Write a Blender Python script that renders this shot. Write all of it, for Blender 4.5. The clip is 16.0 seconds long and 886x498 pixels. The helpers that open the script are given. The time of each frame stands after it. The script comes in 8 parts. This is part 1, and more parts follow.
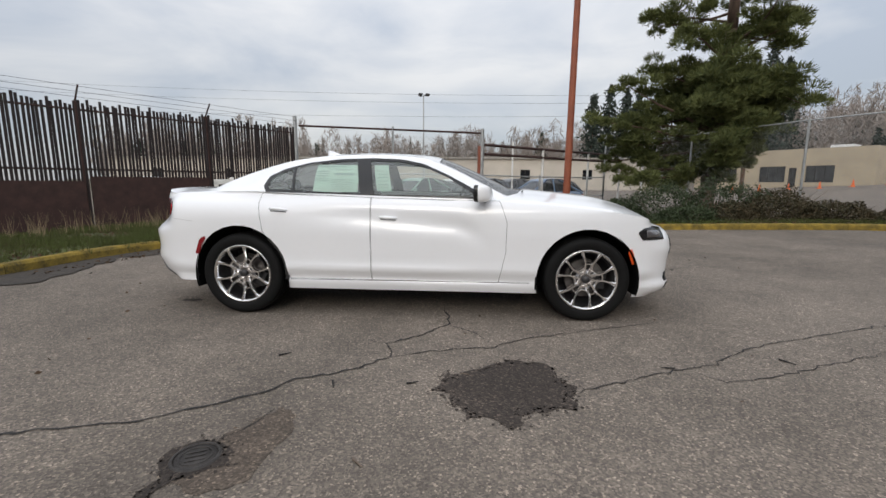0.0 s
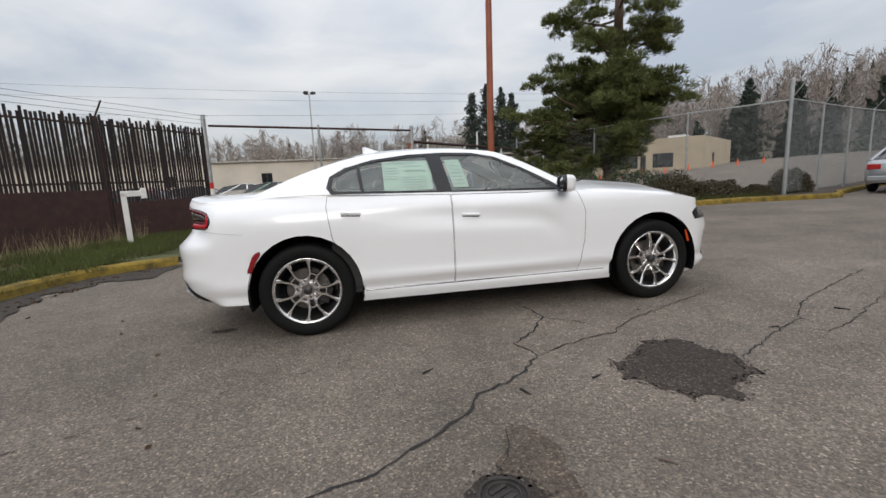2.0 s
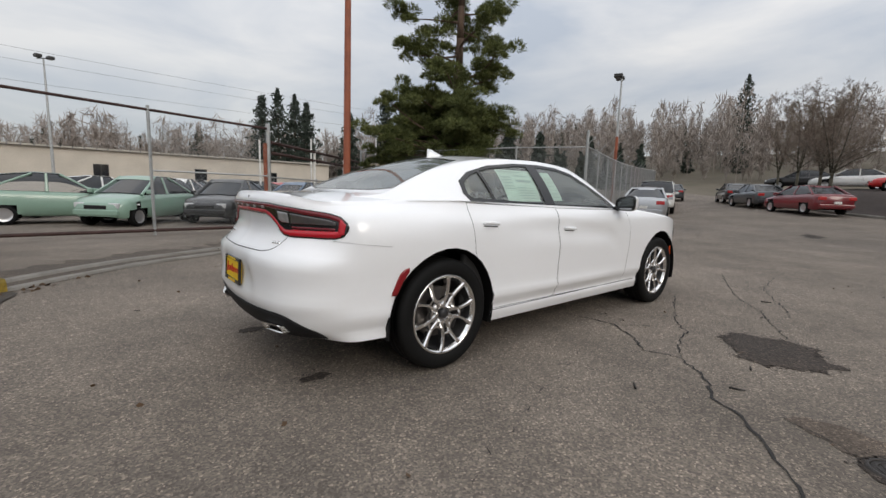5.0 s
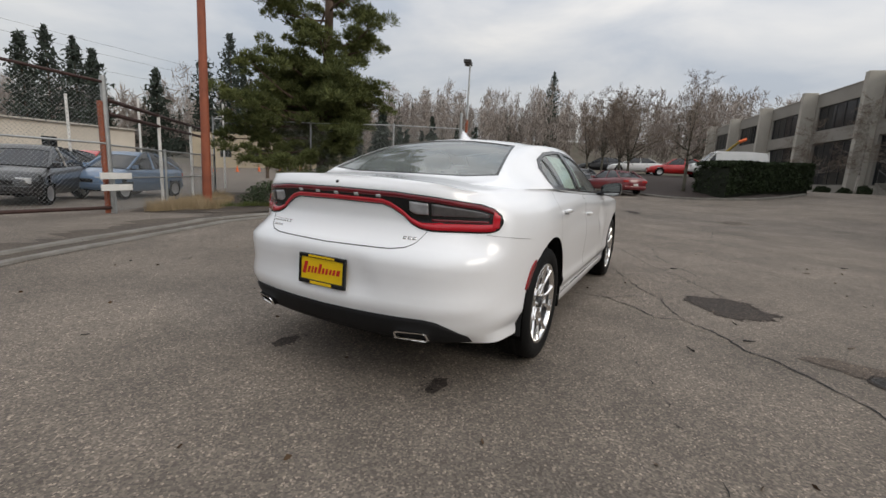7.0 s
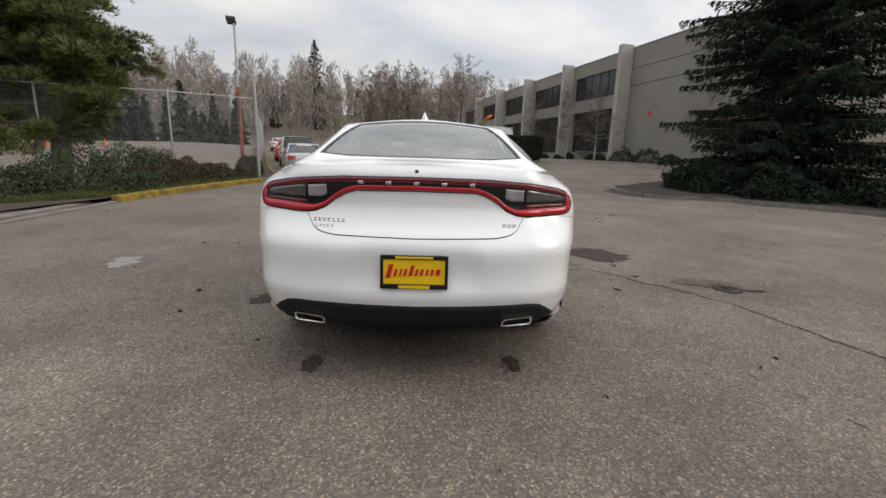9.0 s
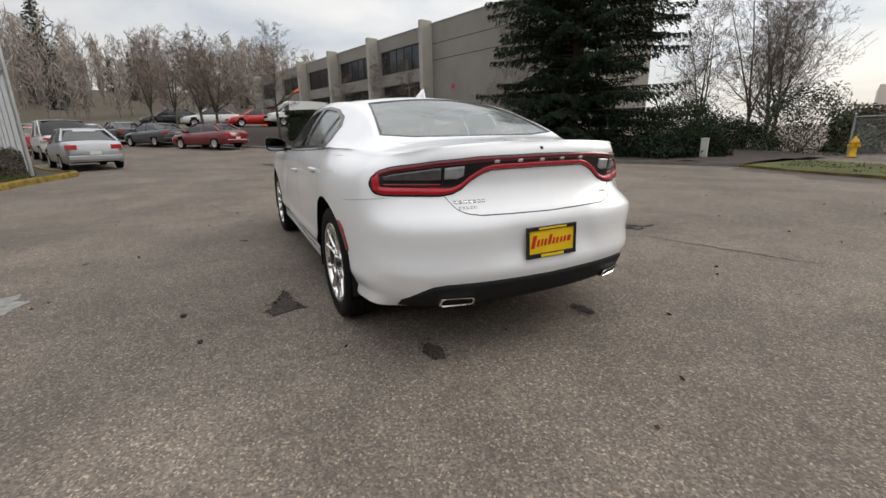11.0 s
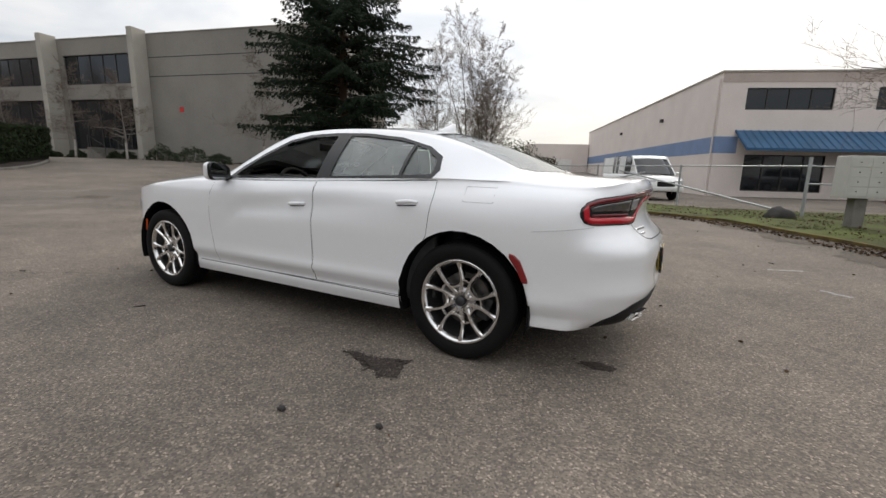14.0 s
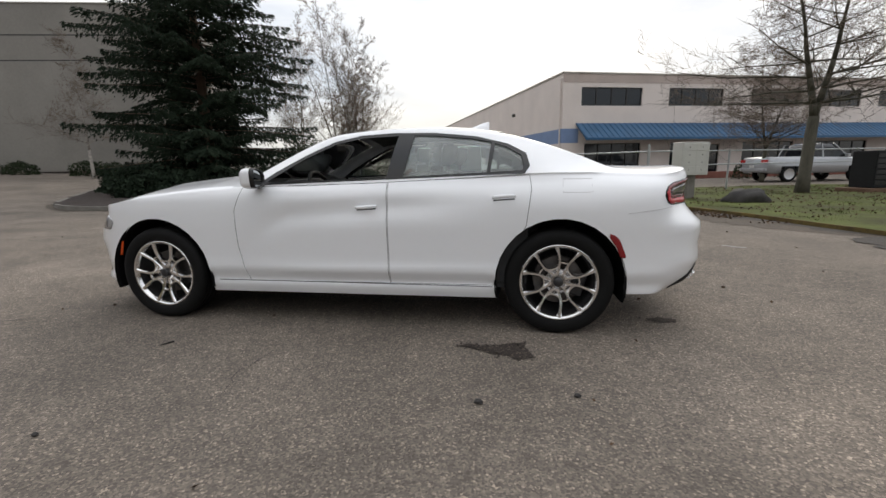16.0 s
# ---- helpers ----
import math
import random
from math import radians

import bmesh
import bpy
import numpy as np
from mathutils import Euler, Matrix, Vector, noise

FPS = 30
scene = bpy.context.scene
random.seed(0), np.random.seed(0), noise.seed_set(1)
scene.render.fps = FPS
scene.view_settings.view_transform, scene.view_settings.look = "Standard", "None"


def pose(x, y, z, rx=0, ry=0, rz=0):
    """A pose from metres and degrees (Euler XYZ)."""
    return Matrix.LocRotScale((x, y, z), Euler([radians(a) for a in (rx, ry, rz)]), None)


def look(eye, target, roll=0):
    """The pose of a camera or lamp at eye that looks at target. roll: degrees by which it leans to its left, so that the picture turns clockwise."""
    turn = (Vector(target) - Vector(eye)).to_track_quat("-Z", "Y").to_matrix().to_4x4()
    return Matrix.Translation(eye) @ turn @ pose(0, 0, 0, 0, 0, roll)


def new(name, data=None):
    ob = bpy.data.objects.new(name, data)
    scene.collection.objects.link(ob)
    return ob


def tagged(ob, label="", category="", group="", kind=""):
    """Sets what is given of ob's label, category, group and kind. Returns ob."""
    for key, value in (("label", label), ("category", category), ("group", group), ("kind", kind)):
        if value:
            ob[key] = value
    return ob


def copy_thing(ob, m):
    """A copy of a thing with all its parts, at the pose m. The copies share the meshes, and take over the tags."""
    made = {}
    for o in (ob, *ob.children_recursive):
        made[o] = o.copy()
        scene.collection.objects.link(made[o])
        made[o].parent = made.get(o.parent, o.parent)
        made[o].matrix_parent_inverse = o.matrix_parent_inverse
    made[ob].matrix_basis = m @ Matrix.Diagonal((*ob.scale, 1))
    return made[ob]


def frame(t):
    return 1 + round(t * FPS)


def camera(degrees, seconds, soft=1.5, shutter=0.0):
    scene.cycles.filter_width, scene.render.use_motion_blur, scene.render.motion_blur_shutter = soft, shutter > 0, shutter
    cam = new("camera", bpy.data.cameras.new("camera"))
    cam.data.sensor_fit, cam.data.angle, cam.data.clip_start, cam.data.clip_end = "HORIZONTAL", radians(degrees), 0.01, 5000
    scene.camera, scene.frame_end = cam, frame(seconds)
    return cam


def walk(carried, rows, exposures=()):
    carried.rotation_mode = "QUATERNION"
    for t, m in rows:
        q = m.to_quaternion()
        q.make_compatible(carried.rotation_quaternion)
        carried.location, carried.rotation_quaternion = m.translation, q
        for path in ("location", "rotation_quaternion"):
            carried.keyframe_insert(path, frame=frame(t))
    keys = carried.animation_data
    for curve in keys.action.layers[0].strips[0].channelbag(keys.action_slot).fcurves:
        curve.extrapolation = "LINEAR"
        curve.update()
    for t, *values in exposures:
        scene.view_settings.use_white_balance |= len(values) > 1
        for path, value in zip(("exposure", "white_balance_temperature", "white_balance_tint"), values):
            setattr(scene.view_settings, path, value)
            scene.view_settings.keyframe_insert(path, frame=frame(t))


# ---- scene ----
cam = camera(92.2, 16.0)
PATH = [
    (0, (0.53, -4.564, 1.192), (0.4, -2.592, 0.882), 0.3),
    (0.5, (0.125, -4.547, 1.185), (0.156, -2.571, 0.877), -0.3),
    (1, (-0.272, -4.489, 1.181), (-0.122, -2.527, 0.826), -0.7),
    (1.5, (-0.679, -4.376, 1.186), (-0.439, -2.422, 0.835), -1.1),
    (2, (-1.111, -4.303, 1.182), (-0.725, -2.368, 0.858), -2.6),
    (2.5, (-1.515, -4.17, 1.179), (-1.003, -2.259, 0.884), -2.1),
    (3, (-1.904, -4.011, 1.185), (-1.216, -2.151, 0.923), -0.0),
    (3.5, (-2.305, -3.871, 1.181), (-1.395, -2.115, 0.888), 1.0),
    (3.7, (-2.45, -3.785, 1.178), (-1.484, -2.057, 0.893), 0.7),
    (5.8, (-3.757, -2.43, 1.156), (-2.225, -1.182, 0.843), 1.3),
    (6, (-3.869, -2.308, 1.164), (-2.274, -1.147, 0.834), 0.8),
    (6.5, (-4.067, -1.961, 1.162), (-2.425, -0.866, 0.837), 1.0),
    (7, (-4.218, -1.599, 1.156), (-2.481, -0.67, 0.814), 3.1),
    (7.5, (-4.381, -1.245, 1.158), (-2.529, -0.591, 0.781), 2.4),
    (8, (-4.442, -0.875, 1.151), (-2.533, -0.44, 0.746), 2.0),
    (8.5, (-4.485, -0.478, 1.149), (-2.539, -0.25, 0.748), 2.2),
    (9, (-4.546, -0.079, 1.162), (-2.591, -0.134, 0.743), 1.8),
    (9.5, (-4.49, 0.31, 1.163), (-2.551, 0.053, 0.75), 1.7),
    (10, (-4.427, 0.692, 1.148), (-2.524, 0.217, 0.755), 1.9),
    (10.2, (-4.438, 0.859, 1.187), (-2.564, 0.302, 0.764), 1.1),
    (12.3, (-3.613, 2.299, 1.141), (-2.184, 0.967, 0.711), 0.5),
    (12.5, (-3.516, 2.42, 1.142), (-2.144, 1.015, 0.761), 1.1),
    (13, (-3.264, 2.731, 1.153), (-2.065, 1.179, 0.761), 0.4),
    (13.5, (-2.943, 2.951, 1.15), (-1.893, 1.291, 0.771), 0.8),
    (14, (-2.612, 3.162, 1.155), (-1.683, 1.429, 0.789), 1.4),
    (14.5, (-2.28, 3.386, 1.172), (-1.459, 1.595, 0.827), -0.7),
    (15, (-1.923, 3.534, 1.161), (-1.264, 1.685, 0.777), -1.8),
    (15.5, (-1.569, 3.691, 1.171), (-1.081, 1.785, 0.813), -1.5),
    (16, (-1.224, 3.801, 1.162), (-0.896, 1.865, 0.778), -1.2),
]
walk(cam, [(t, look(eye, target, roll)) for t, eye, target, roll in PATH], [(0, 0.34, 6800, 10), (7, 0.22, 7050, 10), (8, 0.28, 7120, 10), (9, 0.40, 7190, 10), (10, 0.44, 7250, 10), (12.5, 0.48, 7150, 10), (16, 0.44, 7050, 10)])

# ---- world, sun ----
world = bpy.data.worlds.new("sky")
scene.world = world
world.use_nodes = True
wt = world.node_tree
wt.nodes.clear()


def wn(kind, **values):
    n = wt.nodes.new(kind)
    for k, v in values.items():
        n.inputs[k].default_value = v
    return n


SUN_EL, SUN_AZ = radians(24), radians(188)
w_out = wt.nodes.new("ShaderNodeOutputWorld")
w_sky = wt.nodes.new("ShaderNodeTexSky")
w_sky.sky_type, w_sky.sun_disc = "NISHITA", False
w_sky.sun_elevation, w_sky.sun_rotation = SUN_EL, SUN_AZ
w_bg = wn("ShaderNodeBackground", Strength=0.09)
wt.links.new(w_sky.outputs[0], w_bg.inputs[0])
w_co = wt.nodes.new("ShaderNodeTexCoord")
w_map = wt.nodes.new("ShaderNodeMapping")
w_map.inputs["Scale"].default_value = (1.0, 1.0, 3.2)
wt.links.new(w_co.outputs["Generated"], w_map.inputs[0])
w_noise = wn("ShaderNodeTexNoise", Scale=2.3, Detail=6.0, Roughness=0.52, Distortion=0.35)
wt.links.new(w_map.outputs[0], w_noise.inputs["Vector"])
w_ramp = wt.nodes.new("ShaderNodeValToRGB")
w_ramp.color_ramp.elements[0].position, w_ramp.color_ramp.elements[0].color = 0.34, (0.53, 0.60, 0.72, 1)
w_ramp.color_ramp.elements[1].position, w_ramp.color_ramp.elements[1].color = 0.66, (0.90, 0.92, 0.96, 1)
wt.links.new(w_noise.outputs[0], w_ramp.inputs[0])
# the cloud is brighter round the veiled sun in the south
w_dot = wt.nodes.new("ShaderNodeVectorMath")
w_dot.operation = "DOT_PRODUCT"
wt.links.new(w_co.outputs["Generated"], w_dot.inputs[0])
w_dot.inputs[1].default_value = (-0.10, -0.90, 0.42)
w_glow = wn("ShaderNodeMapRange")
for k, v in (("From Min", -0.35), ("From Max", 1.0), ("To Min", 1.0), ("To Max", 1.26)):
    w_glow.inputs[k].default_value = v
wt.links.new(w_dot.outputs["Value"], w_glow.inputs["Value"])
w_cloud = wt.nodes.new("ShaderNodeBackground")
wt.links.new(w_ramp.outputs[0], w_cloud.inputs[0])
# and, as under any overcast, brighter overhead than near the horizon
w_sep = wt.nodes.new("ShaderNodeSeparateXYZ")
wt.links.new(w_co.outputs["Generated"], w_sep.inputs[0])
w_high = wn("ShaderNodeMapRange")
for k, v in (("From Min", 0.0), ("From Max", 1.0), ("To Min", 0.56), ("To Max", 1.45)):
    w_high.inputs[k].default_value = v
wt.links.new(w_sep.outputs["Z"], w_high.inputs["Value"])
w_both = wt.nodes.new("ShaderNodeMath")
w_both.operation = "MULTIPLY"
wt.links.new(w_glow.outputs[0], w_both.inputs[0]), wt.links.new(w_high.outputs[0], w_both.inputs[1])
wt.links.new(w_both.outputs[0], w_cloud.inputs[1])
w_mix = wn("ShaderNodeMixShader", Fac=0.86)
wt.links.new(w_bg.outputs[0], w_mix.inputs[1])
wt.links.new(w_cloud.outputs[0], w_mix.inputs[2])
wt.links.new(w_mix.outputs[0], w_out.inputs[0])

sun = new("sun", bpy.data.lights.new("sun", "SUN"))
sun.data.energy, sun.data.angle, sun.data.color = 0.65, radians(25), (1.0, 0.95, 0.88)
sun.matrix_world = look((-4, -40, 22), (0, 0, 0))
scene.view_settings.exposure = 0.0


# ---- materials ----
def material(name, color, rough=0.8, metal=0.0, vary=0.15, grain=6.0, fine=60.0, bump=0.15, coat=0.0, second=None, rand=0.0, island=False, stretch=None, spec=0.5):
    """A surface with two scales of noise in colour, one in gloss and a fine relief, at real size."""
    m = bpy.data.materials.new(name)
    m.use_nodes = True
    t = m.node_tree
    b = t.nodes["Principled BSDF"]
    b.inputs["Metallic"].default_value, b.inputs["Roughness"].default_value = metal, rough
    b.inputs["Coat Weight"].default_value, b.inputs["Coat Roughness"].default_value = coat, 0.04
    b.inputs["Specular IOR Level"].default_value = spec
    co = t.nodes.new("ShaderNodeTexCoord")
    vec = co.outputs["Object"]
    if stretch:
        mp = t.nodes.new("ShaderNodeMapping")
        mp.inputs["Scale"].default_value = stretch
        t.links.new(vec, mp.inputs[0])
        vec = mp.outputs[0]
    n1, n2 = t.nodes.new("ShaderNodeTexNoise"), t.nodes.new("ShaderNodeTexNoise")
    n1.inputs["Scale"].default_value, n1.inputs["Detail"].default_value = grain, 5.0
    n2.inputs["Scale"].default_value, n2.inputs["Detail"].default_value = fine, 3.0
    t.links.new(vec, n1.inputs["Vector"]), t.links.new(vec, n2.inputs["Vector"])
    add = t.nodes.new("ShaderNodeMath")
    add.operation = "MULTIPLY_ADD"
    t.links.new(n2.outputs[0], add.inputs[0])
    add.inputs[1].default_value = 0.45
    t.links.new(n1.outputs[0], add.inputs[2])
    fac = add.outputs[0]
    if rand or island:
        src = t.nodes.new("ShaderNodeNewGeometry" if island else "ShaderNodeObjectInfo")
        more = t.nodes.new("ShaderNodeMath")
        more.operation = "MULTIPLY_ADD"
        t.links.new(src.outputs["Random Per Island" if island else "Random"], more.inputs[0])
        more.inputs[1].default_value = rand or 0.5
        t.links.new(fac, more.inputs[2])
        fac = more.outputs[0]
    mx = t.nodes.new("ShaderNodeMapRange")
    mx.inputs["From Min"].default_value, mx.inputs["From Max"].default_value = 0.45, 1.0 + (rand or (0.5 if island else 0))
    t.links.new(fac, mx.inputs["Value"])
    mix = t.nodes.new("ShaderNodeMix")
    mix.data_type = "RGBA"
    lo = second if second else tuple(c * (1 - vary) for c in color)
    hi = color if second else tuple(min(1.0, c * (1 + vary)) for c in color)
    mix.inputs["A"].default_value, mix.inputs["B"].default_value = (*lo, 1), (*hi, 1)
    t.links.new(mx.outputs[0], mix.inputs["Factor"])
    t.links.new(mix.outputs["Result"], b.inputs["Base Color"])
    if bump:
        bp = t.nodes.new("ShaderNodeBump")
        bp.inputs["Strength"].default_value, bp.inputs["Distance"].default_value = bump, 0.01
        t.links.new(n2.outputs[0], bp.inputs["Height"])
        t.links.new(bp.outputs[0], b.inputs["Normal"])
    return m


def glass_material(name, tint, gloss=1.0, film=0.0):
    """Thin sheet glass: clear through, with a mirror that grows towards grazing."""
    m = bpy.data.materials.new(name)
    m.use_nodes = True
    t = m.node_tree
    t.nodes.clear()
    out, mix = t.nodes.new("ShaderNodeOutputMaterial"), t.nodes.new("ShaderNodeMixShader")
    see, shine, fr = t.nodes.new("ShaderNodeBsdfTransparent"), t.nodes.new("ShaderNodeBsdfGlossy"), t.nodes.new("ShaderNodeFresnel")
    see.inputs[0].default_value = (*tint, 1)
    shine.inputs["Roughness"].default_value = 0.02
    fr.inputs["IOR"].default_value = 1.0 + 0.55 * gloss
    t.links.new(fr.outputs[0], mix.inputs[0])
    if film:
        # an uneven pale film; on the rear window it imitates reflected sky
        film_mix, film_white, n = t.nodes.new("ShaderNodeMixShader"), t.nodes.new("ShaderNodeBsdfDiffuse"), t.nodes.new("ShaderNodeTexNoise")
        film_white.inputs[0].default_value = (0.62, 0.68, 0.66, 1)
        n.inputs["Scale"].default_value, n.inputs["Detail"].default_value = 5.0, 5.0
        r = t.nodes.new("ShaderNodeMapRange")
        for k, v in (("From Min", 0.3), ("From Max", 0.7), ("To Min", film * 0.6), ("To Max", film * 1.3)):
            r.inputs[k].default_value = v
        t.links.new(n.outputs[0], r.inputs["Value"]), t.links.new(r.outputs[0], film_mix.inputs[0])
        t.links.new(see.outputs[0], film_mix.inputs[1]), t.links.new(film_white.outputs[0], film_mix.inputs[2])
        see = film_mix
    t.links.new(see.outputs[0], mix.inputs[1]), t.links.new(shine.outputs[0], mix.inputs[2])
    t.links.new(mix.outputs[0], out.inputs[0])
    return m


def asphalt_material(name="asphalt", color=(0.178, 0.151, 0.127), gloss=(0.78, 0.98), chip=0.8, spec=0.3):
    m = material(name, color, 0.82, vary=0.25, grain=0.35, fine=9.0, bump=0.0, spec=spec)
    t = m.node_tree
    b = t.nodes["Principled BSDF"]
    co = [n for n in t.nodes if n.type == "TEX_COORD"][0]
    old = b.inputs["Base Color"].links[0].from_socket
    # stone chips in the worn surface
    vo = t.nodes.new("ShaderNodeTexVoronoi")
    vo.inputs["Scale"].default_value = 105.0
    t.links.new(co.outputs["Object"], vo.inputs["Vector"])
    sep = t.nodes.new("ShaderNodeSeparateColor")
    t.links.new(vo.outputs["Color"], sep.inputs[0])
    rmp = t.nodes.new("ShaderNodeValToRGB")
    e = rmp.color_ramp.elements
    e[0].position, e[0].color = 0.0, (0.58, 0.58, 0.59, 1)
    e[1].position, e[1].color = 0.72, (1.05, 1.04, 1.02, 1)
    x = e.new(0.93)
    x.color = (1 + 0.5 * chip, 1 + 0.47 * chip, 1 + 0.42 * chip, 1)
    x = e.new(1.0)
    x.color = (1 + 1.5 * chip, 1 + 1.4 * chip, 1 + 1.25 * chip, 1)
    t.links.new(sep.outputs[0], rmp.inputs[0])
    mul = t.nodes.new("ShaderNodeMix")
    mul.data_type, mul.blend_type = "RGBA", "MULTIPLY"
    mul.inputs["Factor"].default_value = 1.0
    t.links.new(old, mul.inputs["A"]), t.links.new(rmp.outputs[0], mul.inputs["B"])
    # oil and damp, metres across
    n3 = t.nodes.new("ShaderNodeTexNoise")
    n3.inputs["Scale"].default_value, n3.inputs["Detail"].default_value, n3.inputs["Roughness"].default_value = 0.9, 8.0, 0.7
    t.links.new(co.outputs["Object"], n3.inputs["Vector"])
    r3 = t.nodes.new("ShaderNodeMapRange")
    for k, v in (("From Min", 0.3), ("From Max", 0.62), ("To Min", 0.66), ("To Max", 1.12)):
        r3.inputs[k].default_value = v
    t.links.new(n3.outputs[0], r3.inputs["Value"])
    mul2 = t.nodes.new("ShaderNodeMix")
    mul2.data_type, mul2.blend_type = "RGBA", "MULTIPLY"
    mul2.inputs["Factor"].default_value = 1.0
    t.links.new(mul.outputs["Result"], mul2.inputs["A"]), t.links.new(r3.outputs[0], mul2.inputs["B"])
    t.links.new(mul2.outputs["Result"], b.inputs["Base Color"])
    r4 = t.nodes.new("ShaderNodeMapRange")
    for k, v in (("From Min", 0.3), ("From Max", 0.7), ("To Min", gloss[0]), ("To Max", gloss[1])):
        r4.inputs[k].default_value = v
    t.links.new(n3.outputs[0], r4.inputs["Value"])
    t.links.new(r4.outputs[0], b.inputs["Roughness"])
    bp = t.nodes.new("ShaderNodeBump")
    bp.inputs["Strength"].default_value, bp.inputs["Distance"].default_value = 0.45, 0.006
    t.links.new(vo.outputs["Distance"], bp.inputs["Height"])
    t.links.new(bp.outputs[0], b.inputs["Normal"])
    return m


M_ASPHALT = asphalt_material()
M_STAIN = asphalt_material("damp_asphalt", (0.056, 0.046, 0.040), (0.7, 0.95), 1.1, 0.2)
M_GUTTER = material("wet_leaf_gutter", (0.050, 0.038, 0.028), 0.75, vary=0.5, grain=7, fine=60, bump=0.8, second=(0.018, 0.014, 0.011))
M_DIRT = asphalt_material("dirty_asphalt", (0.105, 0.086, 0.070), (0.7, 0.95), 0.6, 0.25)
M_CRACK = material("crack_filler", (0.022, 0.02, 0.019), 0.9, vary=0.4, grain=20, fine=90, bump=0.3)
M_RUST = asphalt_material("worn_brown_asphalt", (0.128, 0.102, 0.082), (0.75, 0.95), 0.9, 0.25)
M_PALE = material("pale_scuff", (0.34, 0.33, 0.31), 0.8, vary=0.3, grain=18, fine=70, bump=0.3, second=(0.17, 0.16, 0.15))
M_IRON = material("cast_iron", (0.052, 0.047, 0.044), 0.55, metal=0.6, vary=0.35, grain=12, fine=80, bump=0.4)
M_CONC = material("concrete_kerb", (0.24, 0.225, 0.20), 0.9, vary=0.3, grain=3, fine=40, bump=0.35, second=(0.12, 0.11, 0.095))
M_YELLOW = material("worn_yellow_paint", (0.36, 0.245, 0.045), 0.9, vary=0.3, grain=5, fine=35, bump=0.45, second=(0.062, 0.054, 0.026), spec=0.2)
M_SOIL = material("wet_soil", (0.085, 0.062, 0.045), 0.95, vary=0.5, grain=2.5, fine=40, bump=0.8, second=(0.04, 0.032, 0.026))
M_MULCH = material("bark_mulch", (0.05, 0.034, 0.027), 0.95, vary=0.5, grain=5, fine=45, bump=0.9, second=(0.022, 0.016, 0.014))
M_TURF = material("mossy_turf", (0.10, 0.125, 0.035), 0.95, vary=0.4, grain=1.6, fine=45, bump=0.8, second=(0.060, 0.050, 0.03))
M_DIRTURF = material("muddy_moss", (0.115, 0.138, 0.036), 0.95, vary=0.4, grain=0.8, fine=35, bump=0.9, second=(0.045, 0.040, 0.022), spec=0.2)
M_DIRTCONC = material("mud_caked_kerb", (0.22, 0.155, 0.045), 0.95, vary=0.4, grain=2.2, fine=35, bump=0.6, second=(0.04, 0.032, 0.025), spec=0.2)
M_GRASS = material("grass_blades", (0.10, 0.14, 0.035), 0.8, vary=0.3, grain=0.8, fine=5, bump=0, island=True, rand=0.5, second=(0.06, 0.05, 0.024), spec=0.2)
M_STRAW = material("dry_stalks", (0.33, 0.25, 0.15), 0.9, vary=0.3, grain=3, fine=9, bump=0, island=True, rand=0.5)
M_SLAT = material("brown_fence_slat", (0.016, 0.0085, 0.008), 0.6, vary=0.4, grain=3, fine=30, bump=0.2, rand=0.4)
M_SLATDK = material("rusty_fence_steel", (0.045, 0.020, 0.016), 0.75, vary=0.4, grain=6, fine=50, bump=0.3)
M_GALV = material("galvanised_steel", (0.42, 0.43, 0.43), 0.5, metal=0.75, vary=0.2, grain=7, fine=60, bump=0.15)
M_WIRE = material("chain_link_wire", (0.33, 0.34, 0.34), 0.55, metal=0.6, vary=0.2, grain=3, fine=30, bump=0)
M_DKWIRE = material("dark_wire", (0.06, 0.06, 0.065), 0.7, vary=0.2, grain=3, fine=30, bump=0)
M_POLE = material("red_oxide_pole", (0.36, 0.10, 0.045), 0.6, vary=0.3, grain=2, fine=30, bump=0.15, second=(0.20, 0.055, 0.03))
M_WHITEP = material("white_painted_steel", (0.74, 0.73, 0.70), 0.6, vary=0.12, grain=4, fine=40, bump=0.15)
M_REDP = material("red_reflective", (0.55, 0.035, 0.03), 0.45, vary=0.15, grain=6, fine=40, bump=0.1)
M_TILT = material("tiltup_concrete", (0.24, 0.224, 0.20), 0.9, vary=0.14, grain=0.35, fine=9, bump=0.15)
M_FIN = material("cast_concrete_fin", (0.39, 0.365, 0.32), 0.9, vary=0.14, grain=0.6, fine=12, bump=0.15)
M_BEIGE = material("beige_stucco", (0.44, 0.37, 0.27), 0.9, vary=0.12, grain=0.6, fine=14, bump=0.2)
M_CREAM = material("cream_block_wall", (0.54, 0.49, 0.42), 0.9, vary=0.15, grain=0.4, fine=9, bump=0.2)
M_B2 = material("pink_beige_wall", (0.70, 0.625, 0.58), 0.88, vary=0.08, grain=0.5, fine=10, bump=0.12)
M_B2BAND = material("slate_blue_paint", (0.17, 0.245, 0.40), 0.8, vary=0.12, grain=0.8, fine=12, bump=0.1)
M_AWN = material("blue_awning_metal", (0.028, 0.10, 0.20), 0.4, metal=0.2, vary=0.2, grain=1.0, fine=20, bump=0.08)
M_ROOF = material("grey_roofing", (0.20, 0.20, 0.21), 0.85, vary=0.2, grain=1, fine=20, bump=0.2)
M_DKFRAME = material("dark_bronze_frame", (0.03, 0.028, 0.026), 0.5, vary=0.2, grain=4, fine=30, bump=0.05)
M_DKGLASS = material("dark_window_glass", (0.012, 0.014, 0.017), 0.06, vary=0.2, grain=0.5, fine=3, bump=0.0, spec=0.6)
M_BARK = material("pine_bark", (0.10, 0.065, 0.045), 0.95, vary=0.4, grain=8, fine=50, bump=0.9, stretch=(1, 1, 0.25))
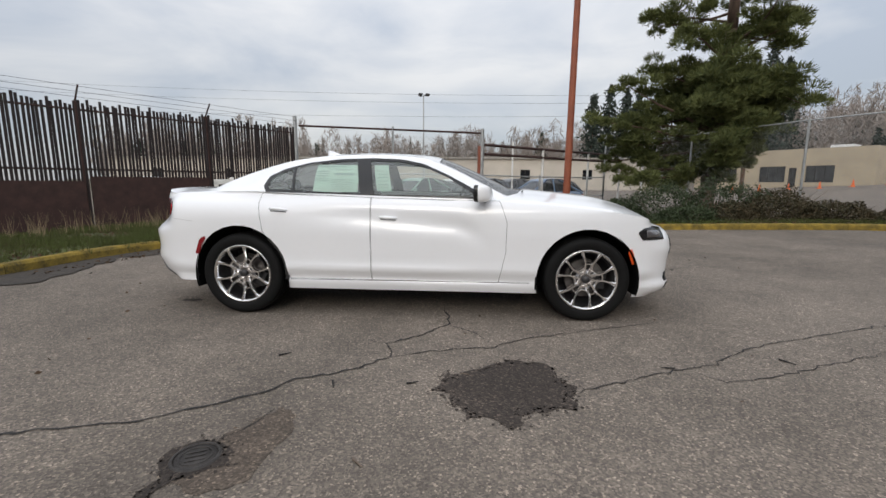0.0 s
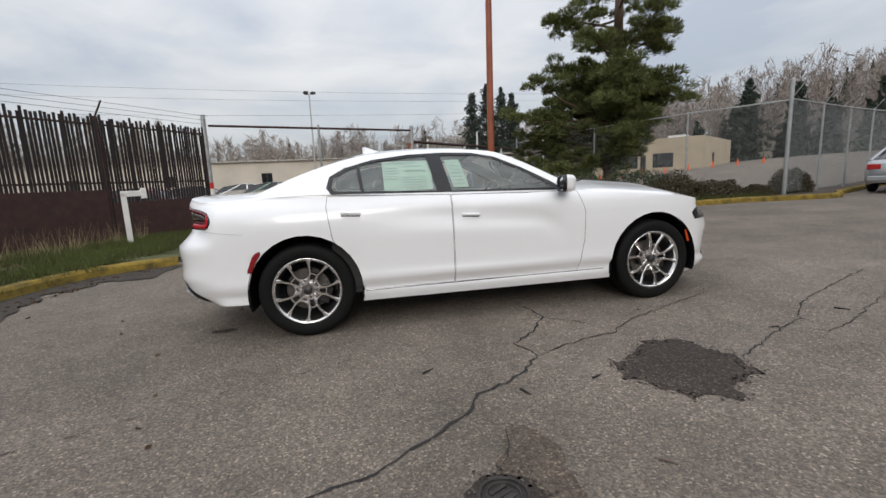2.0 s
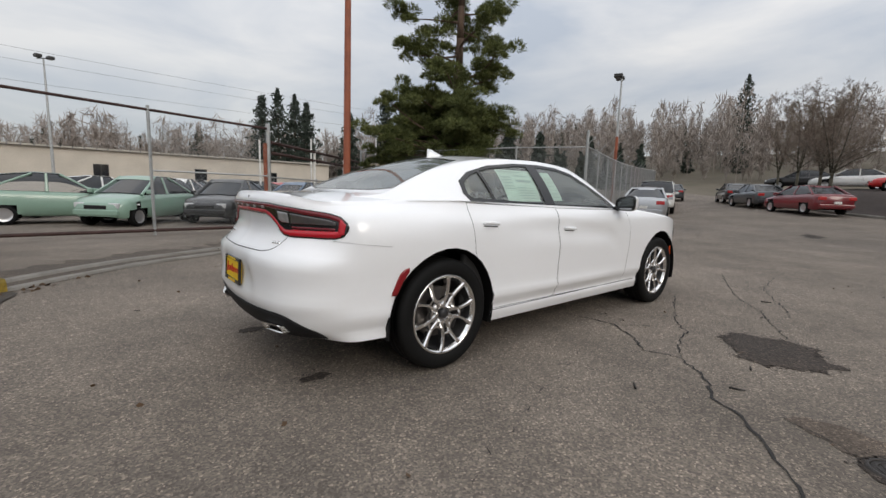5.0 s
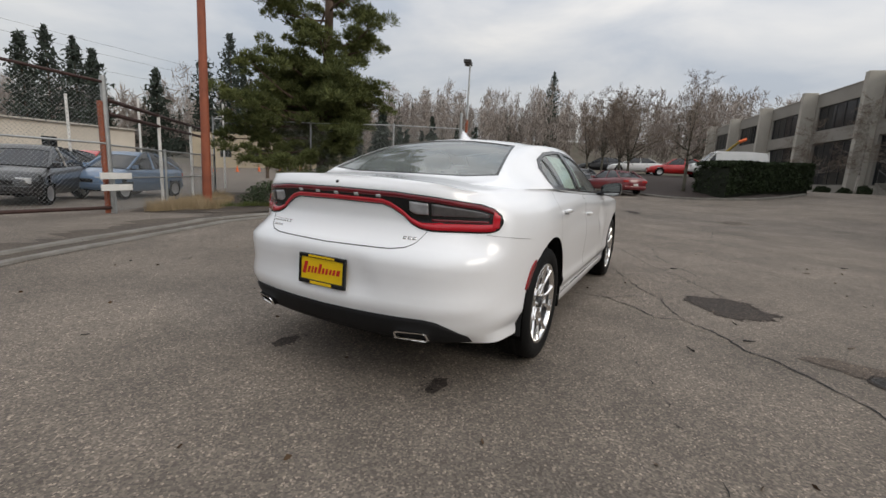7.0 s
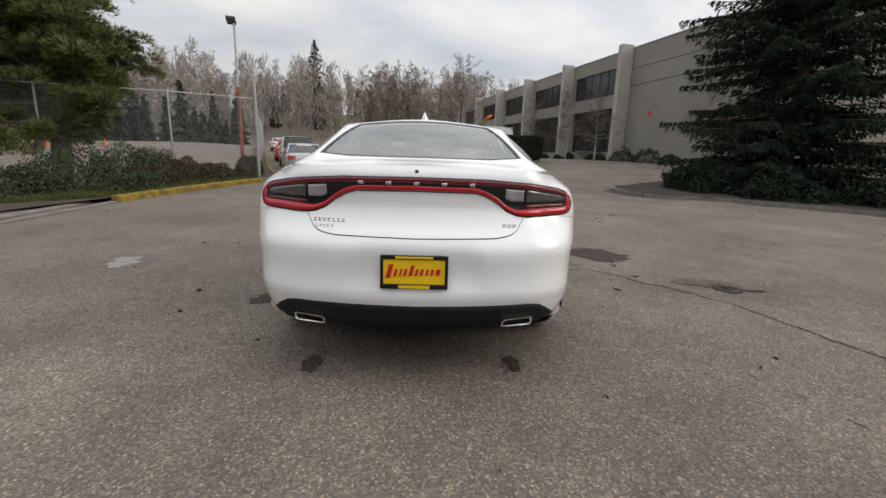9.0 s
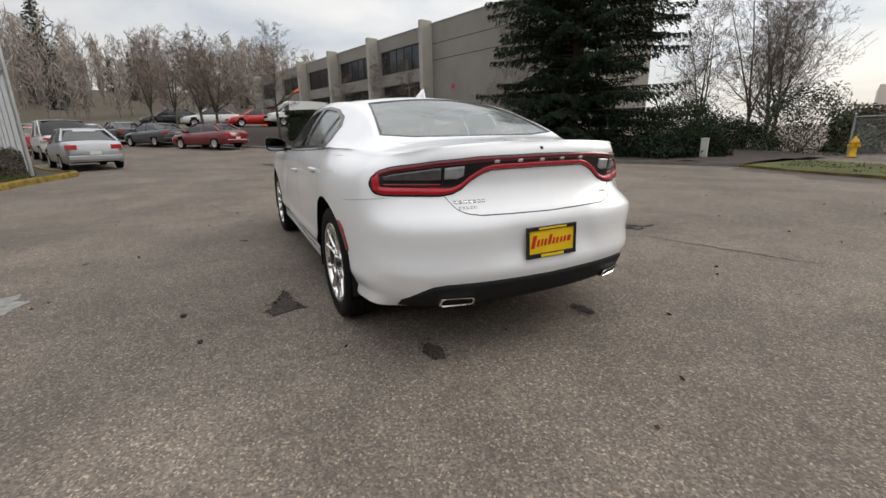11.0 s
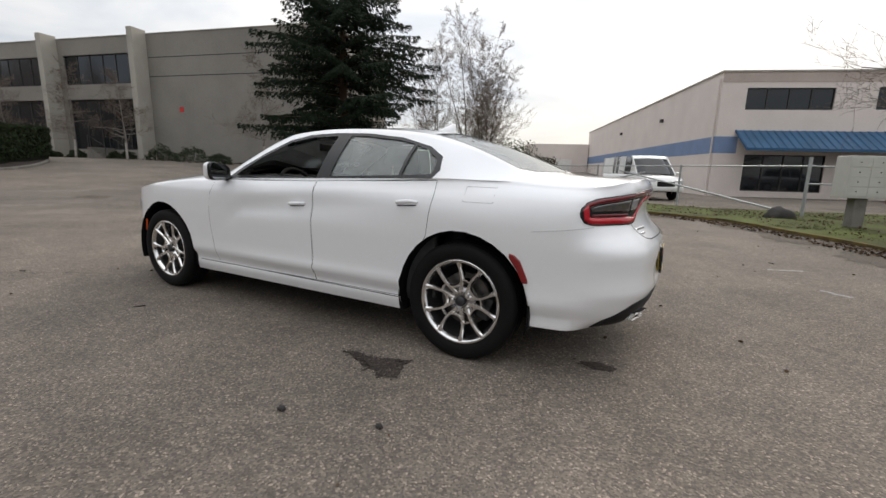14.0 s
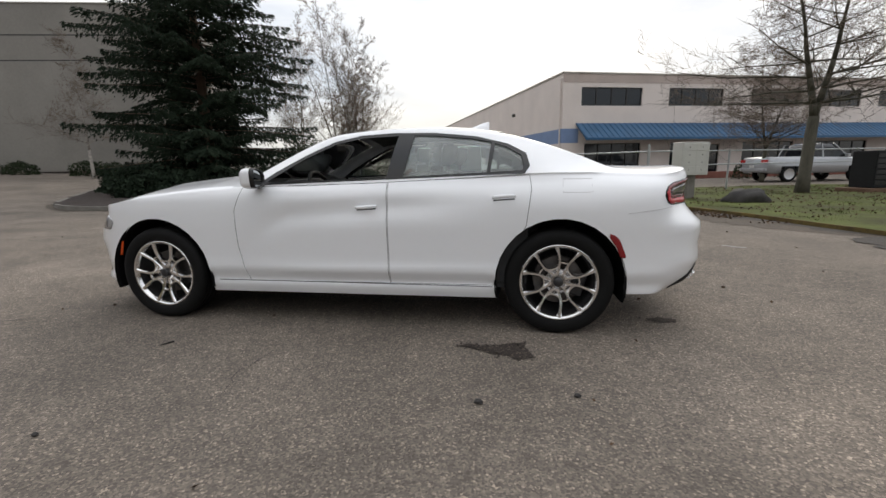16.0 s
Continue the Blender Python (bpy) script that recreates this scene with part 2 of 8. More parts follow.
M_BARKGR = material("mossy_grey_bark", (0.062, 0.056, 0.040), 0.95, vary=0.4, grain=8, fine=50, bump=0.8, stretch=(1, 1, 0.3))
M_BIRCH = material("pale_birch_bark", (0.40, 0.37, 0.33), 0.9, vary=0.3, grain=9, fine=40, bump=0.4, second=(0.12, 0.10, 0.09))
M_TWIG = material("bare_twigs", (0.15, 0.115, 0.09), 0.95, vary=0.3, grain=3, fine=20, bump=0)
M_PINE = material("pine_needles", (0.19, 0.205, 0.07), 0.8, vary=0.4, grain=0.9, fine=6, bump=0, island=True, rand=0.6, second=(0.042, 0.060, 0.026), spec=0.2)
M_SPRUCE = material("spruce_needles", (0.025, 0.038, 0.022), 0.8, vary=0.4, grain=0.9, fine=6, bump=0, island=True, rand=0.6, second=(0.010, 0.018, 0.011), spec=0.12)
M_HEDGE = material("hedge_leaves", (0.040, 0.058, 0.026), 0.75, vary=0.4, grain=1.5, fine=9, bump=0, island=True, rand=0.6, second=(0.012, 0.018, 0.009), spec=0.15)
M_BRAMBLE = material("winter_bramble", (0.085, 0.058, 0.028), 0.85, vary=0.4, grain=1.2, fine=8, bump=0, island=True, rand=0.7, second=(0.030, 0.034, 0.014))
M_BROOM = material("green_broom", (0.050, 0.075, 0.026), 0.8, vary=0.4, grain=1.2, fine=8, bump=0, island=True, rand=0.6, second=(0.020, 0.030, 0.012))
# paler than bare bark: the distant mist is painted into this colour
M_HAZEWOOD = material("far_bare_wood", (0.34, 0.295, 0.265), 0.95, vary=0.3, grain=0.06, fine=0.8, bump=0, island=True, rand=0.6, second=(0.23, 0.195, 0.17))
M_FARFIR = material("far_firs", (0.050, 0.066, 0.048), 0.95, vary=0.3, grain=0.06, fine=0.8, bump=0, island=True, rand=0.6, second=(0.026, 0.036, 0.030))
M_HILL = material("wooded_bank", (0.15, 0.125, 0.095), 0.95, vary=0.3, grain=0.1, fine=2, bump=0.2, second=(0.085, 0.075, 0.05))

M_CARWHITE = material("white_car_paint", (0.885, 0.892, 0.91), 0.30, vary=0.012, grain=2, fine=40, bump=0.0, coat=1.0)
M_TRIMBLK = material("gloss_black_trim", (0.012, 0.012, 0.013), 0.22, vary=0.1, grain=5, fine=30, bump=0)
M_PLASTIC = material("matt_black_plastic", (0.012, 0.012, 0.013), 0.65, vary=0.2, grain=9, fine=90, bump=0.12, spec=0.25)
M_UNDER = material("underbody_black", (0.005, 0.005, 0.005), 0.9, vary=0.2, grain=5, fine=30, bump=0.1, spec=0.1)
M_TYRE = material("tyre_rubber", (0.006, 0.006, 0.006), 0.7, vary=0.2, grain=9, fine=80, bump=0.2, spec=0.2)
M_CHROME = material("polished_wheel_metal", (0.84, 0.83, 0.82), 0.17, metal=1.0, vary=0.05, grain=6, fine=30, bump=0)
M_DKALLOY = material("dark_wheel_barrel", (0.06, 0.06, 0.062), 0.4, metal=0.7, vary=0.2, grain=6, fine=30, bump=0)
M_HUBMETAL = material("dark_polished_hub", (0.36, 0.35, 0.35), 0.22, metal=1.0, vary=0.1, grain=6, fine=30, bump=0)
M_DISC = material("brake_disc_steel", (0.13, 0.12, 0.115), 0.45, metal=0.8, vary=0.2, grain=9, fine=60, bump=0.1)
M_GLASS = glass_material("tinted_car_glass", (0.78, 0.85, 0.82), 1.3, 0.16)
# the film value paints the bright sky reflection into the rear pane
M_REARGLASS = glass_material("sky_film_rear_glass", (0.42, 0.50, 0.51), 2.0, 0.27)
M_FILMGLASS = glass_material("lightly_filmed_car_glass", (0.76, 0.83, 0.81), 1.6, 0.26)
M_CLEAR = glass_material("clear_car_glass", (0.72, 0.77, 0.76))
M_MARKER = material("red_marker_lens", (0.24, 0.008, 0.012), 0.15, vary=0.06, grain=9, fine=40, bump=0, coat=0.5)
M_REDLENS = material("bright_red_lens", (0.46, 0.007, 0.018), 0.22, vary=0.06, grain=9, fine=40, bump=0, coat=0.15)
M_DKRED = material("dark_red_lens", (0.15, 0.005, 0.012), 0.2, vary=0.1, grain=9, fine=40, bump=0, coat=0.15)
M_SMOKE = material("smoked_clear_lens", (0.30, 0.30, 0.31), 0.1, vary=0.25, grain=14, fine=40, bump=0, coat=0.8)
M_SMOKEDK = material("dark_smoked_lens", (0.075, 0.070, 0.072), 0.1, vary=0.3, grain=14, fine=40, bump=0, coat=0.8)
M_ORANGE = material("orange_lens", (0.80, 0.10, 0.02), 0.15, vary=0.06, grain=9, fine=40, bump=0, coat=0.5)
M_INTERIOR = material("charcoal_upholstery", (0.045, 0.045, 0.046), 0.85, vary=0.2, grain=9, fine=90, bump=0.2)
M_PAPER = material("pale_green_paper", (0.62, 0.78, 0.70), 0.8, vary=0.05, grain=3, fine=20, bump=0)
M_INK = material("grey_print", (0.42, 0.54, 0.50), 0.8, vary=0.1, grain=9, fine=20, bump=0)
M_PLATE = material("yellow_plate", (0.85, 0.55, 0.01), 0.45, vary=0.04, grain=9, fine=20, bump=0)
M_REDINK = material("red_print", (0.55, 0.012, 0.015), 0.5, vary=0.05, grain=9, fine=20, bump=0)
M_WHITEGR = material("silver_badge", (0.55, 0.55, 0.56), 0.3, metal=0.8, vary=0.05, grain=9, fine=20, bump=0)
M_MIRROR = material("mirror_glass", (0.40, 0.42, 0.43), 0.02, metal=1.0, vary=0.01, grain=3, fine=9, bump=0)


# ---- mesh helpers ----
def part(name, bm, mat, parent=None, label="", smooth=False):
    """Links a bmesh as one mesh object, under a thing or a part."""
    me = bpy.data.meshes.new(name)
    bm.to_mesh(me)
    bm.free()
    return part_mesh(name, me, mat, parent, label, smooth)


def part_mesh(name, me, mat, parent=None, label="", smooth=False):
    if not me.materials:
        me.materials.append(mat)
    if smooth:
        me.polygons.foreach_set("use_smooth", [True] * len(me.polygons))
    ob = new(name, me)
    if parent is not None:
        ob.parent = parent
    if label:
        tagged(ob, label)
    return ob


def raw(name, verts, faces, mat, parent=None, label="", smooth=False):
    me = bpy.data.meshes.new(name)
    me.from_pydata(verts, [], faces)
    me.update()
    return part_mesh(name, me, mat, parent, label, smooth)


def thing(name, m, label, category, group="", kind=""):
    ob = new(name)
    ob.empty_display_size = 0.2
    ob.matrix_world = m
    return tagged(ob, label, category, group, kind)


def box(bm, x0, x1, y0, y1, z0, z1, bevel=0.0, m=None):
    mat = Matrix.Translation(((x0 + x1) / 2, (y0 + y1) / 2, (z0 + z1) / 2)) @ Matrix.Diagonal((x1 - x0, y1 - y0, z1 - z0, 1))
    made = bmesh.ops.create_cube(bm, size=1.0, matrix=(m @ mat) if m else mat)
    if bevel:
        edges = list({e for v in made["verts"] for e in v.link_edges})
        bmesh.ops.bevel(bm, geom=edges, offset=bevel, segments=2, affect="EDGES", profile=0.5)
    return bm


def boxed(*args, **kw):
    return box(bmesh.new(), *args, **kw)


def rod(bm, a, b, r0, r1=None, sides=8):
    """A tapered round bar from a to b."""
    a, b = Vector(a), Vector(b)
    r1 = r0 if r1 is None else r1
    q = (b - a).to_track_quat("Z", "Y").to_matrix()
    rings = []
    for p, r in ((a, r0), (b, r1)):
        rings.append([bm.verts.new(p + q @ Vector((r * math.cos(k * math.tau / sides), r * math.sin(k * math.tau / sides), 0))) for k in range(sides)])
    for k in range(sides):
        bm.faces.new((rings[0][k], rings[0][(k + 1) % sides], rings[1][(k + 1) % sides], rings[1][k]))
    bm.faces.new(rings[0][::-1]), bm.faces.new(rings[1])
    return bm


def lathe(bm, profile, sides=32, axis="Y"):
    """Turns (radius, along) pairs round an axis through the origin."""
    rings = []
    for r, a in profile:
        ring = []
        for k in range(sides):
            c, s = r * math.cos(k * math.tau / sides), r * math.sin(k * math.tau / sides)
            ring.append(bm.verts.new((c, a, s) if axis == "Y" else (c, s, a)))
        rings.append(ring)
    for p, q in zip(rings, rings[1:]):
        for k in range(sides):
            bm.faces.new((p[k], p[(k + 1) % sides], q[(k + 1) % sides], q[k]))
    return bm


def prism(bm, outline, z0, z1):
    """An upright slab over an outline of (x, y), between two heights (numbers or functions of x, y)."""
    f0 = z0 if callable(z0) else (lambda x, y: z0)
    f1 = z1 if callable(z1) else (lambda x, y: z1)
    lo = [bm.verts.new((x, y, f0(x, y))) for x, y in outline]
    hi = [bm.verts.new((x, y, f1(x, y))) for x, y in outline]
    n = len(outline)
    for k in range(n):
        bm.faces.new((lo[k], lo[(k + 1) % n], hi[(k + 1) % n], hi[k]))
    bm.faces.new(hi), bm.faces.new(lo[::-1])
    bmesh.ops.recalc_face_normals(bm, faces=bm.faces[:])
    return bm


def smoothstep(a, b, v):
    t = min(1.0, max(0.0, (v - a) / (b - a)))
    return t * t * (3 - 2 * t)


def interp(x, table):
    return float(np.interp(x, [p[0] for p in table], [p[1] for p in table]))


def spline(pts, n):
    """n points evenly spread along a smooth open curve through pts."""
    p = np.array(pts, float)
    p = np.vstack([2 * p[0] - p[1], p, 2 * p[-1] - p[-2]])
    out = []
    for i in range(1, len(p) - 2):
        for t in np.linspace(0, 1, 24, endpoint=False):
            a, b, c, d = p[i - 1], p[i], p[i + 1], p[i + 2]
            out.append(0.5 * (2 * b + (c - a) * t + (2 * a - 5 * b + 4 * c - d) * t * t + (3 * b - a - 3 * c + d) * t**3))
    out.append(p[-2])
    out = np.array(out)
    s = np.r_[0, np.cumsum(np.linalg.norm(np.diff(out, axis=0), axis=1))]
    return np.stack([np.interp(np.linspace(0, s[-1], n), s, out[:, k]) for k in range(out.shape[1])], 1)


def lay(x, y):
    """The height of the land: level lot, a slight fall to the gate, a rise towards the road's far end."""
    fall = -0.15 * smoothstep(6.5, 11, y) * (1 - smoothstep(8, 14, x))
    return fall + 0.13 * smoothstep(4.5, 10, x) * smoothstep(-3, 4, y) + 1.4 * smoothstep(10, 42, 0.9 * x - 0.42 * y) + 0.75 * smoothstep(24, 38, x) * smoothstep(18, 36, y)


# ---- ground ----
def spread(near, step, far):
    a = list(np.arange(0, near + 1e-6, step))
    while a[-1] < far:
        a.append(a[-1] * 1.28 + step)
    return [-v for v in a[:0:-1]] + a


gx, gy = spread(60, 1.2, 2600), spread(50, 1.2, 2600)
g_verts = [(x, y, lay(x, y)) for y in gy for x in gx]
nx = len(gx)
g_faces = [(j * nx + i, j * nx + i + 1, (j + 1) * nx + i + 1, (j + 1) * nx + i) for j in range(len(gy) - 1) for i in range(nx - 1)]
tagged(raw("ground", g_verts, g_faces, M_ASPHALT, smooth=True), "worn grey asphalt with pale stone chips and cracks", "ground", kind="structure")

KERB_NORTH = [(52, 21.5), (34, 14.5), (20, 9.0), (14.4, 6.65), (13.2, 5.85), (12.4, 5.55), (10.2, 5.9), (8.2, 6.2), (6.4, 6.6), (4.85, 6.72)]
KERB_GATE = [(4.85, 6.72), (1.4, 6.2), (0.6, 5.86), (-1.9, 4.7), (-3.0, 4.05), (-3.95, 3.15)]
KERB_WEST = [(-3.95, 3.15), (-4.6, 2.78), (-5.0, 2.3), (-5.25, 1.3), (-5.36, 0.25), (-6.1, -1.6), (-6.85, -3.3)]
KERB_SOUTH = [(-6.85, -3.3), (-6.5, -4.3), (-5.75, -6.7), (-5.05, -7.9), (-3.9, -9.9), (-1.3, -11.45), (1.5, -12.1), (3.7, -13.0)]
KERB_ISLE = [(3.7, -13.0), (6.85, -11.8), (9.6, -9.7), (10.0, -8.0), (11.2, -7.35), (12.8, -7.5), (14.3, -8.9), (17.5, -13.5), (21, -20)]
KERB_EAST = [(31.8, 5.9), (27.6, 2.0), (25.4, 0.2), (24.3, -1.4), (24.6, -3.4), (26.6, -6.3), (32.6, -9.2), (40, -9.5)]


def kerb(pts, width, height, mat, name, label, inward, stone=3.0):
    """A row of kerb stones along a line, each with its own worn top."""
    line = spline(pts, max(8, int(sum(math.dist(a, b) for a, b in zip(pts, pts[1:])) / 0.5)))
    home = tagged(new(name), label, "kerb", kind="structure")
    per = max(2, int(stone / 0.5))
    for s in range(0, len(line) - 1, per):
        seg = line[s : s + per + 1]
        if len(seg) < 2:
            continue
        bm, rows = bmesh.new(), []
        for i, p in enumerate(seg):
            d = seg[min(i + 1, len(seg) - 1)] - seg[max(i - 1, 0)]
            n = np.array([-d[1], d[0]]) / (np.linalg.norm(d) + 1e-9) * inward
            p = p + (d / (np.linalg.norm(d) + 1e-9)) * (0.006 if i == 0 else (-0.006 if i == len(seg) - 1 else 0))
            z = lay(*p)
            j = lambda k: 0.012 * noise.noise((p[0] * 1.7, p[1] * 1.7, k))
            rows.append([bm.verts.new((p[0] + n[0] * o, p[1] + n[1] * o, z + h)) for o, h in
                         ((j(1), -0.1), (0.008 + j(2), height - 0.035), (0.035 + j(3), height + j(4)), (width, height + 0.004 + j(5)), (width, -0.1))])
        for a, b in zip(rows, rows[1:]):
            for k in range(4):
                bm.faces.new((a[k], b[k], b[k + 1], a[k + 1]))
        bm.faces.new(rows[0]), bm.faces.new(rows[-1][::-1])
        bmesh.ops.recalc_face_normals(bm, faces=bm.faces[:])
        part("kerb_stone", bm, mat, home)
    return home


kerb(KERB_NORTH, 0.16, 0.14, M_YELLOW, "kerb_1", "worn yellow-painted concrete kerb with moss", -1)
kerb(KERB_WEST, 0.16, 0.14, M_YELLOW, "kerb_2", "worn yellow-painted concrete kerb with moss", -1)
kerb(KERB_SOUTH, 0.15, 0.07, M_DIRTCONC, "kerb_3", "worn dirty concrete kerb with flaked yellow paint", 1)
kerb(KERB_ISLE, 0.15, 0.12, M_CONC, "kerb_4", "dirty concrete kerb round the spruce bed", 1)
kerb(KERB_EAST, 0.15, 0.13, M_CONC, "kerb_5", "pale concrete kerb below the hedge bank", 1)
# the dished gutter across the gate's drive: two low lips
kerb(KERB_GATE, 0.13, 0.03, M_CONC, "gutter_1", "flush concrete gutter lip across a drive", -1)
kerb([(x - 0.18, y + 0.42) for x, y in KERB_GATE], 0.12, 0.035, M_CONC, "gutter_2", "flush concrete gutter lip across a drive", -1)


def verge(name, outline, mat, label, lift, bump=0.05, bank=None, step=0.7):
    """A raised bed: the outline filled with a rough grid."""
    bm = bmesh.new()
    bm.faces.new([bm.verts.new((x, y, 0)) for x, y in outline])
    xs, ys = [p[0] for p in outline], [p[1] for p in outline]
    for lo, hi, axis in ((min(xs), max(xs), 0), (min(ys), max(ys), 1)):
        for v in np.arange(lo + step, hi, step):
            co, no = (v, 0, 0), (1, 0, 0)
            if axis:
                co, no = (0, v, 0), (0, 1, 0)
            bmesh.ops.bisect_plane(bm, geom=bm.verts[:] + bm.edges[:] + bm.faces[:], plane_co=co, plane_no=no)
    for v in bm.verts:
        x, y = v.co.x, v.co.y
        v.co.z = lay(x, y) + lift + bump * noise.noise((x * 0.9, y * 0.9, 3.1)) + (bank(x, y) if bank else 0)
    bmesh.ops.recalc_face_normals(bm, faces=bm.faces[:])
    for f in bm.faces:
        if f.normal.z < 0:
            f.normal_flip()
    return tagged(part(name, bm, mat, smooth=True), label, "verge", kind="structure")


def inset_line(pts, off):
    line = spline(pts, len(pts) * 4)
    out = []
    for i, p in enumerate(line):
        d = line[min(i + 1, len(line) - 1)] - line[max(i - 1, 0)]
        n = np.array([-d[1], d[0]]) / (np.linalg.norm(d) + 1e-9)
        out.append(tuple(p + n * off))
    return out


verge("verge_1", inset_line(KERB_WEST, -0.15) + [(-9.5, -7), (-16, -9), (-15.5, -4), (-9.9, 2.4), (-5.3, 9.3), (-4.75, 8.7), (-4.4, 6)], M_TURF, "mossy turf with dead leaves below the slat fence", 0.12, 0.04, lambda x, y: -0.11 * smoothstep(-5.2, -4.4, x) * smoothstep(3.2, 4.2, y))
verge("verge_2", inset_line(KERB_NORTH, -0.15) + [(2.4, 7.7), (1.2, 9.9), (3.2, 12.6), (6.5, 14.5), (8.6, 12.6), (10.4, 8.9), (12.2, 7.1), (20, 10.2), (34, 15.6), (51.5, 22.9)], M_SOIL, "leaf-strewn soil bed below a pine", 0.11, 0.04, lambda x, y: -0.10 * (1 - smoothstep(2.6, 5.2, x)))
verge("verge_3", inset_line(KERB_SOUTH, 0.14) + [(3.6, -16.5), (0, -15.3), (-5, -14.6), (-11, -16.2), (-18, -17.5), (-22, -12), (-13, -6)], M_DIRTURF, "muddy mossy verge with dead leaves", 0.065)
verge("verge_4", inset_line(KERB_ISLE, 0.14) + [(22, -21.6), (14, -22.5), (4, -19)], M_MULCH, "dark bark mulch bed under a spruce", 0.12, 0.08)
EAST_LINE = spline(KERB_EAST + [(44, -8), (46, 0), (44, 6), (37, 7.6), (31.8, 5.9)], 120)
verge("verge_5", inset_line(KERB_EAST, 0.14) + [(44, -8), (44, 6), (37, 7.6)], M_MULCH, "dark mulch bank below the upper car park", 0.12, 0.06, lambda x, y: 0.75 * smoothstep(0.2, 4.5, min(float(np.hypot(*(p - (x, y)))) for p in EAST_LINE)))


# ---- buildings ----
def window(parent, name, x0, x1, z0, z1, y, panes, frame_w=0.06, mullion_z=None, glass=None):
    """A recessed window on a wall whose face looks to +y: frame, and each pane on its own."""
    home = new(name)
    home.parent = parent
    bm = bmesh.new()
    box(bm, x0, x1, y - 0.10, y, z1 - frame_w, z1), box(bm, x0, x1, y - 0.10, y, z0, z0 + frame_w)
    edges = np.linspace(x0, x1, panes + 1)
    for e in edges:
        box(bm, max(x0, e - frame_w / 2), min(x1, e + frame_w / 2), y - 0.095, y - 0.004, z0 + frame_w, z1 - frame_w)
    part("window_frame", bm, M_DKFRAME, home)
    for a, b in zip(edges, edges[1:]):
        part("pane", boxed(a + frame_w / 2, b - frame_w / 2, y - 0.07, y - 0.05, z0 + frame_w, z1 - frame_w), glass or M_DKGLASS, home)
    return home


def wall_with_openings(x0, x1, y0, y1, z0, z1, holes):
    """A wall slab along x with real openings (hx0, hx1, hz0, hz1), which lie apart or share columns."""
    bm = bmesh.new()
    xs = sorted({x0, x1, *(h[0] for h in holes), *(h[1] for h in holes)})
    for a, b in zip(xs, xs[1:]):
        z = z0
        for h in sorted((h for h in holes if h[0] <= a and h[1] >= b), key=lambda h: h[2]):
            if h[2] > z:
                box(bm, a, b, y0, y1, z, h[2])
            z = h[3]
        if z < z1:
            box(bm, a, b, y0, y1, z, z1)
    bmesh.ops.remove_doubles(bm, verts=bm.verts[:], dist=1e-4)
    return bm


# tilt-up office block with concrete fins
office = thing("office_building", pose(36.85, -17.0, 0, 0, 0, 14.24), "two-storey grey-beige concrete office block with tall fins and dark windows", "building")
BASE, TOP, FACE = 1.3, 11.55, -1.3
holes = []
for k in range(5):
    a = 9.8 * k
    holes += [(a + 0.75, a + 9.3, 7.75, 10.2), (a + 1.3, a + 9.3, 2.2, 6.5)]
part("wall", wall_with_openings(-16.8, 50, FACE - 0.35, FACE, BASE, TOP, holes), M_TILT, office, "grey-beige tilt-up concrete wall")
part("side_wall", boxed(-16.8, -16.4, -12, FACE - 0.36, BASE, TOP), M_TILT, office)
part("end_wall", boxed(49.6, 50, -12, FACE - 0.36, BASE, TOP), M_TILT, office)
part("back_wall", boxed(-16.4, 49.6, -12, -11.6, BASE, TOP), M_TILT, office)
part("roof", boxed(-16.4, 49.6, -11.6, FACE - 0.36, TOP - 0.7, TOP - 0.5), M_ROOF, office)
part("parapet_cap", boxed(-16.85, 50.05, FACE - 0.40, FACE + 0.05, TOP, TOP + 0.06), M_FIN, office)
# added dark sheet in place of the unlit rooms behind the windows
part("unlit_room_sheet", boxed(-16, 49, FACE - 3.0, FACE - 2.9, BASE, TOP - 0.7), M_DKFRAME, office)
for z in (9.72, 8.22):
    part("panel_joint", boxed(-16.75, -0.02, FACE - 0.01, FACE + 0.006, z - 0.035, z + 0.035), M_DKFRAME, office, "dark joint between wall panels")
for x in (-9.5,):
    part("panel_joint", boxed(x - 0.02, x + 0.02, FACE - 0.01, FACE + 0.005, BASE, TOP), M_TILT, office)
for k in range(6):
    a = 9.8 * k
    bm = bmesh.new()
    lo = [bm.verts.new(p) for p in ((a, FACE, BASE), (a + 0.55, FACE, BASE), (a + 0.55, 0.0, BASE), (a, 0.0, BASE))]
    hi = [bm.verts.new(p) for p in ((a, FACE, TOP + 0.25), (a + 0.55, FACE, TOP + 0.25), (a + 0.55, 0.0, TOP + 0.25), (a, 0.0, TOP + 0.25))]
    for j in range(4):
        bm.faces.new((lo[j], lo[(j + 1) % 4], hi[(j + 1) % 4], hi[j]))
    bm.faces.new(hi), bm.faces.new(lo[::-1])
    bmesh.ops.recalc_face_normals(bm, faces=bm.faces[:])
    bmesh.ops.bevel(bm, geom=bm.edges[:], offset=0.03, segments=1, affect="EDGES")
    part("fin", bm, M_FIN, office, "pale cast concrete fin")
for k in range(5):
    a = 9.8 * k
    window(office, "window", a + 0.75, a + 9.3, 7.75, 10.2, FACE - 0.12, 6, 0.07)
    window(office, "window", a + 1.3, a + 9.3, 2.2, 6.5, FACE - 0.25, 5, 0.09)
part("safety_sign", boxed(-3.2, -2.8, FACE, FACE + 0.03, 5.35, 5.75), M_REDP, office, "small red sign plate")
stair = new("entrance_stair")
stair.parent = office
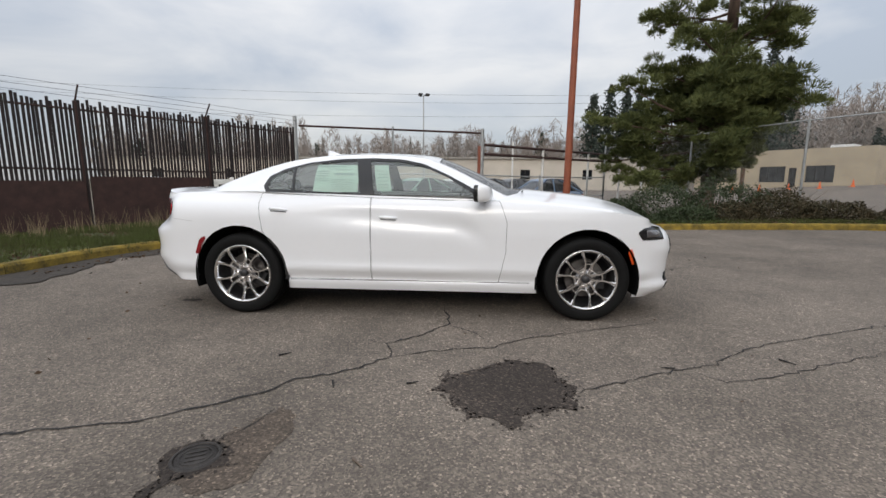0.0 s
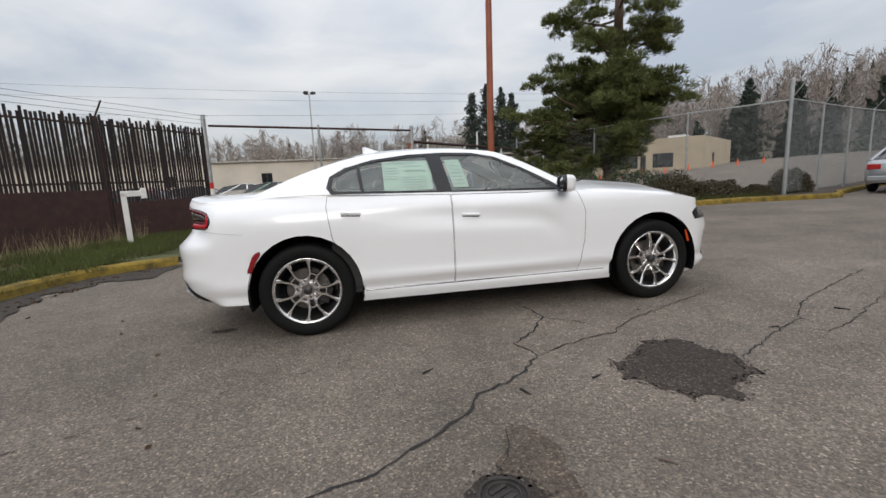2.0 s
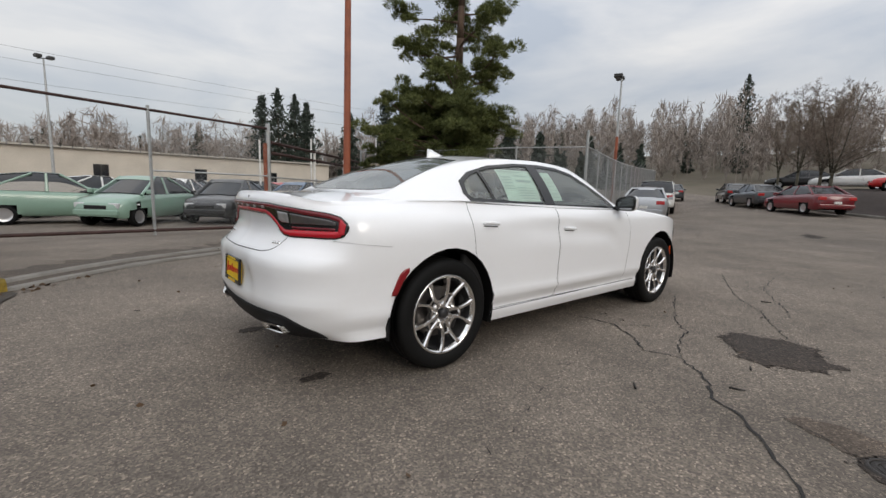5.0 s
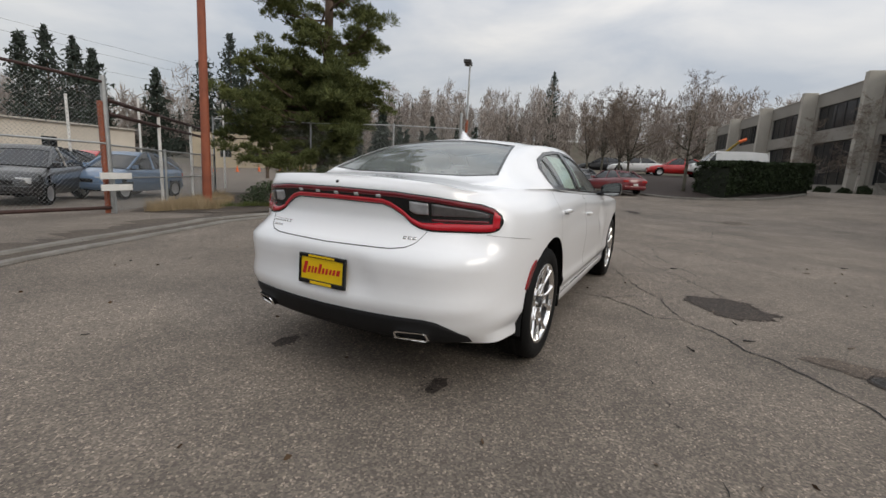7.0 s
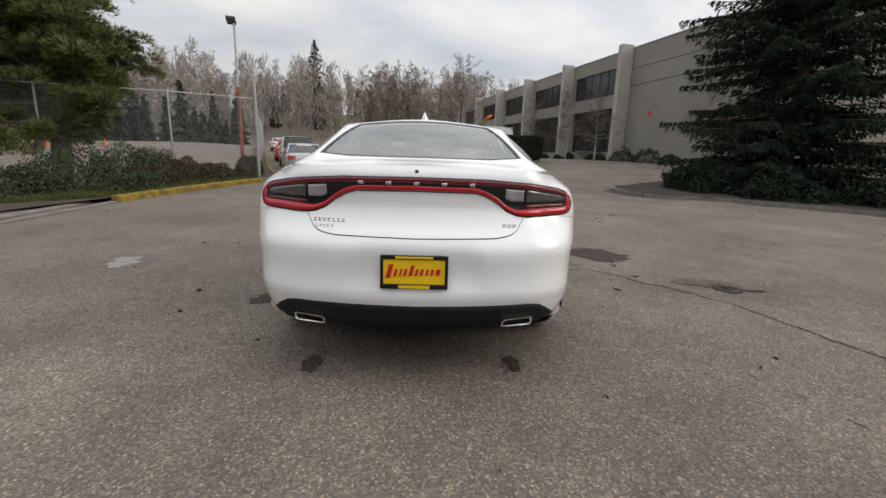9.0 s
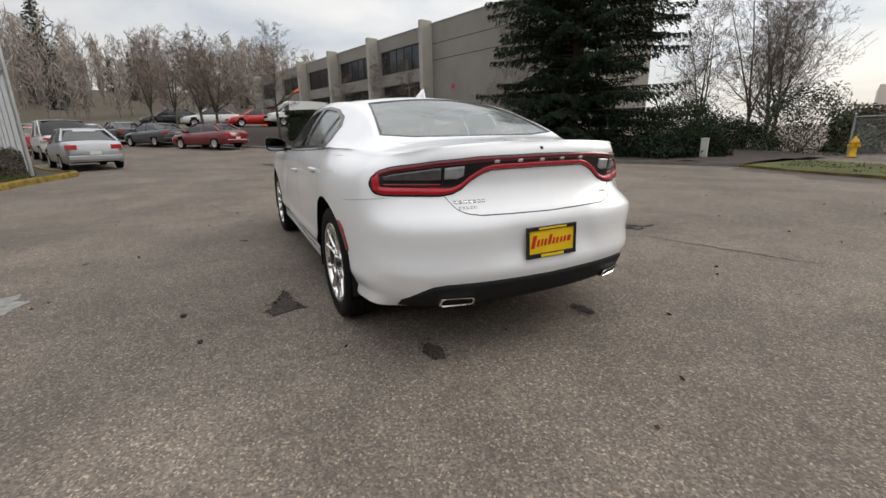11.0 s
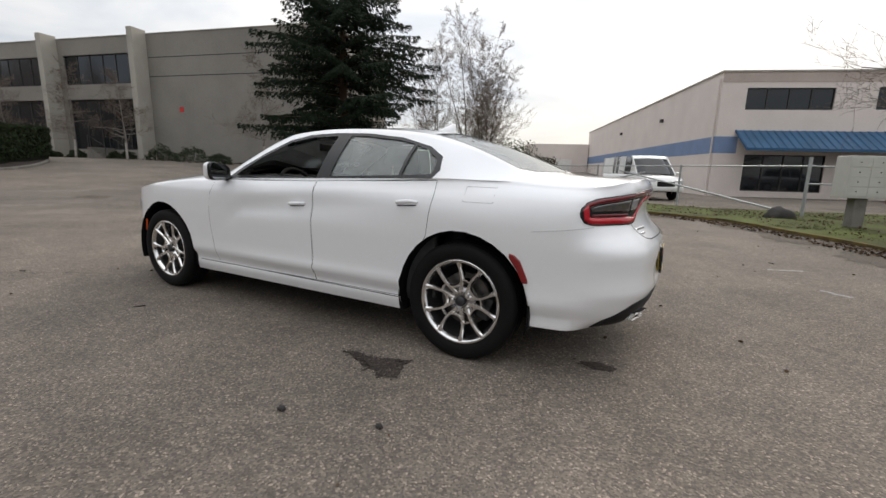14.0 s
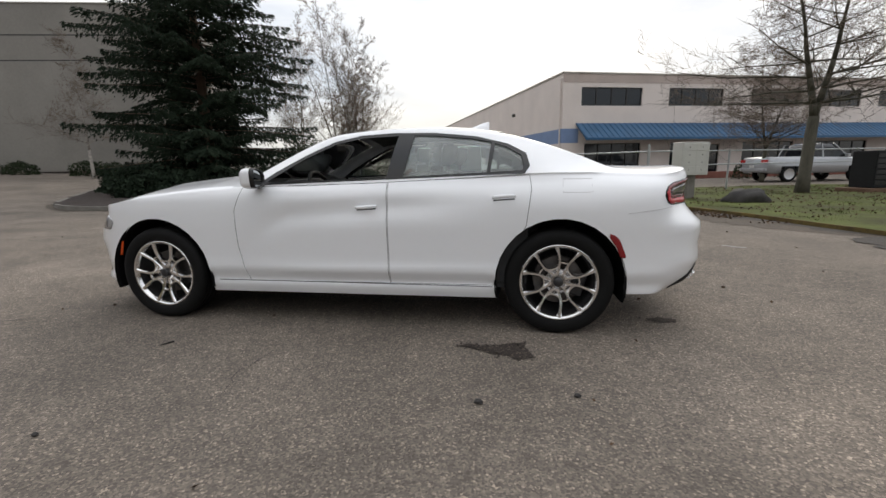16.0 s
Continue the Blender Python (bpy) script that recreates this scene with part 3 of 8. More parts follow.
for k in range(6):
    part("step", boxed(3.0 + 0.30 * k, 3.3 + 0.30 * k, FACE + 0.1, FACE + 2.2, BASE - 0.1, BASE + 0.17 * (k + 1)), M_CONC, stair)
for y in (FACE + 0.2, FACE + 2.1):
    bm = bmesh.new()
    rod(bm, (3.0, y, BASE + 1.1), (4.8, y, BASE + 2.0), 0.025), rod(bm, (3.0, y, BASE), (3.0, y, BASE + 1.1), 0.025), rod(bm, (4.8, y, BASE + 0.9), (4.8, y, BASE + 2.0), 0.025)
    part("stair_rail", bm, M_DKFRAME, stair)

# pink-beige unit with a blue awning
unit = thing("industrial_building", pose(-4.34, -27.0, 0, 0, 0, 200.3), "two-storey pink-beige industrial unit with a blue metal awning and blue band", "building")
U_TOP = 7.0
u_holes = [(1.35, 5.9, 4.95, 6.15), (8.0, 12.45, 4.98, 6.18), (14.8, 19.2, 5.0, 6.2), (21.2, 24.8, 5.02, 6.2), (26.5, 31, 5.02, 6.2), (1.7, 6.0, 0.35, 2.45), (8.4, 9.3, 0.35, 2.45), (10.2, 12.5, 0.15, 2.3), (14.5, 19, 0.35, 2.45), (21, 26, 0.35, 2.45), (28, 33, 0.35, 2.45)]
# local y runs into the building; its face is turned by a half turn of the wall maker
bm = wall_with_openings(-44, 0, -0.3, 0, 0.0, U_TOP, [(-h[1], -h[0], h[2], h[3]) for h in u_holes])
face = new("front")
face.parent = unit
face.matrix_basis = pose(0, 0, 0, 0, 0, 180)
part("wall", bm, M_B2, face, "pink-beige painted front wall")
for h in u_holes:
    window(face, "window", -h[1], -h[0], h[2], h[3], -0.08, 4 if h[1] - h[0] > 3 else 2, 0.06)
part("side_wall", boxed(0.0, 0.3, 0.302, 40, 0, U_TOP), M_B2, unit, "pink-beige painted side wall")
part("blue_band", boxed(-0.012, 0.0, 0.0, 40, 2.5, 3.45), M_B2BAND, unit, "slate blue painted band")
part("blue_band", boxed(0.0, 1.2, -0.012, 0.0, 2.5, 3.45), M_B2BAND, unit, "slate blue painted band")
part("back_wall", boxed(0.31, 44, 39.7, 40, 0, U_TOP), M_B2, unit)
part("far_side_wall", boxed(43.7, 44, 0.302, 39.69, 0, U_TOP), M_B2, unit)
part("roof", boxed(0.31, 43.7, 0.31, 39.69, U_TOP - 0.5, U_TOP - 0.3), M_ROOF, unit)
bm = boxed(-0.06, 44, -0.06, 0.2, U_TOP, U_TOP + 0.09)
box(bm, -0.06, 0.2, 0.2, 40, U_TOP, U_TOP + 0.09)
part("roof_edge", bm, M_FIN, unit, "pale metal roof edge")
part("fascia", boxed(0.0, 44, -0.02, 0.0, U_TOP - 0.55, U_TOP - 0.02), material("rose_fascia", (0.46, 0.38, 0.34), 0.85, grain=0.6, fine=12), unit, "rose-grey fascia band")
part("low_wing", boxed(-9.0, -0.1, 39.0, 52, 0, 5.3, 0.02), M_B2, unit, "lower rear wing")
part("roller_door", boxed(-6.5, -2.4, 38.93, 38.99, 0, 3.1), M_WHITEP, unit, "white roller door")
part("downpipe", rod(bmesh.new(), (-0.06, 0.25, 0), (-0.06, 0.25, U_TOP - 0.3), 0.05), M_B2, unit)
for y in (9, 21):
    part("wall_lamp", boxed(-0.22, 0, y, y + 0.3, 5.2, 5.45, 0.03), M_DKFRAME, unit)
# added dark sheet for the rooms' darkness
part("unlit_room_sheet", boxed(1, 43, 2.5, 2.6, 0.1, U_TOP - 0.6), M_DKFRAME, unit)
awning = new("awning")
awning.parent = unit
tagged(awning, "blue standing-seam metal awning")
bm = bmesh.new()
v = [bm.verts.new(p) for p in ((1.0, 0.0, 3.8), (36, 0.0, 3.8), (36, -1.5, 2.75), (1.0, -1.5, 2.75), (1.0, 0.0, 3.72), (36, 0.0, 3.72), (36, -1.5, 2.60), (1.0, -1.5, 2.60))]
for q in ((0, 1, 2, 3), (7, 6, 5, 4), (3, 2, 6, 7), (0, 3, 7, 4), (1, 5, 6, 2)):
    bm.faces.new([v[i] for i in q])
part("awning_sheet", bm, M_AWN, awning)
for k in range(88):
    x = 1.05 + 0.4 * k
    if x < 35.9:
        bm = bmesh.new()
        rod(bm, (x, -0.01, 3.815), (x, -1.5, 2.765), 0.040, sides=4)
        part("awning_rib", bm, M_AWN, awning)
part("planter", boxed(7, 30, -3.4, -3.1, 0, 0.42, 0.02), material("dark_brick", (0.20, 0.075, 0.055), 0.9, grain=4, fine=30, bump=0.3), unit, "low red-brown brick planter wall")

# beige single-storey unit across the yard, and the long low warehouse
beige = thing("warehouse", pose(39.5, 40.0, 0.92, 0, 0, 126), "beige single-storey unit with dark shopfront windows", "building")
b_holes = [(3.1, 5.5, 0.45, 2.2), (6.3, 7.0, 0.0, 2.0), (7.3, 9.8, 0.45, 2.2), (12.2, 13.6, 1.0, 2.0)]
part("wall", wall_with_openings(0, 17, -0.3, 0, -0.4, 4.0, b_holes), M_BEIGE, beige, "beige stucco wall")
for h in b_holes:
    window(beige, "window", *h, -0.08, 3, 0.07)
part("end_wall", boxed(0, 0.3, -18, -0.302, -0.4, 4.0), M_BEIGE, beige)
part("end_wall", boxed(16.7, 17, -18, -0.302, -0.4, 4.0), M_BEIGE, beige)
part("side_door", boxed(-0.03, 0.0, -6.6, -5.6, 0.0, 2.1), M_DKFRAME, beige, "dark side door")
part("roof", boxed(0.3, 16.7, -18, -0.31, 3.6, 3.75), M_ROOF, beige)
part("roof_unit", boxed(2.6, 4.6, -5, -3, 3.75, 4.45, 0.05), M_WHITEP, beige, "white rooftop unit")
# dark sheet added as the unlit inside
part("unlit_room_sheet", boxed(0.4, 16.6, -3, -2.9, 0, 3.6), M_DKFRAME, beige)
shed = thing("warehouse", pose(26, 60, -0.15, 0, 0, 182), "long low cream warehouse with a scalloped roof edge", "building")
s_holes = [(a, a + 1.4, 1.8, 3.2) for a in (8, 17, 27, 38, 50, 61, 72)]
part("wall", wall_with_openings(0, 80, -0.3, 0, 0, 4.7, s_holes), M_CREAM, shed, "cream block wall")
for h in s_holes:
    window(shed, "window", *h, -0.08, 2, 0.08)
part("roof", boxed(-0.3, 80.3, -24, 0.25, 4.7, 4.9), M_ROOF, shed)
part("end_wall", boxed(0, 0.3, -24, -0.302, 0, 4.7), M_CREAM, shed)
part("end_wall", boxed(79.7, 80, -24, -0.302, 0, 4.7), M_CREAM, shed)
for k in range(80):
    part("roof_edge_tile", boxed(k + 0.05, k + 0.95, 0.25, 0.40, 4.72, 4.92, 0.03), M_FIN, shed)
# dark sheet added as the unlit inside of the shed
part("unlit_room_sheet", boxed(0.4, 79.6, -3, -2.9, 0, 4.6), M_DKFRAME, shed)


# ---- fences ----
FENCE_GATE, FENCE_DIR = Vector((-5.05, 8.95)), Vector((-0.545, -0.838)).normalized()
slat_fence = thing("slat_fence", pose(-5.05, 8.95, -0.02, 0, 0, math.degrees(math.atan2(FENCE_DIR.y, FENCE_DIR.x))), "dark brown slatted security fence with rusty lower sheets and barbed wire", "fence")
slat_a, slat_b = bmesh.new(), bmesh.new()
box(slat_a, -0.027, 0.027, -0.006, 0.006, 0.06, 2.86, 0.002)
box(slat_b, -0.026, 0.026, -0.006, 0.006, 0.06, 2.92, 0.002)
slats = []
for b in (slat_a, slat_b):
    me = bpy.data.meshes.new("slat")
    b.to_mesh(me)
    b.free()
    me.materials.append(M_SLAT)
    slats.append(me)
rnd = random.Random(4)
for k in range(216):
    s = new("slat", slats[rnd.random() < 0.4])
    s.parent = slat_fence
    s.matrix_basis = pose(0.10 + 0.075 * k, rnd.uniform(-0.006, 0.006), rnd.uniform(-0.05, 0.03), rnd.uniform(-0.6, 0.6), rnd.uniform(-0.3, 0.3), rnd.uniform(-4, 4))
for z in (0.35, 1.45, 2.72):
    part("rail", rod(bmesh.new(), (0, -0.03, z), (16.3, -0.03, z), 0.024), M_SLATDK, slat_fence)
for k in range(1, 7):
    x = 2.7 * k
    part("post", rod(bmesh.new(), (x, -0.04, 0), (x, -0.04, 2.9), 0.05, sides=10), M_SLATDK, slat_fence, "rusty steel post")
    part("barb_arm", rod(bmesh.new(), (x, -0.04, 2.88), (x - 0.02, 0.22, 3.2), 0.018), M_SLATDK, slat_fence, "angled barbed-wire arm")
for a, b, hgt in ((0.1, 2.65, 1.0), (2.75, 5.3, 1.30), (5.4, 8.05, 1.2), (8.15, 16.2, 1.25)):
    part("lower_sheet", boxed(a, b, 0.02, 0.032, 0.05, hgt, 0.004), M_SLATDK, slat_fence, "rusty brown lower sheet")
for k in range(3):
    part("barbed_wire", rod(bmesh.new(), (0, 0.03 + 0.08 * k, 2.98 + 0.1 * k), (16.3, 0.03 + 0.08 * k, 2.98 + 0.1 * k), 0.004, sides=4), M_DKWIRE, slat_fence)


def chain_link(length, z0, z1, pitch=0.075, r=0.0022, mat=None, tilt=0):
    """The wires of a chain-link panel in the plane y = 0: two sets of slanting wires."""
    verts, faces = [], []
    h = z1 - z0
    for sgn in (1, -1):
        n = int((length + h) / pitch)
        for k in range(n + 1):
            c = k * pitch
            xa, xb = c - h, c
            za, zb = z0, z1
            if xa < 0:
                za, xa = z0 - xa, 0.0
            if xb > length:
                zb, xb = z1 - (xb - length), length
            if xa >= xb:
                continue
            if sgn < 0:
                xa, xb = length - xa, length - xb
            i = len(verts)
            y = 0.003 * sgn
            verts += [(xa, y - r, za), (xa, y + r, za - r), (xa, y + r, za + r), (xb, y - r, zb), (xb, y + r, zb - r), (xb, y + r, zb + r)]
            faces += [(i, i + 1, i + 4, i + 3), (i + 1, i + 2, i + 5, i + 4), (i + 2, i, i + 3, i + 5)]
    return verts, faces


def link_fence(name, pts, height, label, wire=M_WIRE, post_mat=M_GALV, spacing=3.0, arms=False, rails=("top",), z_off=0.0, bottom=0.03):
    """A chain-link fence along a line of (x, y), with a post at each end and between."""
    home = thing(name, pose(0, 0, 0), label, "fence")
    for (xa, ya), (xb, yb) in zip(pts, pts[1:]):
        n = max(1, round(math.dist((xa, ya), (xb, yb)) / spacing))
        for k in range(n):
            p = Vector((xa + (xb - xa) * k / n, ya + (yb - ya) * k / n, 0))
            q = Vector((xa + (xb - xa) * (k + 1) / n, ya + (yb - ya) * (k + 1) / n, 0))
            p.z, q.z = lay(p.x, p.y) + z_off, lay(q.x, q.y) + z_off
            d = q - p
            length = math.hypot(d.x, d.y)
            v, f = chain_link(length, bottom, height - 0.02)
            u = Vector((d.x, d.y, 0)) / length
            w = Vector((-u.y, u.x, 0))
            v = [p + u * a + w * b + Vector((0, 0, c + d.z * a / length)) for a, b, c in v]
            tagged(raw("mesh_panel", v, f, wire, home), kind="stuff")
            part("post", rod(bmesh.new(), p - Vector((0, 0, 0.1)), p + Vector((0, 0, height + 0.06)), 0.032, sides=10), post_mat, home)
            if "top" in rails:
                part("rail", rod(bmesh.new(), p + Vector((0, 0, height)), q + Vector((0, 0, height)), 0.021, sides=8), post_mat, home)
            if "mid" in rails:
                part("rail", rod(bmesh.new(), p + Vector((0, 0, height * 0.52)), q + Vector((0, 0, height * 0.52)), 0.018, sides=8), post_mat, home)
            if arms:
                part("barb_arm", rod(bmesh.new(), p + Vector((0, 0, height)), p + Vector((0, 0, height + 0.35)) + w * -0.25, 0.014, sides=6), post_mat, home)
    x, y = pts[-1]
    part("post", rod(bmesh.new(), (x, y, lay(x, y) - 0.1), (x, y, lay(x, y) + z_off + height + 0.06), 0.035, sides=10), post_mat, home)
    return home


CORNER = (11.6, 6.35)
link_fence("chain_link_fence", [CORNER, (50, 20.9)], 2.75, "tall galvanised chain-link fence with barbed-wire arms beside the road", arms=True, z_off=0.16, spacing=2.6)
link_fence("chain_link_fence", [CORNER, (9.95, 8.45), (8.0, 10.9), (6.0, 13.8)], 2.72, "tall galvanised chain-link fence behind a pine", z_off=0.16, spacing=2.8)
corner_post = thing("fence_post", pose(*CORNER, lay(*CORNER)), "tall galvanised steel fence corner post", "post")
part("tube", rod(bmesh.new(), (0, 0, 0), (0, 0, 3.45), 0.055, sides=14), M_GALV, corner_post)
part("cap", rod(bmesh.new(), (0, 0, 3.45), (0, 0, 3.5), 0.06, 0.02, sides=14), M_GALV, corner_post)
link_fence("chain_link_fence", [(0.85, 9.9), (5.2, 13.3), (6.0, 13.8)], 1.55, "low chain-link fence beside the car yard", rails=("top", "mid"), spacing=2.8)

# sliding gate across the drive, under one high wire-hung rail
gate = thing("sliding_gate", pose(0, 0, 0), "wide galvanised chain-link sliding gate with a rusty bottom rail", "gate")
GA, GB = Vector((-4.95, 9.0, 0)), Vector((0.8, 9.85, 0))
gd = (GB - GA).normalized()
gn = Vector((-gd.y, gd.x, 0))
for k in range(2):
    p, q = GA + gd * (2.95 * k + (0.0 if k else 0.05)), GA + gd * (2.95 * (k + 1) - 0.08)
    if k == 0:
        continue
    v, f = chain_link((q - p).length, 0.1, 2.75, pitch=0.085, r=0.0024)
    tagged(raw("mesh_panel", [p + gd * a + gn * b + Vector((0, 0, c - 0.1)) for a, b, c in v], f, M_WIRE, gate), kind="stuff")
part("top_rail", rod(bmesh.new(), GA + Vector((0, 0, 2.93)), GB + Vector((0, 0, 2.78)), 0.032), M_SLATDK, gate, "dark upper rail")
part("mid_rail", rod(bmesh.new(), GA + gd * 2.95 + Vector((0, 0, 1.45)), GB + Vector((0, 0, 1.45)), 0.022), M_GALV, gate)
part("bottom_rail", rod(bmesh.new(), GA + gd * 0.2 + Vector((0, 0, 0.03)), GB + Vector((0, 0, 0.0)), 0.04), M_SLATDK, gate, "rusty bottom rail")
part("upright", rod(bmesh.new(), GA + gd * 2.95 + Vector((0, 0, -0.1)), GA + gd * 2.95 + Vector((0, 0, 2.95)), 0.035), M_GALV, gate)
for (x, y), hgt, lab in (((-5.05, 8.95), 3.3, "tall gate post with red and white reflective bands"), ((0.85, 9.9), 3.05, "tall galvanised gate post with rust")):
    post = thing("gate_post", pose(x, y, lay(x, y)), lab, "post")
    part("tube", rod(bmesh.new(), (0, 0, -0.1), (0, 0, hgt), 0.06, sides=14), M_GALV, post)
    part("sleeve", rod(bmesh.new(), (-0.09, 0, 0), (-0.09, 0, hgt - 0.55), 0.055, sides=12), M_SLATDK if x < 0 else M_POLE, post, "rusty hinge tube")
    if x < 0:
        for k in range(8):
            part("band", rod(bmesh.new(), (0, -0.0, 0.1 + 0.17 * k), (0, 0, 0.265 + 0.17 * k), 0.066, sides=14), M_REDP if k % 2 else M_WHITEP, post, "reflective band")
    for k in range(3):
        part("wire_stub", rod(bmesh.new(), (-0.08, 0, hgt - 0.1 - 0.1 * k), (0.08, 0, hgt - 0.1 - 0.1 * k), 0.012, sides=6), M_GALV, post)
sign_boards = thing("gate_barrier", pose(0.75, 9.55, lay(0.75, 9.5), 0, 0, 20), "two short white boards on the gate post", "barrier")
for k in range(2):
    part("board", boxed(-0.30, 0.48, -0.02, 0.02, 0.52 + 0.26 * k, 0.66 + 0.26 * k, 0.005), M_WHITEP, sign_boards)
part("stake", boxed(0.02, 0.07, 0.02, 0.06, 0.0, 0.93), M_GALV, sign_boards)
barrier = thing("white_stand", pose(-5.8, 5.75, 0.08, 0, 0, 30), "white painted steel bracket post beside the slat fence", "post")
part("upright", boxed(-0.05, 0.05, -0.03, 0.03, 0, 1.1, 0.008), M_WHITEP, barrier)
part("arm", boxed(-0.05, 0.36, -0.03, 0.03, 1.03, 1.15, 0.008), M_WHITEP, barrier)
part("arm_end", boxed(0.3, 0.40, -0.05, 0.05, 0.98, 1.2, 0.008), M_WHITEP, barrier)
beam = thing("gate_track", pose(0, 0, 0), "dark steel gate track beam on pale posts", "beam")
for z in (2.42, 2.12):
    part("track", rod(bmesh.new(), (0.95, 10.0, z), (7.4, 16.2, z + 0.02), 0.05, sides=6), M_SLATDK, beam)
for t in (0.35, 0.7, 1.0):
    part("post", rod(bmesh.new(), (0.95 + 6.45 * t, 10.0 + 6.2 * t, -0.2), (0.95 + 6.45 * t, 10.0 + 6.2 * t, 2.42), 0.045), M_WHITEP, beam)
for x, y, hgt in ((5.2, 17.2, 3.6), (8.9, 17.4, 4.0), (2.4, 15.8, 3.2)):
    wp = thing("yard_post", pose(x, y, -0.15), "thin pale steel yard post", "post", "yard posts")
    part("tube", rod(bmesh.new(), (0, 0, 0), (0, 0, hgt), 0.04, sides=10), M_WHITEP, wp)


# ---- poles ----
pole = thing("flag_pole", pose(3.9, 11.05, -0.06), "tall rust-red painted steel pole", "pole")
part("shaft", rod(bmesh.new(), (0, 0, 0), (0.12, 0, 14), 0.13, 0.085, sides=16), M_POLE, pole, "rust-red painted shaft")
part("base_plate", boxed(-0.2, 0.2, -0.2, 0.2, 0, 0.03), M_POLE, pole)
for (x, y), hgt, m, lower in (((-5.2, 46.7), 11.3, 20, M_GALV), ((26.8, 13.5), 9.3, 200, M_POLE)):
    lampp = thing("yard_lamp", pose(x, y, lay(x, y), 0, 0, m), "tall yard light on a slim steel pole", "lamp", "yard lights")
    part("shaft", rod(bmesh.new(), (0, 0, 0), (0, 0, hgt * 0.55), 0.13, 0.10, sides=12), lower, lampp)
    part("upper_shaft", rod(bmesh.new(), (0, 0, hgt * 0.55), (0, 0, hgt - 0.15), 0.09, 0.06, sides=12), M_GALV, lampp)
    part("crossbar", rod(bmesh.new(), (-0.45, 0, hgt - 0.2), (0.45, 0, hgt), 0.035), M_DKFRAME, lampp)
    for s in (-0.4, 0.4):
        part("lamp_head", boxed(s - 0.22, s + 0.22, -0.45, 0.12, hgt - 0.12, hgt + 0.12, 0.04), M_DKFRAME, lampp, "dark floodlight head")
# sagging wires between two far poles
for x, y in ((-40, 22), (20, 28)):
    tp = thing("utility_pole", pose(x, y, -0.2), "weathered timber utility pole", "pole", "utility poles")
    part("shaft", rod(bmesh.new(), (0, 0, 0), (0, 0, 8.6), 0.14, 0.1, 10), M_BARK, tp)
    part("crossarm", boxed(-0.9, 0.9, -0.06, 0.06, 7.6, 7.75), M_BARK, tp)
for k, (z0, z1) in enumerate(((6.0, 5.4), (6.6, 5.9), (4.9, 4.6))):
    c = bmesh.new()
    pts = [Vector((-40 + 60 * t, 22 + 6 * t, z0 + (z1 - z0) * t - 1.2 * 4 * t * (1 - t) * 0.5 + 1.5)) for t in np.linspace(0, 1, 16)]
    for a, b in zip(pts, pts[1:]):
        rod(c, a, b, 0.006, sides=4)
    tagged(part("overhead_wire", c, M_DKWIRE), "thin dark overhead wire", "wire", "overhead wires")


# ---- yard and verge things, south side ----
hyd = thing("fire_hydrant", pose(3.6, -19.8, 0.02), "yellow cast-iron fire hydrant on the grass", "hydrant")
M_HYD = material("yellow_hydrant_paint", (0.75, 0.42, 0.02), 0.5, vary=0.15, grain=6, fine=40)
part("barrel", lathe(bmesh.new(), [(0.0, 0), (0.17, 0), (0.17, 0.05), (0.11, 0.07), (0.105, 0.5), (0.14, 0.52), (0.14, 0.56), (0.10, 0.66), (0.04, 0.72), (0.03, 0.76), (0, 0.76)], 20, "Z"), M_HYD, hyd, "", True)
for a in (0, 180, 90):
    q = Vector((math.cos(radians(a)), math.sin(radians(a)), 0))
    part("nozzle", rod(bmesh.new(), q * 0.08 + Vector((0, 0, 0.42)), q * 0.19 + Vector((0, 0, 0.42)), 0.055, sides=10), M_HYD, hyd)
mail = thing("mailbox_cluster", pose(-6.3, -10.0, 0.06, 0, 0, 18), "pale grey metal cluster mailbox on a concrete pedestal", "mailbox")
M_MAIL = material("pale_grey_enamel", (0.50, 0.49, 0.45), 0.5, vary=0.08, grain=4, fine=40)
part("pedestal", boxed(-0.13, 0.13, -0.13, 0.13, 0, 0.68, 0.02), M_CONC, mail, "concrete pedestal")
part("cabinet", boxed(-0.43, 0.43, -0.22, 0.22, 0.68, 1.62, 0.015), M_MAIL, mail, "pale grey cabinet")
for r in range(4):
    for c in range(2):
        d = part("mail_door", boxed(-0.40 + 0.41 * c, -0.01 + 0.41 * c, 0.218, 0.228, 0.73 + 0.215 * r, 0.93 + 0.215 * r, 0.004), M_MAIL, mail)
        part("lock", rod(bmesh.new(), (-0.2 + 0.41 * c, 0.228, 0.83 + 0.215 * r), (-0.2 + 0.41 * c, 0.236, 0.83 + 0.215 * r), 0.015), M_DKFRAME, d)


def stone(name, at, size, mat, label, seed):
    bm = bmesh.new()
    bmesh.ops.create_icosphere(bm, subdivisions=3, radius=1.0)
    for v in bm.verts:
        k = 1 + 0.28 * noise.noise(v.co * 1.6 + Vector((seed, 0, 0))) + 0.08 * noise.noise(v.co * 5 + Vector((0, seed, 0)))
        v.co = Vector((v.co.x * size[0] * k, v.co.y * size[1] * k, max(-0.25, v.co.z) * size[2] * k))
    ob = tagged(part(name, bm, mat, smooth=True), label, "rock")
    ob.matrix_world = pose(*at)
    return ob


M_DKSTONE = material("dark_wet_stone", (0.035, 0.032, 0.03), 0.8, vary=0.4, grain=4, fine=30, bump=0.6)
stone("boulder", (-7.25, -8.6, 0.10), (0.52, 0.35, 0.34), M_DKSTONE, "dark rounded boulder on the turf verge", 2)
stone("boulder", (-5.2, -11.6, 0.08), (0.33, 0.28, 0.28), M_DKSTONE, "dark rounded boulder beside the kerb", 7)
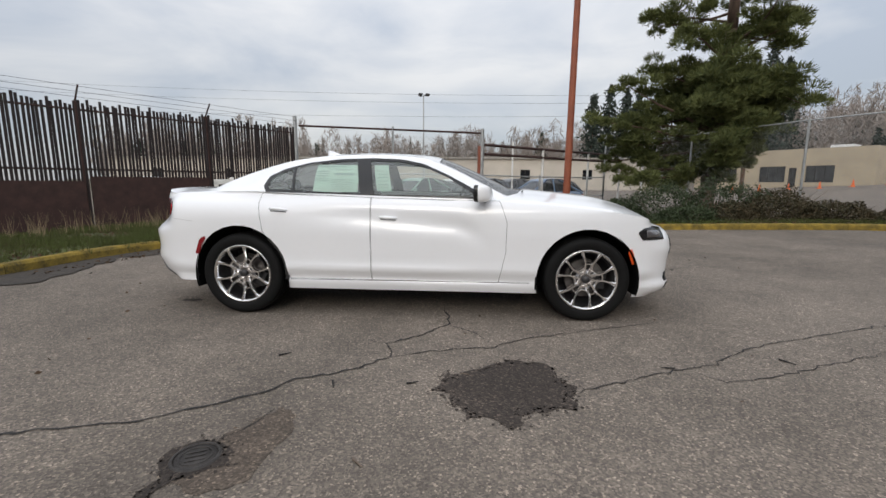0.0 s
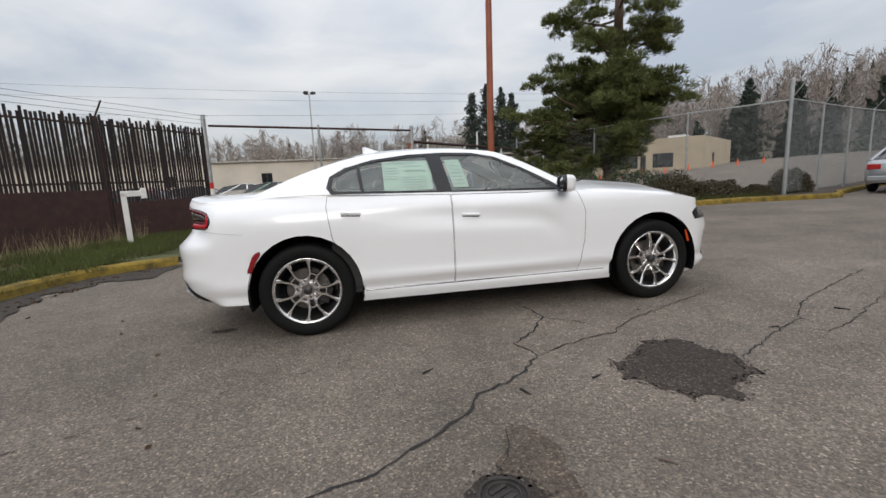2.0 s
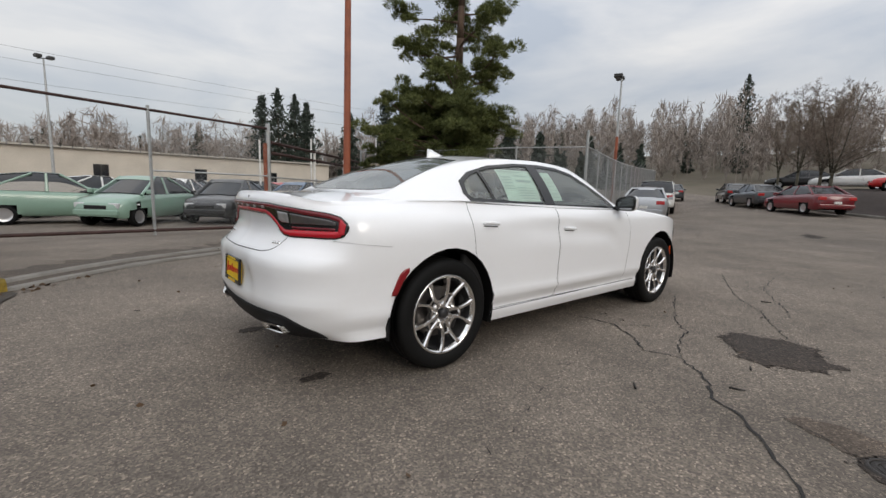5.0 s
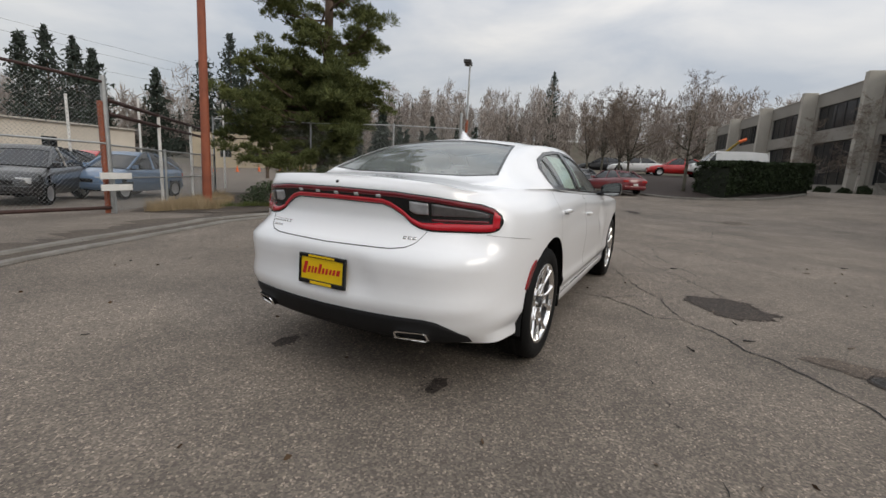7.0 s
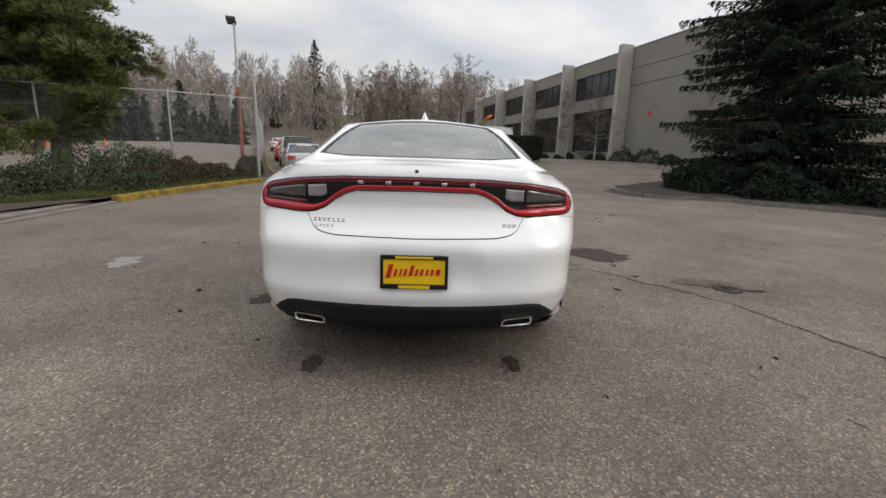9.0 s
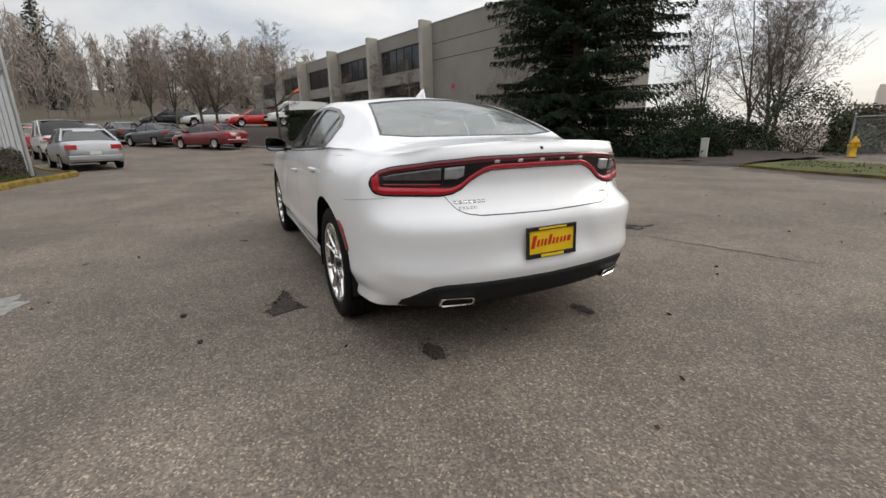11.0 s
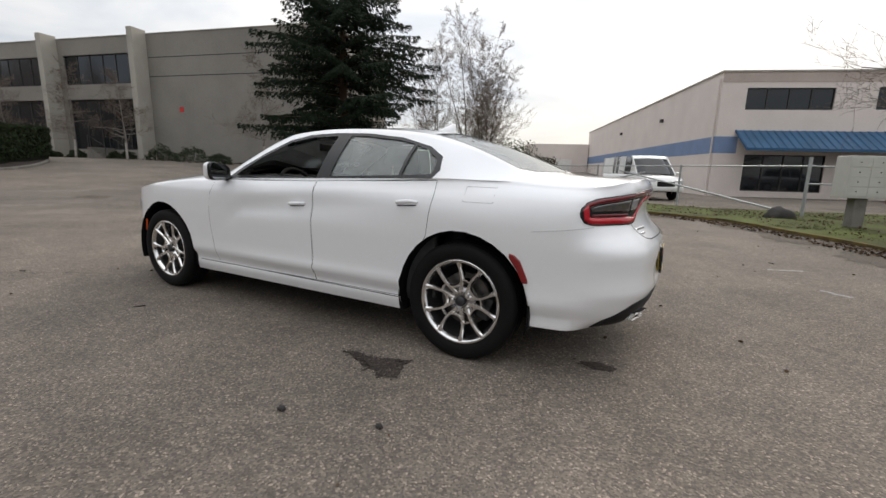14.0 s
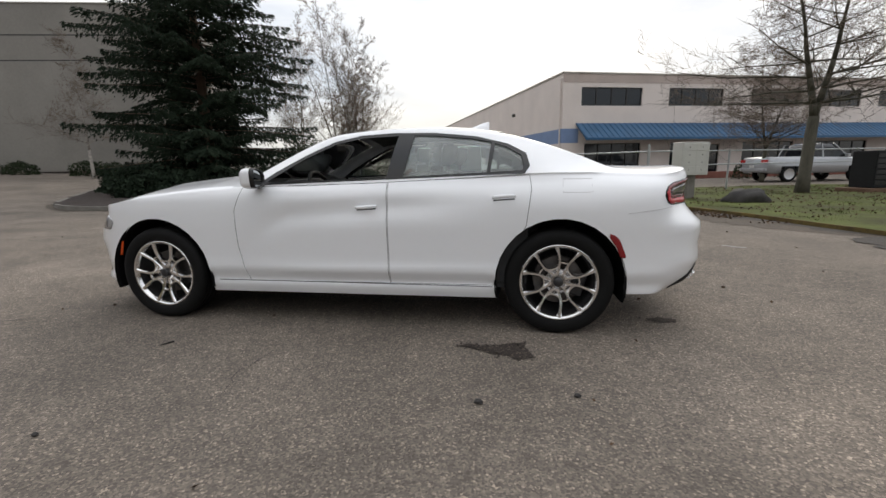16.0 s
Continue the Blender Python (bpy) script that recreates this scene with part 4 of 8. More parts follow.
stone("boulder", (-10.2, -7.4, 0.06), (0.22, 0.18, 0.14), M_DKSTONE, "small dark stone on the turf verge", 11)
ubox = thing("utility_box", pose(5.9, -14.4, 0.10, 0, 0, 20), "small pale grey utility box at the edge of the mulch bed", "box")
part("case", boxed(-0.11, 0.11, -0.10, 0.10, 0.06, 0.70, 0.012), M_MAIL, ubox)
part("lid", boxed(-0.125, 0.125, -0.115, 0.115, 0.70, 0.74, 0.012), M_MAIL, ubox)
part("plinth", boxed(-0.14, 0.14, -0.13, 0.13, 0, 0.06, 0.008), M_CONC, ubox, "concrete plinth")
crate = thing("utility_cabinet", pose(-12.9, -12.3, 0.05, 0, 0, 12), "black slatted utility cabinet on a low timber base", "cabinet")
part("case", boxed(-0.65, 0.65, -0.4, 0.4, 0.14, 1.3, 0.02), M_PLASTIC, crate, "black cabinet case")
part("base", boxed(-1.0, 1.0, -0.5, 0.5, 0.0, 0.13, 0.015), material("brown_timber", (0.14, 0.08, 0.05), 0.9, grain=3, fine=30, bump=0.3), crate, "brown timber base")
for k in range(6):
    part("slat", boxed(-0.62, 0.62, 0.4, 0.412, 0.24 + 0.17 * k, 0.36 + 0.17 * k), M_TRIMBLK, crate)
# old pipe rails along the south verge
rails = thing("pipe_fence", pose(0, 0, 0), "old galvanised pipe fence with a fallen rail", "fence")
line = [(3.9, -20.2), (0.6, -17.6), (-2.7, -15.1), (-5.9, -12.65), (-9.2, -14.2), (-12.8, -15.8), (-17, -17.6), (-22, -19.6)]
for i, (x, y) in enumerate(line):
    part("post", rod(bmesh.new(), (x, y, 0), (x, y, 1.75 if i == 3 else 1.55), 0.045 if i == 3 else 0.035, sides=10), M_GALV, rails)
for (xa, ya), (xb, yb) in zip(line, line[1:]):
    part("rail", rod(bmesh.new(), (xa, ya, 1.5), (xb, yb, 1.5), 0.024), M_GALV, rails)
    if xa < -4:
        part("rail", rod(bmesh.new(), (xa, ya, 1.0), (xb, yb, 1.0), 0.024), M_GALV, rails)
part("fallen_rail", rod(bmesh.new(), (-0.5, -16.0, 1.3), (-5.2, -12.2, 0.25), 0.03), M_GALV, rails, "fallen galvanised rail")
part("fallen_rail", rod(bmesh.new(), (1.5, -17.2, 0.5), (-1.5, -15.5, 1.25), 0.026), M_GALV, rails, "fallen galvanised rail")
v, f = chain_link(4.1, 0.05, 1.48, pitch=0.085)
a, b = Vector((3.9, -20.2, 0)), Vector((0.6, -17.6, 0))
u = (b - a).normalized()
tagged(raw("mesh_panel", [a + u * p + Vector((-u.y, u.x, 0)) * q + Vector((0, 0, r)) for p, q, r in v], f, M_WIRE, rails), kind="stuff")


# ---- plants ----
def cards(rng, centers, size, aspect, droop=0.0, flat=0.0, along=None):
    """Small leaf or needle sprays as bent four-cornered blades, one at each centre, turned at will or roughly along given directions."""
    n = len(centers)
    d = rng.normal(size=(n, 3))
    if along is not None:
        d = along + 0.34 * d
    d[:, 2] = d[:, 2] * (1 - flat) - droop
    d /= np.linalg.norm(d, axis=1)[:, None]
    e = rng.normal(size=(n, 3))
    e -= d * (e * d).sum(1)[:, None]
    e /= np.linalg.norm(e, axis=1)[:, None]
    s = size * rng.uniform(0.6, 1.4, n)[:, None]
    a, b = d * s, e * s * aspect
    v = np.stack([centers - a * 0.5, centers + b * 0.5 - a * 0.05, centers + a * 0.5, centers - b * 0.5 - a * 0.05], 1).reshape(-1, 3)
    f = np.arange(4 * n).reshape(-1, 4)
    return v, f


def quads(name, v, f, mat, parent=None, label=""):
    me = bpy.data.meshes.new(name)
    me.vertices.add(len(v))
    me.vertices.foreach_set("co", np.asarray(v, np.float32).ravel())
    me.loops.add(f.size)
    me.loops.foreach_set("vertex_index", f.ravel().astype(np.int32))
    me.polygons.add(len(f))
    me.polygons.foreach_set("loop_start", np.arange(0, f.size, f.shape[1], dtype=np.int32))
    me.polygons.foreach_set("loop_total", np.full(len(f), f.shape[1], np.int32))
    me.update(calc_edges=True)
    me.validate()
    return part_mesh(name, me, mat, parent, label)


def limbs(bm, pts, r0, r1, sides=7):
    for i, (a, b) in enumerate(zip(pts, pts[1:])):
        n = len(pts) - 1
        rod(bm, a, b, r0 + (r1 - r0) * i / n, r0 + (r1 - r0) * (i + 1) / n, sides)


def pine_tree(at, height, seed, label, long_side, short_side, toward, lean=(0, 0)):
    """A tall pine grown to one side: leaning trunk, irregular limbs and shelved needle clouds with gaps.
    toward: the unit direction of the long side; the reaches are given by height."""
    rng, rnd = np.random.default_rng(seed), random.Random(seed)
    home = thing("pine_tree", pose(*at), label, "tree")
    trunk = [Vector((lean[0] * t + 0.10 * math.sin(t * 5), lean[1] * t, height * t)) for t in np.linspace(0, 1, 12)]
    bm = bmesh.new()
    limbs(bm, trunk, 0.27, 0.05, 10)
    part("trunk", bm, M_BARK, home, "reddish-brown rough trunk", True)
    bm, pts, turn = bmesh.new(), [], []
    z = 1.5
    while z < height * 0.99:
        t = z / height
        base = trunk[min(11, int(t * 11))].lerp(trunk[min(11, int(t * 11) + 1)], t * 11 % 1)
        ang = rnd.uniform(0, math.tau)
        k_long = 0.5 + 0.5 * (math.cos(ang) * toward[0] + math.sin(ang) * toward[1])
        length = (interp(z, long_side) * k_long + interp(z, short_side) * (1 - k_long)) * rnd.uniform(0.6, 1.02)
        up = rnd.uniform(-0.30, 0.55) if z < 4.5 else rnd.uniform(-0.40, 0.30)
        p, line = base.copy(), [base.copy()]
        d = Vector((math.cos(ang), math.sin(ang), up))
        for k in range(5):
            p = p + d * length / 5
            d = (d + Vector((rnd.uniform(-0.2, 0.2), rnd.uniform(-0.2, 0.2), rnd.uniform(-0.08, 0.12)))).normalized()
            line.append(p.copy())
        limbs(bm, line, 0.055 * (1 - t) + 0.025, 0.012, 5)
        low = z < 4.7
        for k in range(1, 6):
            for _ in range((0, 1, 2, 3, 4, 4)[k] if low else (0, 0, 1, 1, 3, 4)[k]):
                c = line[k] + Vector((rnd.gauss(0, 0.30), rnd.gauss(0, 0.30), rnd.gauss(0.06, 0.20)))
                m = rnd.randint(230, 340)
                s = rnd.uniform(0.22, 0.50)
                ball = rng.normal(size=(m, 3))
                ball[:, 2] = np.abs(ball[:, 2]) - 0.35
                ball /= np.linalg.norm(ball, axis=1)[:, None]
                pts.append(np.array(c) + ball * rng.uniform(0.55, 1.0, m)[:, None] * (s, s, s * 0.72))
                turn.append(ball + (0, 0, 0.35))
        z += rnd.uniform(0.045, 0.095) if low else rnd.uniform(0.13, 0.24) if z < 6.2 else rnd.uniform(0.17, 0.36)
    tagged(part("limb_frame", bm, M_BARK, home, "bare inner limbs"), kind="stuff")
    v, f = cards(rng, np.concatenate(pts), 0.17, 0.16, along=np.concatenate(turn))
    quads("crown", v, f, M_PINE, home, "dark green needle clouds with gaps")
    return home


def spruce_tree(at, height, seed, label, reach, mat, name="spruce_tree", density=1.0, size=0.2, step=0.42):
    """A dense conical conifer with drooping, shelved boughs."""
    rng, rnd = np.random.default_rng(seed), random.Random(seed)
    home = thing(name, pose(*at), label, "tree")
    bm = bmesh.new()
    limbs(bm, [Vector((0, 0, height * t)) for t in np.linspace(0, 1, 6)], 0.28, 0.03, 9)
    part("trunk", bm, M_BARK, home, "dark straight trunk", True)
    bm, pts, turn = bmesh.new(), [], []
    z, first = 0.35, 0.0
    while z < height:
        count = rnd.randint(6, 8)
        first += rnd.uniform(0.3, 0.9)
        for j in range(count):
            ang = first + (j + rnd.uniform(-0.3, 0.3)) * math.tau / count
            length = interp(z, reach) * (rnd.uniform(0.50, 0.92) if rnd.random() < 0.68 else rnd.uniform(0.95, 1.14))
            d = Vector((math.cos(ang), math.sin(ang), 0))
            side = Vector((-d.y, d.x, 0))
            foot = z + rnd.uniform(-0.18, 0.18)
            sag = rnd.uniform(0.10, 0.22)
            n = max(3, int(length / 0.22))
            prev = Vector((0, 0, foot))
            for k in range(1, n + 1):
                t = k / n
                c = d * length * t + Vector((0, 0, foot + 0.30 * t - sag * t * t * length + 0.30 * t**4))
                rod(bm, prev, c, 0.028 * (1 - t) + 0.008, 0.028 * (1 - t) + 0.006, 4)
                prev = c
                if t < 0.12:
                    continue
                # hanging side sprays, longest midway out
                for e in (-1, 1):
                    w = (0.12 + 0.30 * length * (1 - t) ** 0.8 * min(1, t * 3)) * rnd.uniform(0.5, 1.2)
                    m = max(4, int(34 * density * (0.25 + w)))
                    u = rng.uniform(0, 1, m)
                    way = np.array(side) * e + np.array(d) * 0.75
                    hang = -0.55 * w * u * u - rng.exponential(0.07, m)
                    pts.append(np.array(c) + np.outer(u * w, way) + np.c_[rng.normal(size=(m, 2)) * 0.035, hang])
                    turn.append(way + np.c_[np.zeros((m, 2)), -0.25 - 0.9 * u])
        z += step * rnd.uniform(0.8, 1.25) * (1.0 if z > 3 else 0.8)
    tagged(part("bough_frame", bm, M_BARK, home, "dark boughs"), kind="stuff")
    v, f = cards(rng, np.concatenate(pts), size, 0.30, along=np.concatenate(turn))
    quads("crown", v, f, mat, home, "dense drooping needles")
    return home


def leader_tree(at, height, seed, label, mat, reach, r0, leaders=3, fork=0.22, group="", name="bare_tree", laterals=34, up=0.25, tw=7, twig_r=0.0045):
    """A leafless tree whose trunk forks into leaders, each set with many spreading side branches and fine twigs."""
    rnd = random.Random(seed)
    home = thing(name, pose(*at), label, "tree", group)
    bm, fine = bmesh.new(), ([], [])

    def twig(a, b, r):
        i = len(fine[0])
        d = (b - a).normalized()
        s = d.orthogonal().normalized() * r
        q = d.cross(s).normalized() * r
        fine[0].extend([a + s, a - s * 0.5 + q * 0.87, a - s * 0.5 - q * 0.87, b])
        fine[1].extend([(i, i + 1, i + 3), (i + 1, i + 2, i + 3), (i + 2, i, i + 3)])

    def side(p, d, length, r, level):
        n = 5 if level == 0 else 3
        for k in range(n):
            q = p + d * length / n
            if r > 0.009:
                rod(bm, p, q, r, r * 0.8, 5)
            else:
                twig(p, q + d * length / n * 0.4, max(r, twig_r))
            p, r = q, r * 0.8
            d = (d + Vector((rnd.uniform(-1, 1), rnd.uniform(-1, 1), rnd.uniform(-0.5, 0.75))) * 0.16).normalized()
            if level < 2:
                for _ in range(2 if level == 0 else rnd.randint(1, 3)):
                    e = Vector((rnd.uniform(-1, 1), rnd.uniform(-1, 1), rnd.uniform(-0.5, 0.8))).normalized()
                    side(p, (d * 0.55 + e * 0.7).normalized(), length * rnd.uniform(0.3, 0.5), r * 0.5, level + 1)
            elif level == 2 and tw > 4:
                e = Vector((rnd.uniform(-1, 1), rnd.uniform(-1, 1), rnd.uniform(-0.5, 0.8))).normalized()
                twig(p, p + (d + e).normalized() * length * 0.6, twig_r * 0.9)

    foot = Vector((0, 0, -0.1))
    crotch = Vector((rnd.uniform(-0.1, 0.1), rnd.uniform(-0.1, 0.1), height * fork))
    rod(bm, foot, foot.lerp(crotch, 0.3), r0 * 1.35, r0 * 1.05, 12)
    rod(bm, foot.lerp(crotch, 0.3), crotch, r0 * 1.05, r0 * 0.95, 12)
    for j in range(leaders):
        ang = j * math.tau / leaders + rnd.uniform(-0.4, 0.4)
        d = Vector((math.cos(ang) * 0.22, math.sin(ang) * 0.22, 1)).normalized() if leaders > 1 else Vector((0, 0, 1))
        p, r = crotch.copy(), r0 * (0.75 if leaders > 1 else 0.95)
        n, length = 16, height * (1 - fork) * rnd.uniform(0.85, 1.05)
        for k in range(n):
            q = p + d * length / n
            rod(bm, p, q, r, r * 0.87, 7)
            p, r = q, max(0.008, r * 0.87)
            d = (d + Vector((rnd.uniform(-1, 1), rnd.uniform(-1, 1), 0.3)) * 0.06).normalized()
            for _ in range(max(1, round(laterals / leaders / n))):
                a = rnd.uniform(0, math.tau)
                t = k / n
                side(p, Vector((math.cos(a), math.sin(a), up + rnd.uniform(-0.15, 0.35))).normalized(), reach * (1.05 - 0.75 * t) * rnd.uniform(0.55, 1.1), min(r * 0.5, 0.045), 0)
    bmesh.ops.remove_doubles(bm, verts=bm.verts[:], dist=2e-4)
    part("trunk", bm, mat, home, "bare trunk and limbs", True)
    tagged(raw("twig_cloud", fine[0], fine[1], M_TWIG, home), "fine bare twigs", kind="stuff")
    return home


def bush(at, size, seed, label, mat, count=2600, leaf=0.07, name="bush", lump=0.35, stalks=0):
    rng, rnd = np.random.default_rng(seed), random.Random(seed)
    home = thing(name, pose(*at), label, "bush")
    d = rng.normal(size=(count, 3))
    d /= np.linalg.norm(d, axis=1)[:, None]
    d[:, 2] = np.abs(d[:, 2])
    k = np.array([1 + lump * noise.noise(Vector(p) * 2.2 + Vector((seed, 0, 0))) for p in d])
    r = rng.uniform(0.55, 1.0, count) ** 0.5
    v, f = cards(rng, d * np.array(size) * (k * r)[:, None], leaf, 0.5)
    quads("foliage", v, f, mat, home)
    bm = bmesh.new()
    for _ in range(10 + stalks):
        a = rnd.uniform(0, math.tau)
        q = rnd.uniform(0.5, 0.95 if not stalks else 1.25)
        rod(bm, (0.1 * math.cos(a), 0.1 * math.sin(a), -0.05), (size[0] * 0.7 * q * math.cos(a), size[1] * 0.7 * q * math.sin(a), size[2] * q * rnd.uniform(0.6, 1)), 0.014, 0.004, 4)
    tagged(part("stem_tangle", bm, M_TWIG, home), kind="stuff")
    return home


pine_tree((8.65, 11.0, lay(8.65, 11.0) + 0.05), 13.5, 3, "tall spreading dark green pine with a leaning trunk",
          [(0, 3.2), (1.5, 3.9), (3.4, 3.7), (4.2, 2.4), (4.8, 1.2), (5.3, 2.4), (6.5, 2.7), (8, 2.5), (10, 2.2), (12, 1.5), (13.5, 0.4)],
          [(0, 0.4), (2.0, 0.6), (2.6, 1.5), (3.6, 2.2), (4.7, 2.3), (5.2, 1.8), (6, 2.3), (8, 2.2), (10, 1.8), (12, 1.2), (13.5, 0.3)], (-0.93, 0.37), (0.45, -0.2))
spruce_tree((12.5, -14.1, lay(12.5, -14.1) + 0.1), 13.0, 5, "large dense dark green spruce in a mulch bed", [(0, 3.7), (1.5, 4.4), (3.5, 4.5), (6.5, 4.5), (8.5, 3.6), (11, 1.9), (13, 0.1)], M_SPRUCE, density=1.35, size=0.16)

# undergrowth round the pine
for i, (x, y, s, m, lab) in enumerate([(6.2, 8.6, (1.4, 0.9, 1.15), M_BROOM, "upright green broom bush"), (7.7, 8.3, (1.3, 0.9, 1.2), M_BROOM, "upright green broom bush"), (5.0, 9.2, (1.0, 0.9, 0.75), M_BROOM, "upright green broom bush"),
                                      (8.9, 7.6, (1.2, 0.8, 0.75), M_BRAMBLE, "brown leafless winter bramble undergrowth"), (10.1, 7.3, (1.0, 0.7, 0.55), M_BRAMBLE, "brown leafless winter bramble undergrowth"), (7.6, 7.6, (1.0, 0.6, 0.55), M_BRAMBLE, "brown leafless winter bramble undergrowth"),
                                      (9.5, 8.7, (1.3, 1.0, 0.9), M_BRAMBLE, "brown leafless winter bramble undergrowth"), (11.2, 6.9, (0.7, 0.4, 0.35), M_BRAMBLE, "low brown bramble at the kerb"), (6.3, 7.4, (0.9, 0.5, 0.5), M_BROOM, "low green broom bush"), (12.8, 7.2, (0.7, 0.5, 0.8), M_BRAMBLE, "brown winter shrub at the fence")]):
    bush((x, y, lay(x, y) + 0.08), s, 20 + i, lab, m, 5200, 0.065, stalks=14)
# dark growth behind the slat fence
for i, (a, w, tall) in enumerate([(9.2, 1.3, 1.5), (11.0, 1.5, 2.2), (13.0, 1.6, 2.4), (15.0, 1.6, 2.3), (16.8, 1.5, 2.1)]):
    x, y = -5.05 - 0.545 * a - 0.838 * 1.9, 8.95 - 0.838 * a + 0.545 * 1.9
    bush((x, y, lay(x, y) - 0.02), (w, 1.3, tall), 170 + i, "dark brown leafless thicket behind the slat fence", M_BRAMBLE, 4200, 0.09, stalks=24)
# hedge on the bank
rng = np.random.default_rng(8)
hedge = thing("hedge", pose(0, 0, 0), "clipped dark green hedge on a mulch bank", "hedge")
ha, hb = np.array([25.5, -3.2]), np.array([32.6, -8.4])
m = 26000
t = rng.uniform(0, 1, m)
side = rng.uniform(-1, 1, m)
zz = rng.uniform(0, 1, m)
edge = rng.integers(0, 3, m)
side[edge == 0] = np.sign(side[edge == 0]) * rng.uniform(0.85, 1.0, (edge == 0).sum())
zz[edge == 1] = rng.uniform(0.9, 1.0, (edge == 1).sum())
hd = (hb - ha) / np.linalg.norm(hb - ha)
hn = np.array([-hd[1], hd[0]])
p2 = ha + np.outer(t, hb - ha) + np.outer(side * 1.1, hn)
zb = np.array([lay(a, b) for a, b in p2]) + 0.35
top = 1.75 + 0.1 * np.sin(t * 9) + 0.1 * np.where(t > 0.72, -1.5, 0)
v, f = cards(rng, np.c_[p2, zb + zz * top], 0.16, 0.55)
quads("foliage", v, f, M_HEDGE, hedge)
# added near-black core: shade between the leaves, put into its colour
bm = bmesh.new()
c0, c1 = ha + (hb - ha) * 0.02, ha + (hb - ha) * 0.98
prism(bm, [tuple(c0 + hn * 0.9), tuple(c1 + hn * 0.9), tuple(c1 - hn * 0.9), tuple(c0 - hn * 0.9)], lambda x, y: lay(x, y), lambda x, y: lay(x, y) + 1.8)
part("inner_mass", bm, material("hedge_inner_shade", (0.012, 0.016, 0.008), 0.95, grain=4, fine=20, bump=0.5), hedge)
# shrubs along the office wall
for i, (a, s) in enumerate([(1.0, 0.8), (2.3, 0.7), (6.5, 0.9), (8.8, 0.6), (-2.5, 1.4), (-5.5, 1.5), (-8, 1.0), (-12, 1.2), (-13.5, 1.1), (-15.5, 1.2), (12, 0.8), (16, 0.9)]):
    u, n = np.array([0.969, 0.2457]), np.array([-0.2457, 0.969])
    p = np.array([36.85, -17.0]) + u * a + n * 0.6
    bush((p[0], p[1], lay(*p) - 0.05), (s, s * 0.8, s * 0.85), 40 + i, "dark evergreen shrub at the office wall", M_HEDGE, 1500, 0.13)
for i, (x, y, h_, s) in enumerate([(22.8, -17.6, 8.2, 61), (33.6, -14.2, 6.5, 62), (39.5, -13.4, 7.0, 63), (46, -11.6, 6.0, 64)]):
    leader_tree((x, y, lay(x, y)), h_, s, "slim pale-barked bare birch beside the office wall", M_BIRCH, 2.0, 0.08, leaders=1, fork=0.2, group="birches by the office", up=0.2, twig_r=0.006, laterals=34)
for i, (x, y, h_, s) in enumerate([(26.2, -1.9, 6.2, 71), (28.3, 1.6, 6.0, 72), (31.5, 2.6, 6.6, 73), (35, 4.4, 7.2, 74), (39, 6.3, 7.4, 76)]):
    leader_tree((x, y, lay(x, y) + 0.3), h_, s, "bare multi-limbed street tree on the bank", M_BARKGR, 2.1, 0.09, leaders=3 if i else 1, fork=0.25, group="bare trees on the bank", up=0.6, twig_r=0.006, laterals=30)
# bare alders behind the spruce, and the mossy tree on the south verge
for i, (x, y, h_, s) in enumerate([(12.6, -29, 13.5, 81), (10.6, -28, 11.5, 82), (14.5, -27, 10, 84), (10.2, -26.5, 8.0, 85)]):
    leader_tree((x, y, 0.2), h_, s, "tall bare alder behind the spruce", M_BARKGR, 2.9, 0.11, leaders=3, fork=0.12, group="bare alders", up=0.9, laterals=48, twig_r=0.008)
leader_tree((-10.3, -11.65, 0.05), 9.5, 91, "mossy bare tree on the turf verge", M_BARKGR, 3.6, 0.16, leaders=2, fork=0.25, laterals=72, up=0.12, twig_r=0.006)
leader_tree((-13.6, -20.5, 0.05), 6.3, 92, "bare tree before the blue awning", M_BARKGR, 3.0, 0.10, leaders=2, fork=0.25, laterals=64, up=0.2, twig_r=0.007)
leader_tree((-24, -19, 0.05), 7.0, 93, "bare tree on the turf verge", M_BARKGR, 3.0, 0.12, leaders=2, fork=0.25, laterals=64, up=0.2, twig_r=0.007)
for i, (x, y, s, m) in enumerate([(6.2, -21.5, (2.6, 1.9, 2.9), M_BROOM), (9.0, -21.0, (2.2, 1.8, 1.6), M_HEDGE), (4.6, -23, (1.3, 1.2, 1.9), M_BRAMBLE), (12, -22, (3, 2, 2.4), M_HEDGE), (8.4, -16.2, (2.3, 1.8, 2.3), M_HEDGE), (7.0, -15.5, (1.3, 1.1, 1.3), M_HEDGE), (-0.6, -16.2, (0.6, 0.5, 0.95), M_BRAMBLE), (0.4, -15.9, (0.5, 0.4, 0.7), M_BRAMBLE)]):
    bush((x, y, 0.05), s, 120 + i, "unclipped dark bush at the fence", m, 9000 if s[0] > 1 else 1800, 0.10 if s[0] > 1 else 0.07, stalks=18)
for i, (x, y) in enumerate([(-14.5, -24.5), (-17.5, -25.5)]):
    bush((x, y, 0.05), (0.5, 0.5, 0.9), 140 + i, "small clipped shrub before the awning", M_HEDGE, 900, 0.09)
# fallen crown of low growth under the spruce
for i, (x, y, s) in enumerate([(9.6, -11.6, (1.6, 1.2, 0.9)), (12.2, -10.6, (1.8, 1.2, 1.0)), (7.5, -13.6, (1.5, 1.2, 0.9)), (14.8, -12.2, (1.5, 1.4, 1.0))]):
    bush((x, y, lay(x, y) + 0.1), s, 150 + i, "dark low spruce skirt on the mulch", M_SPRUCE, 3500, 0.16)


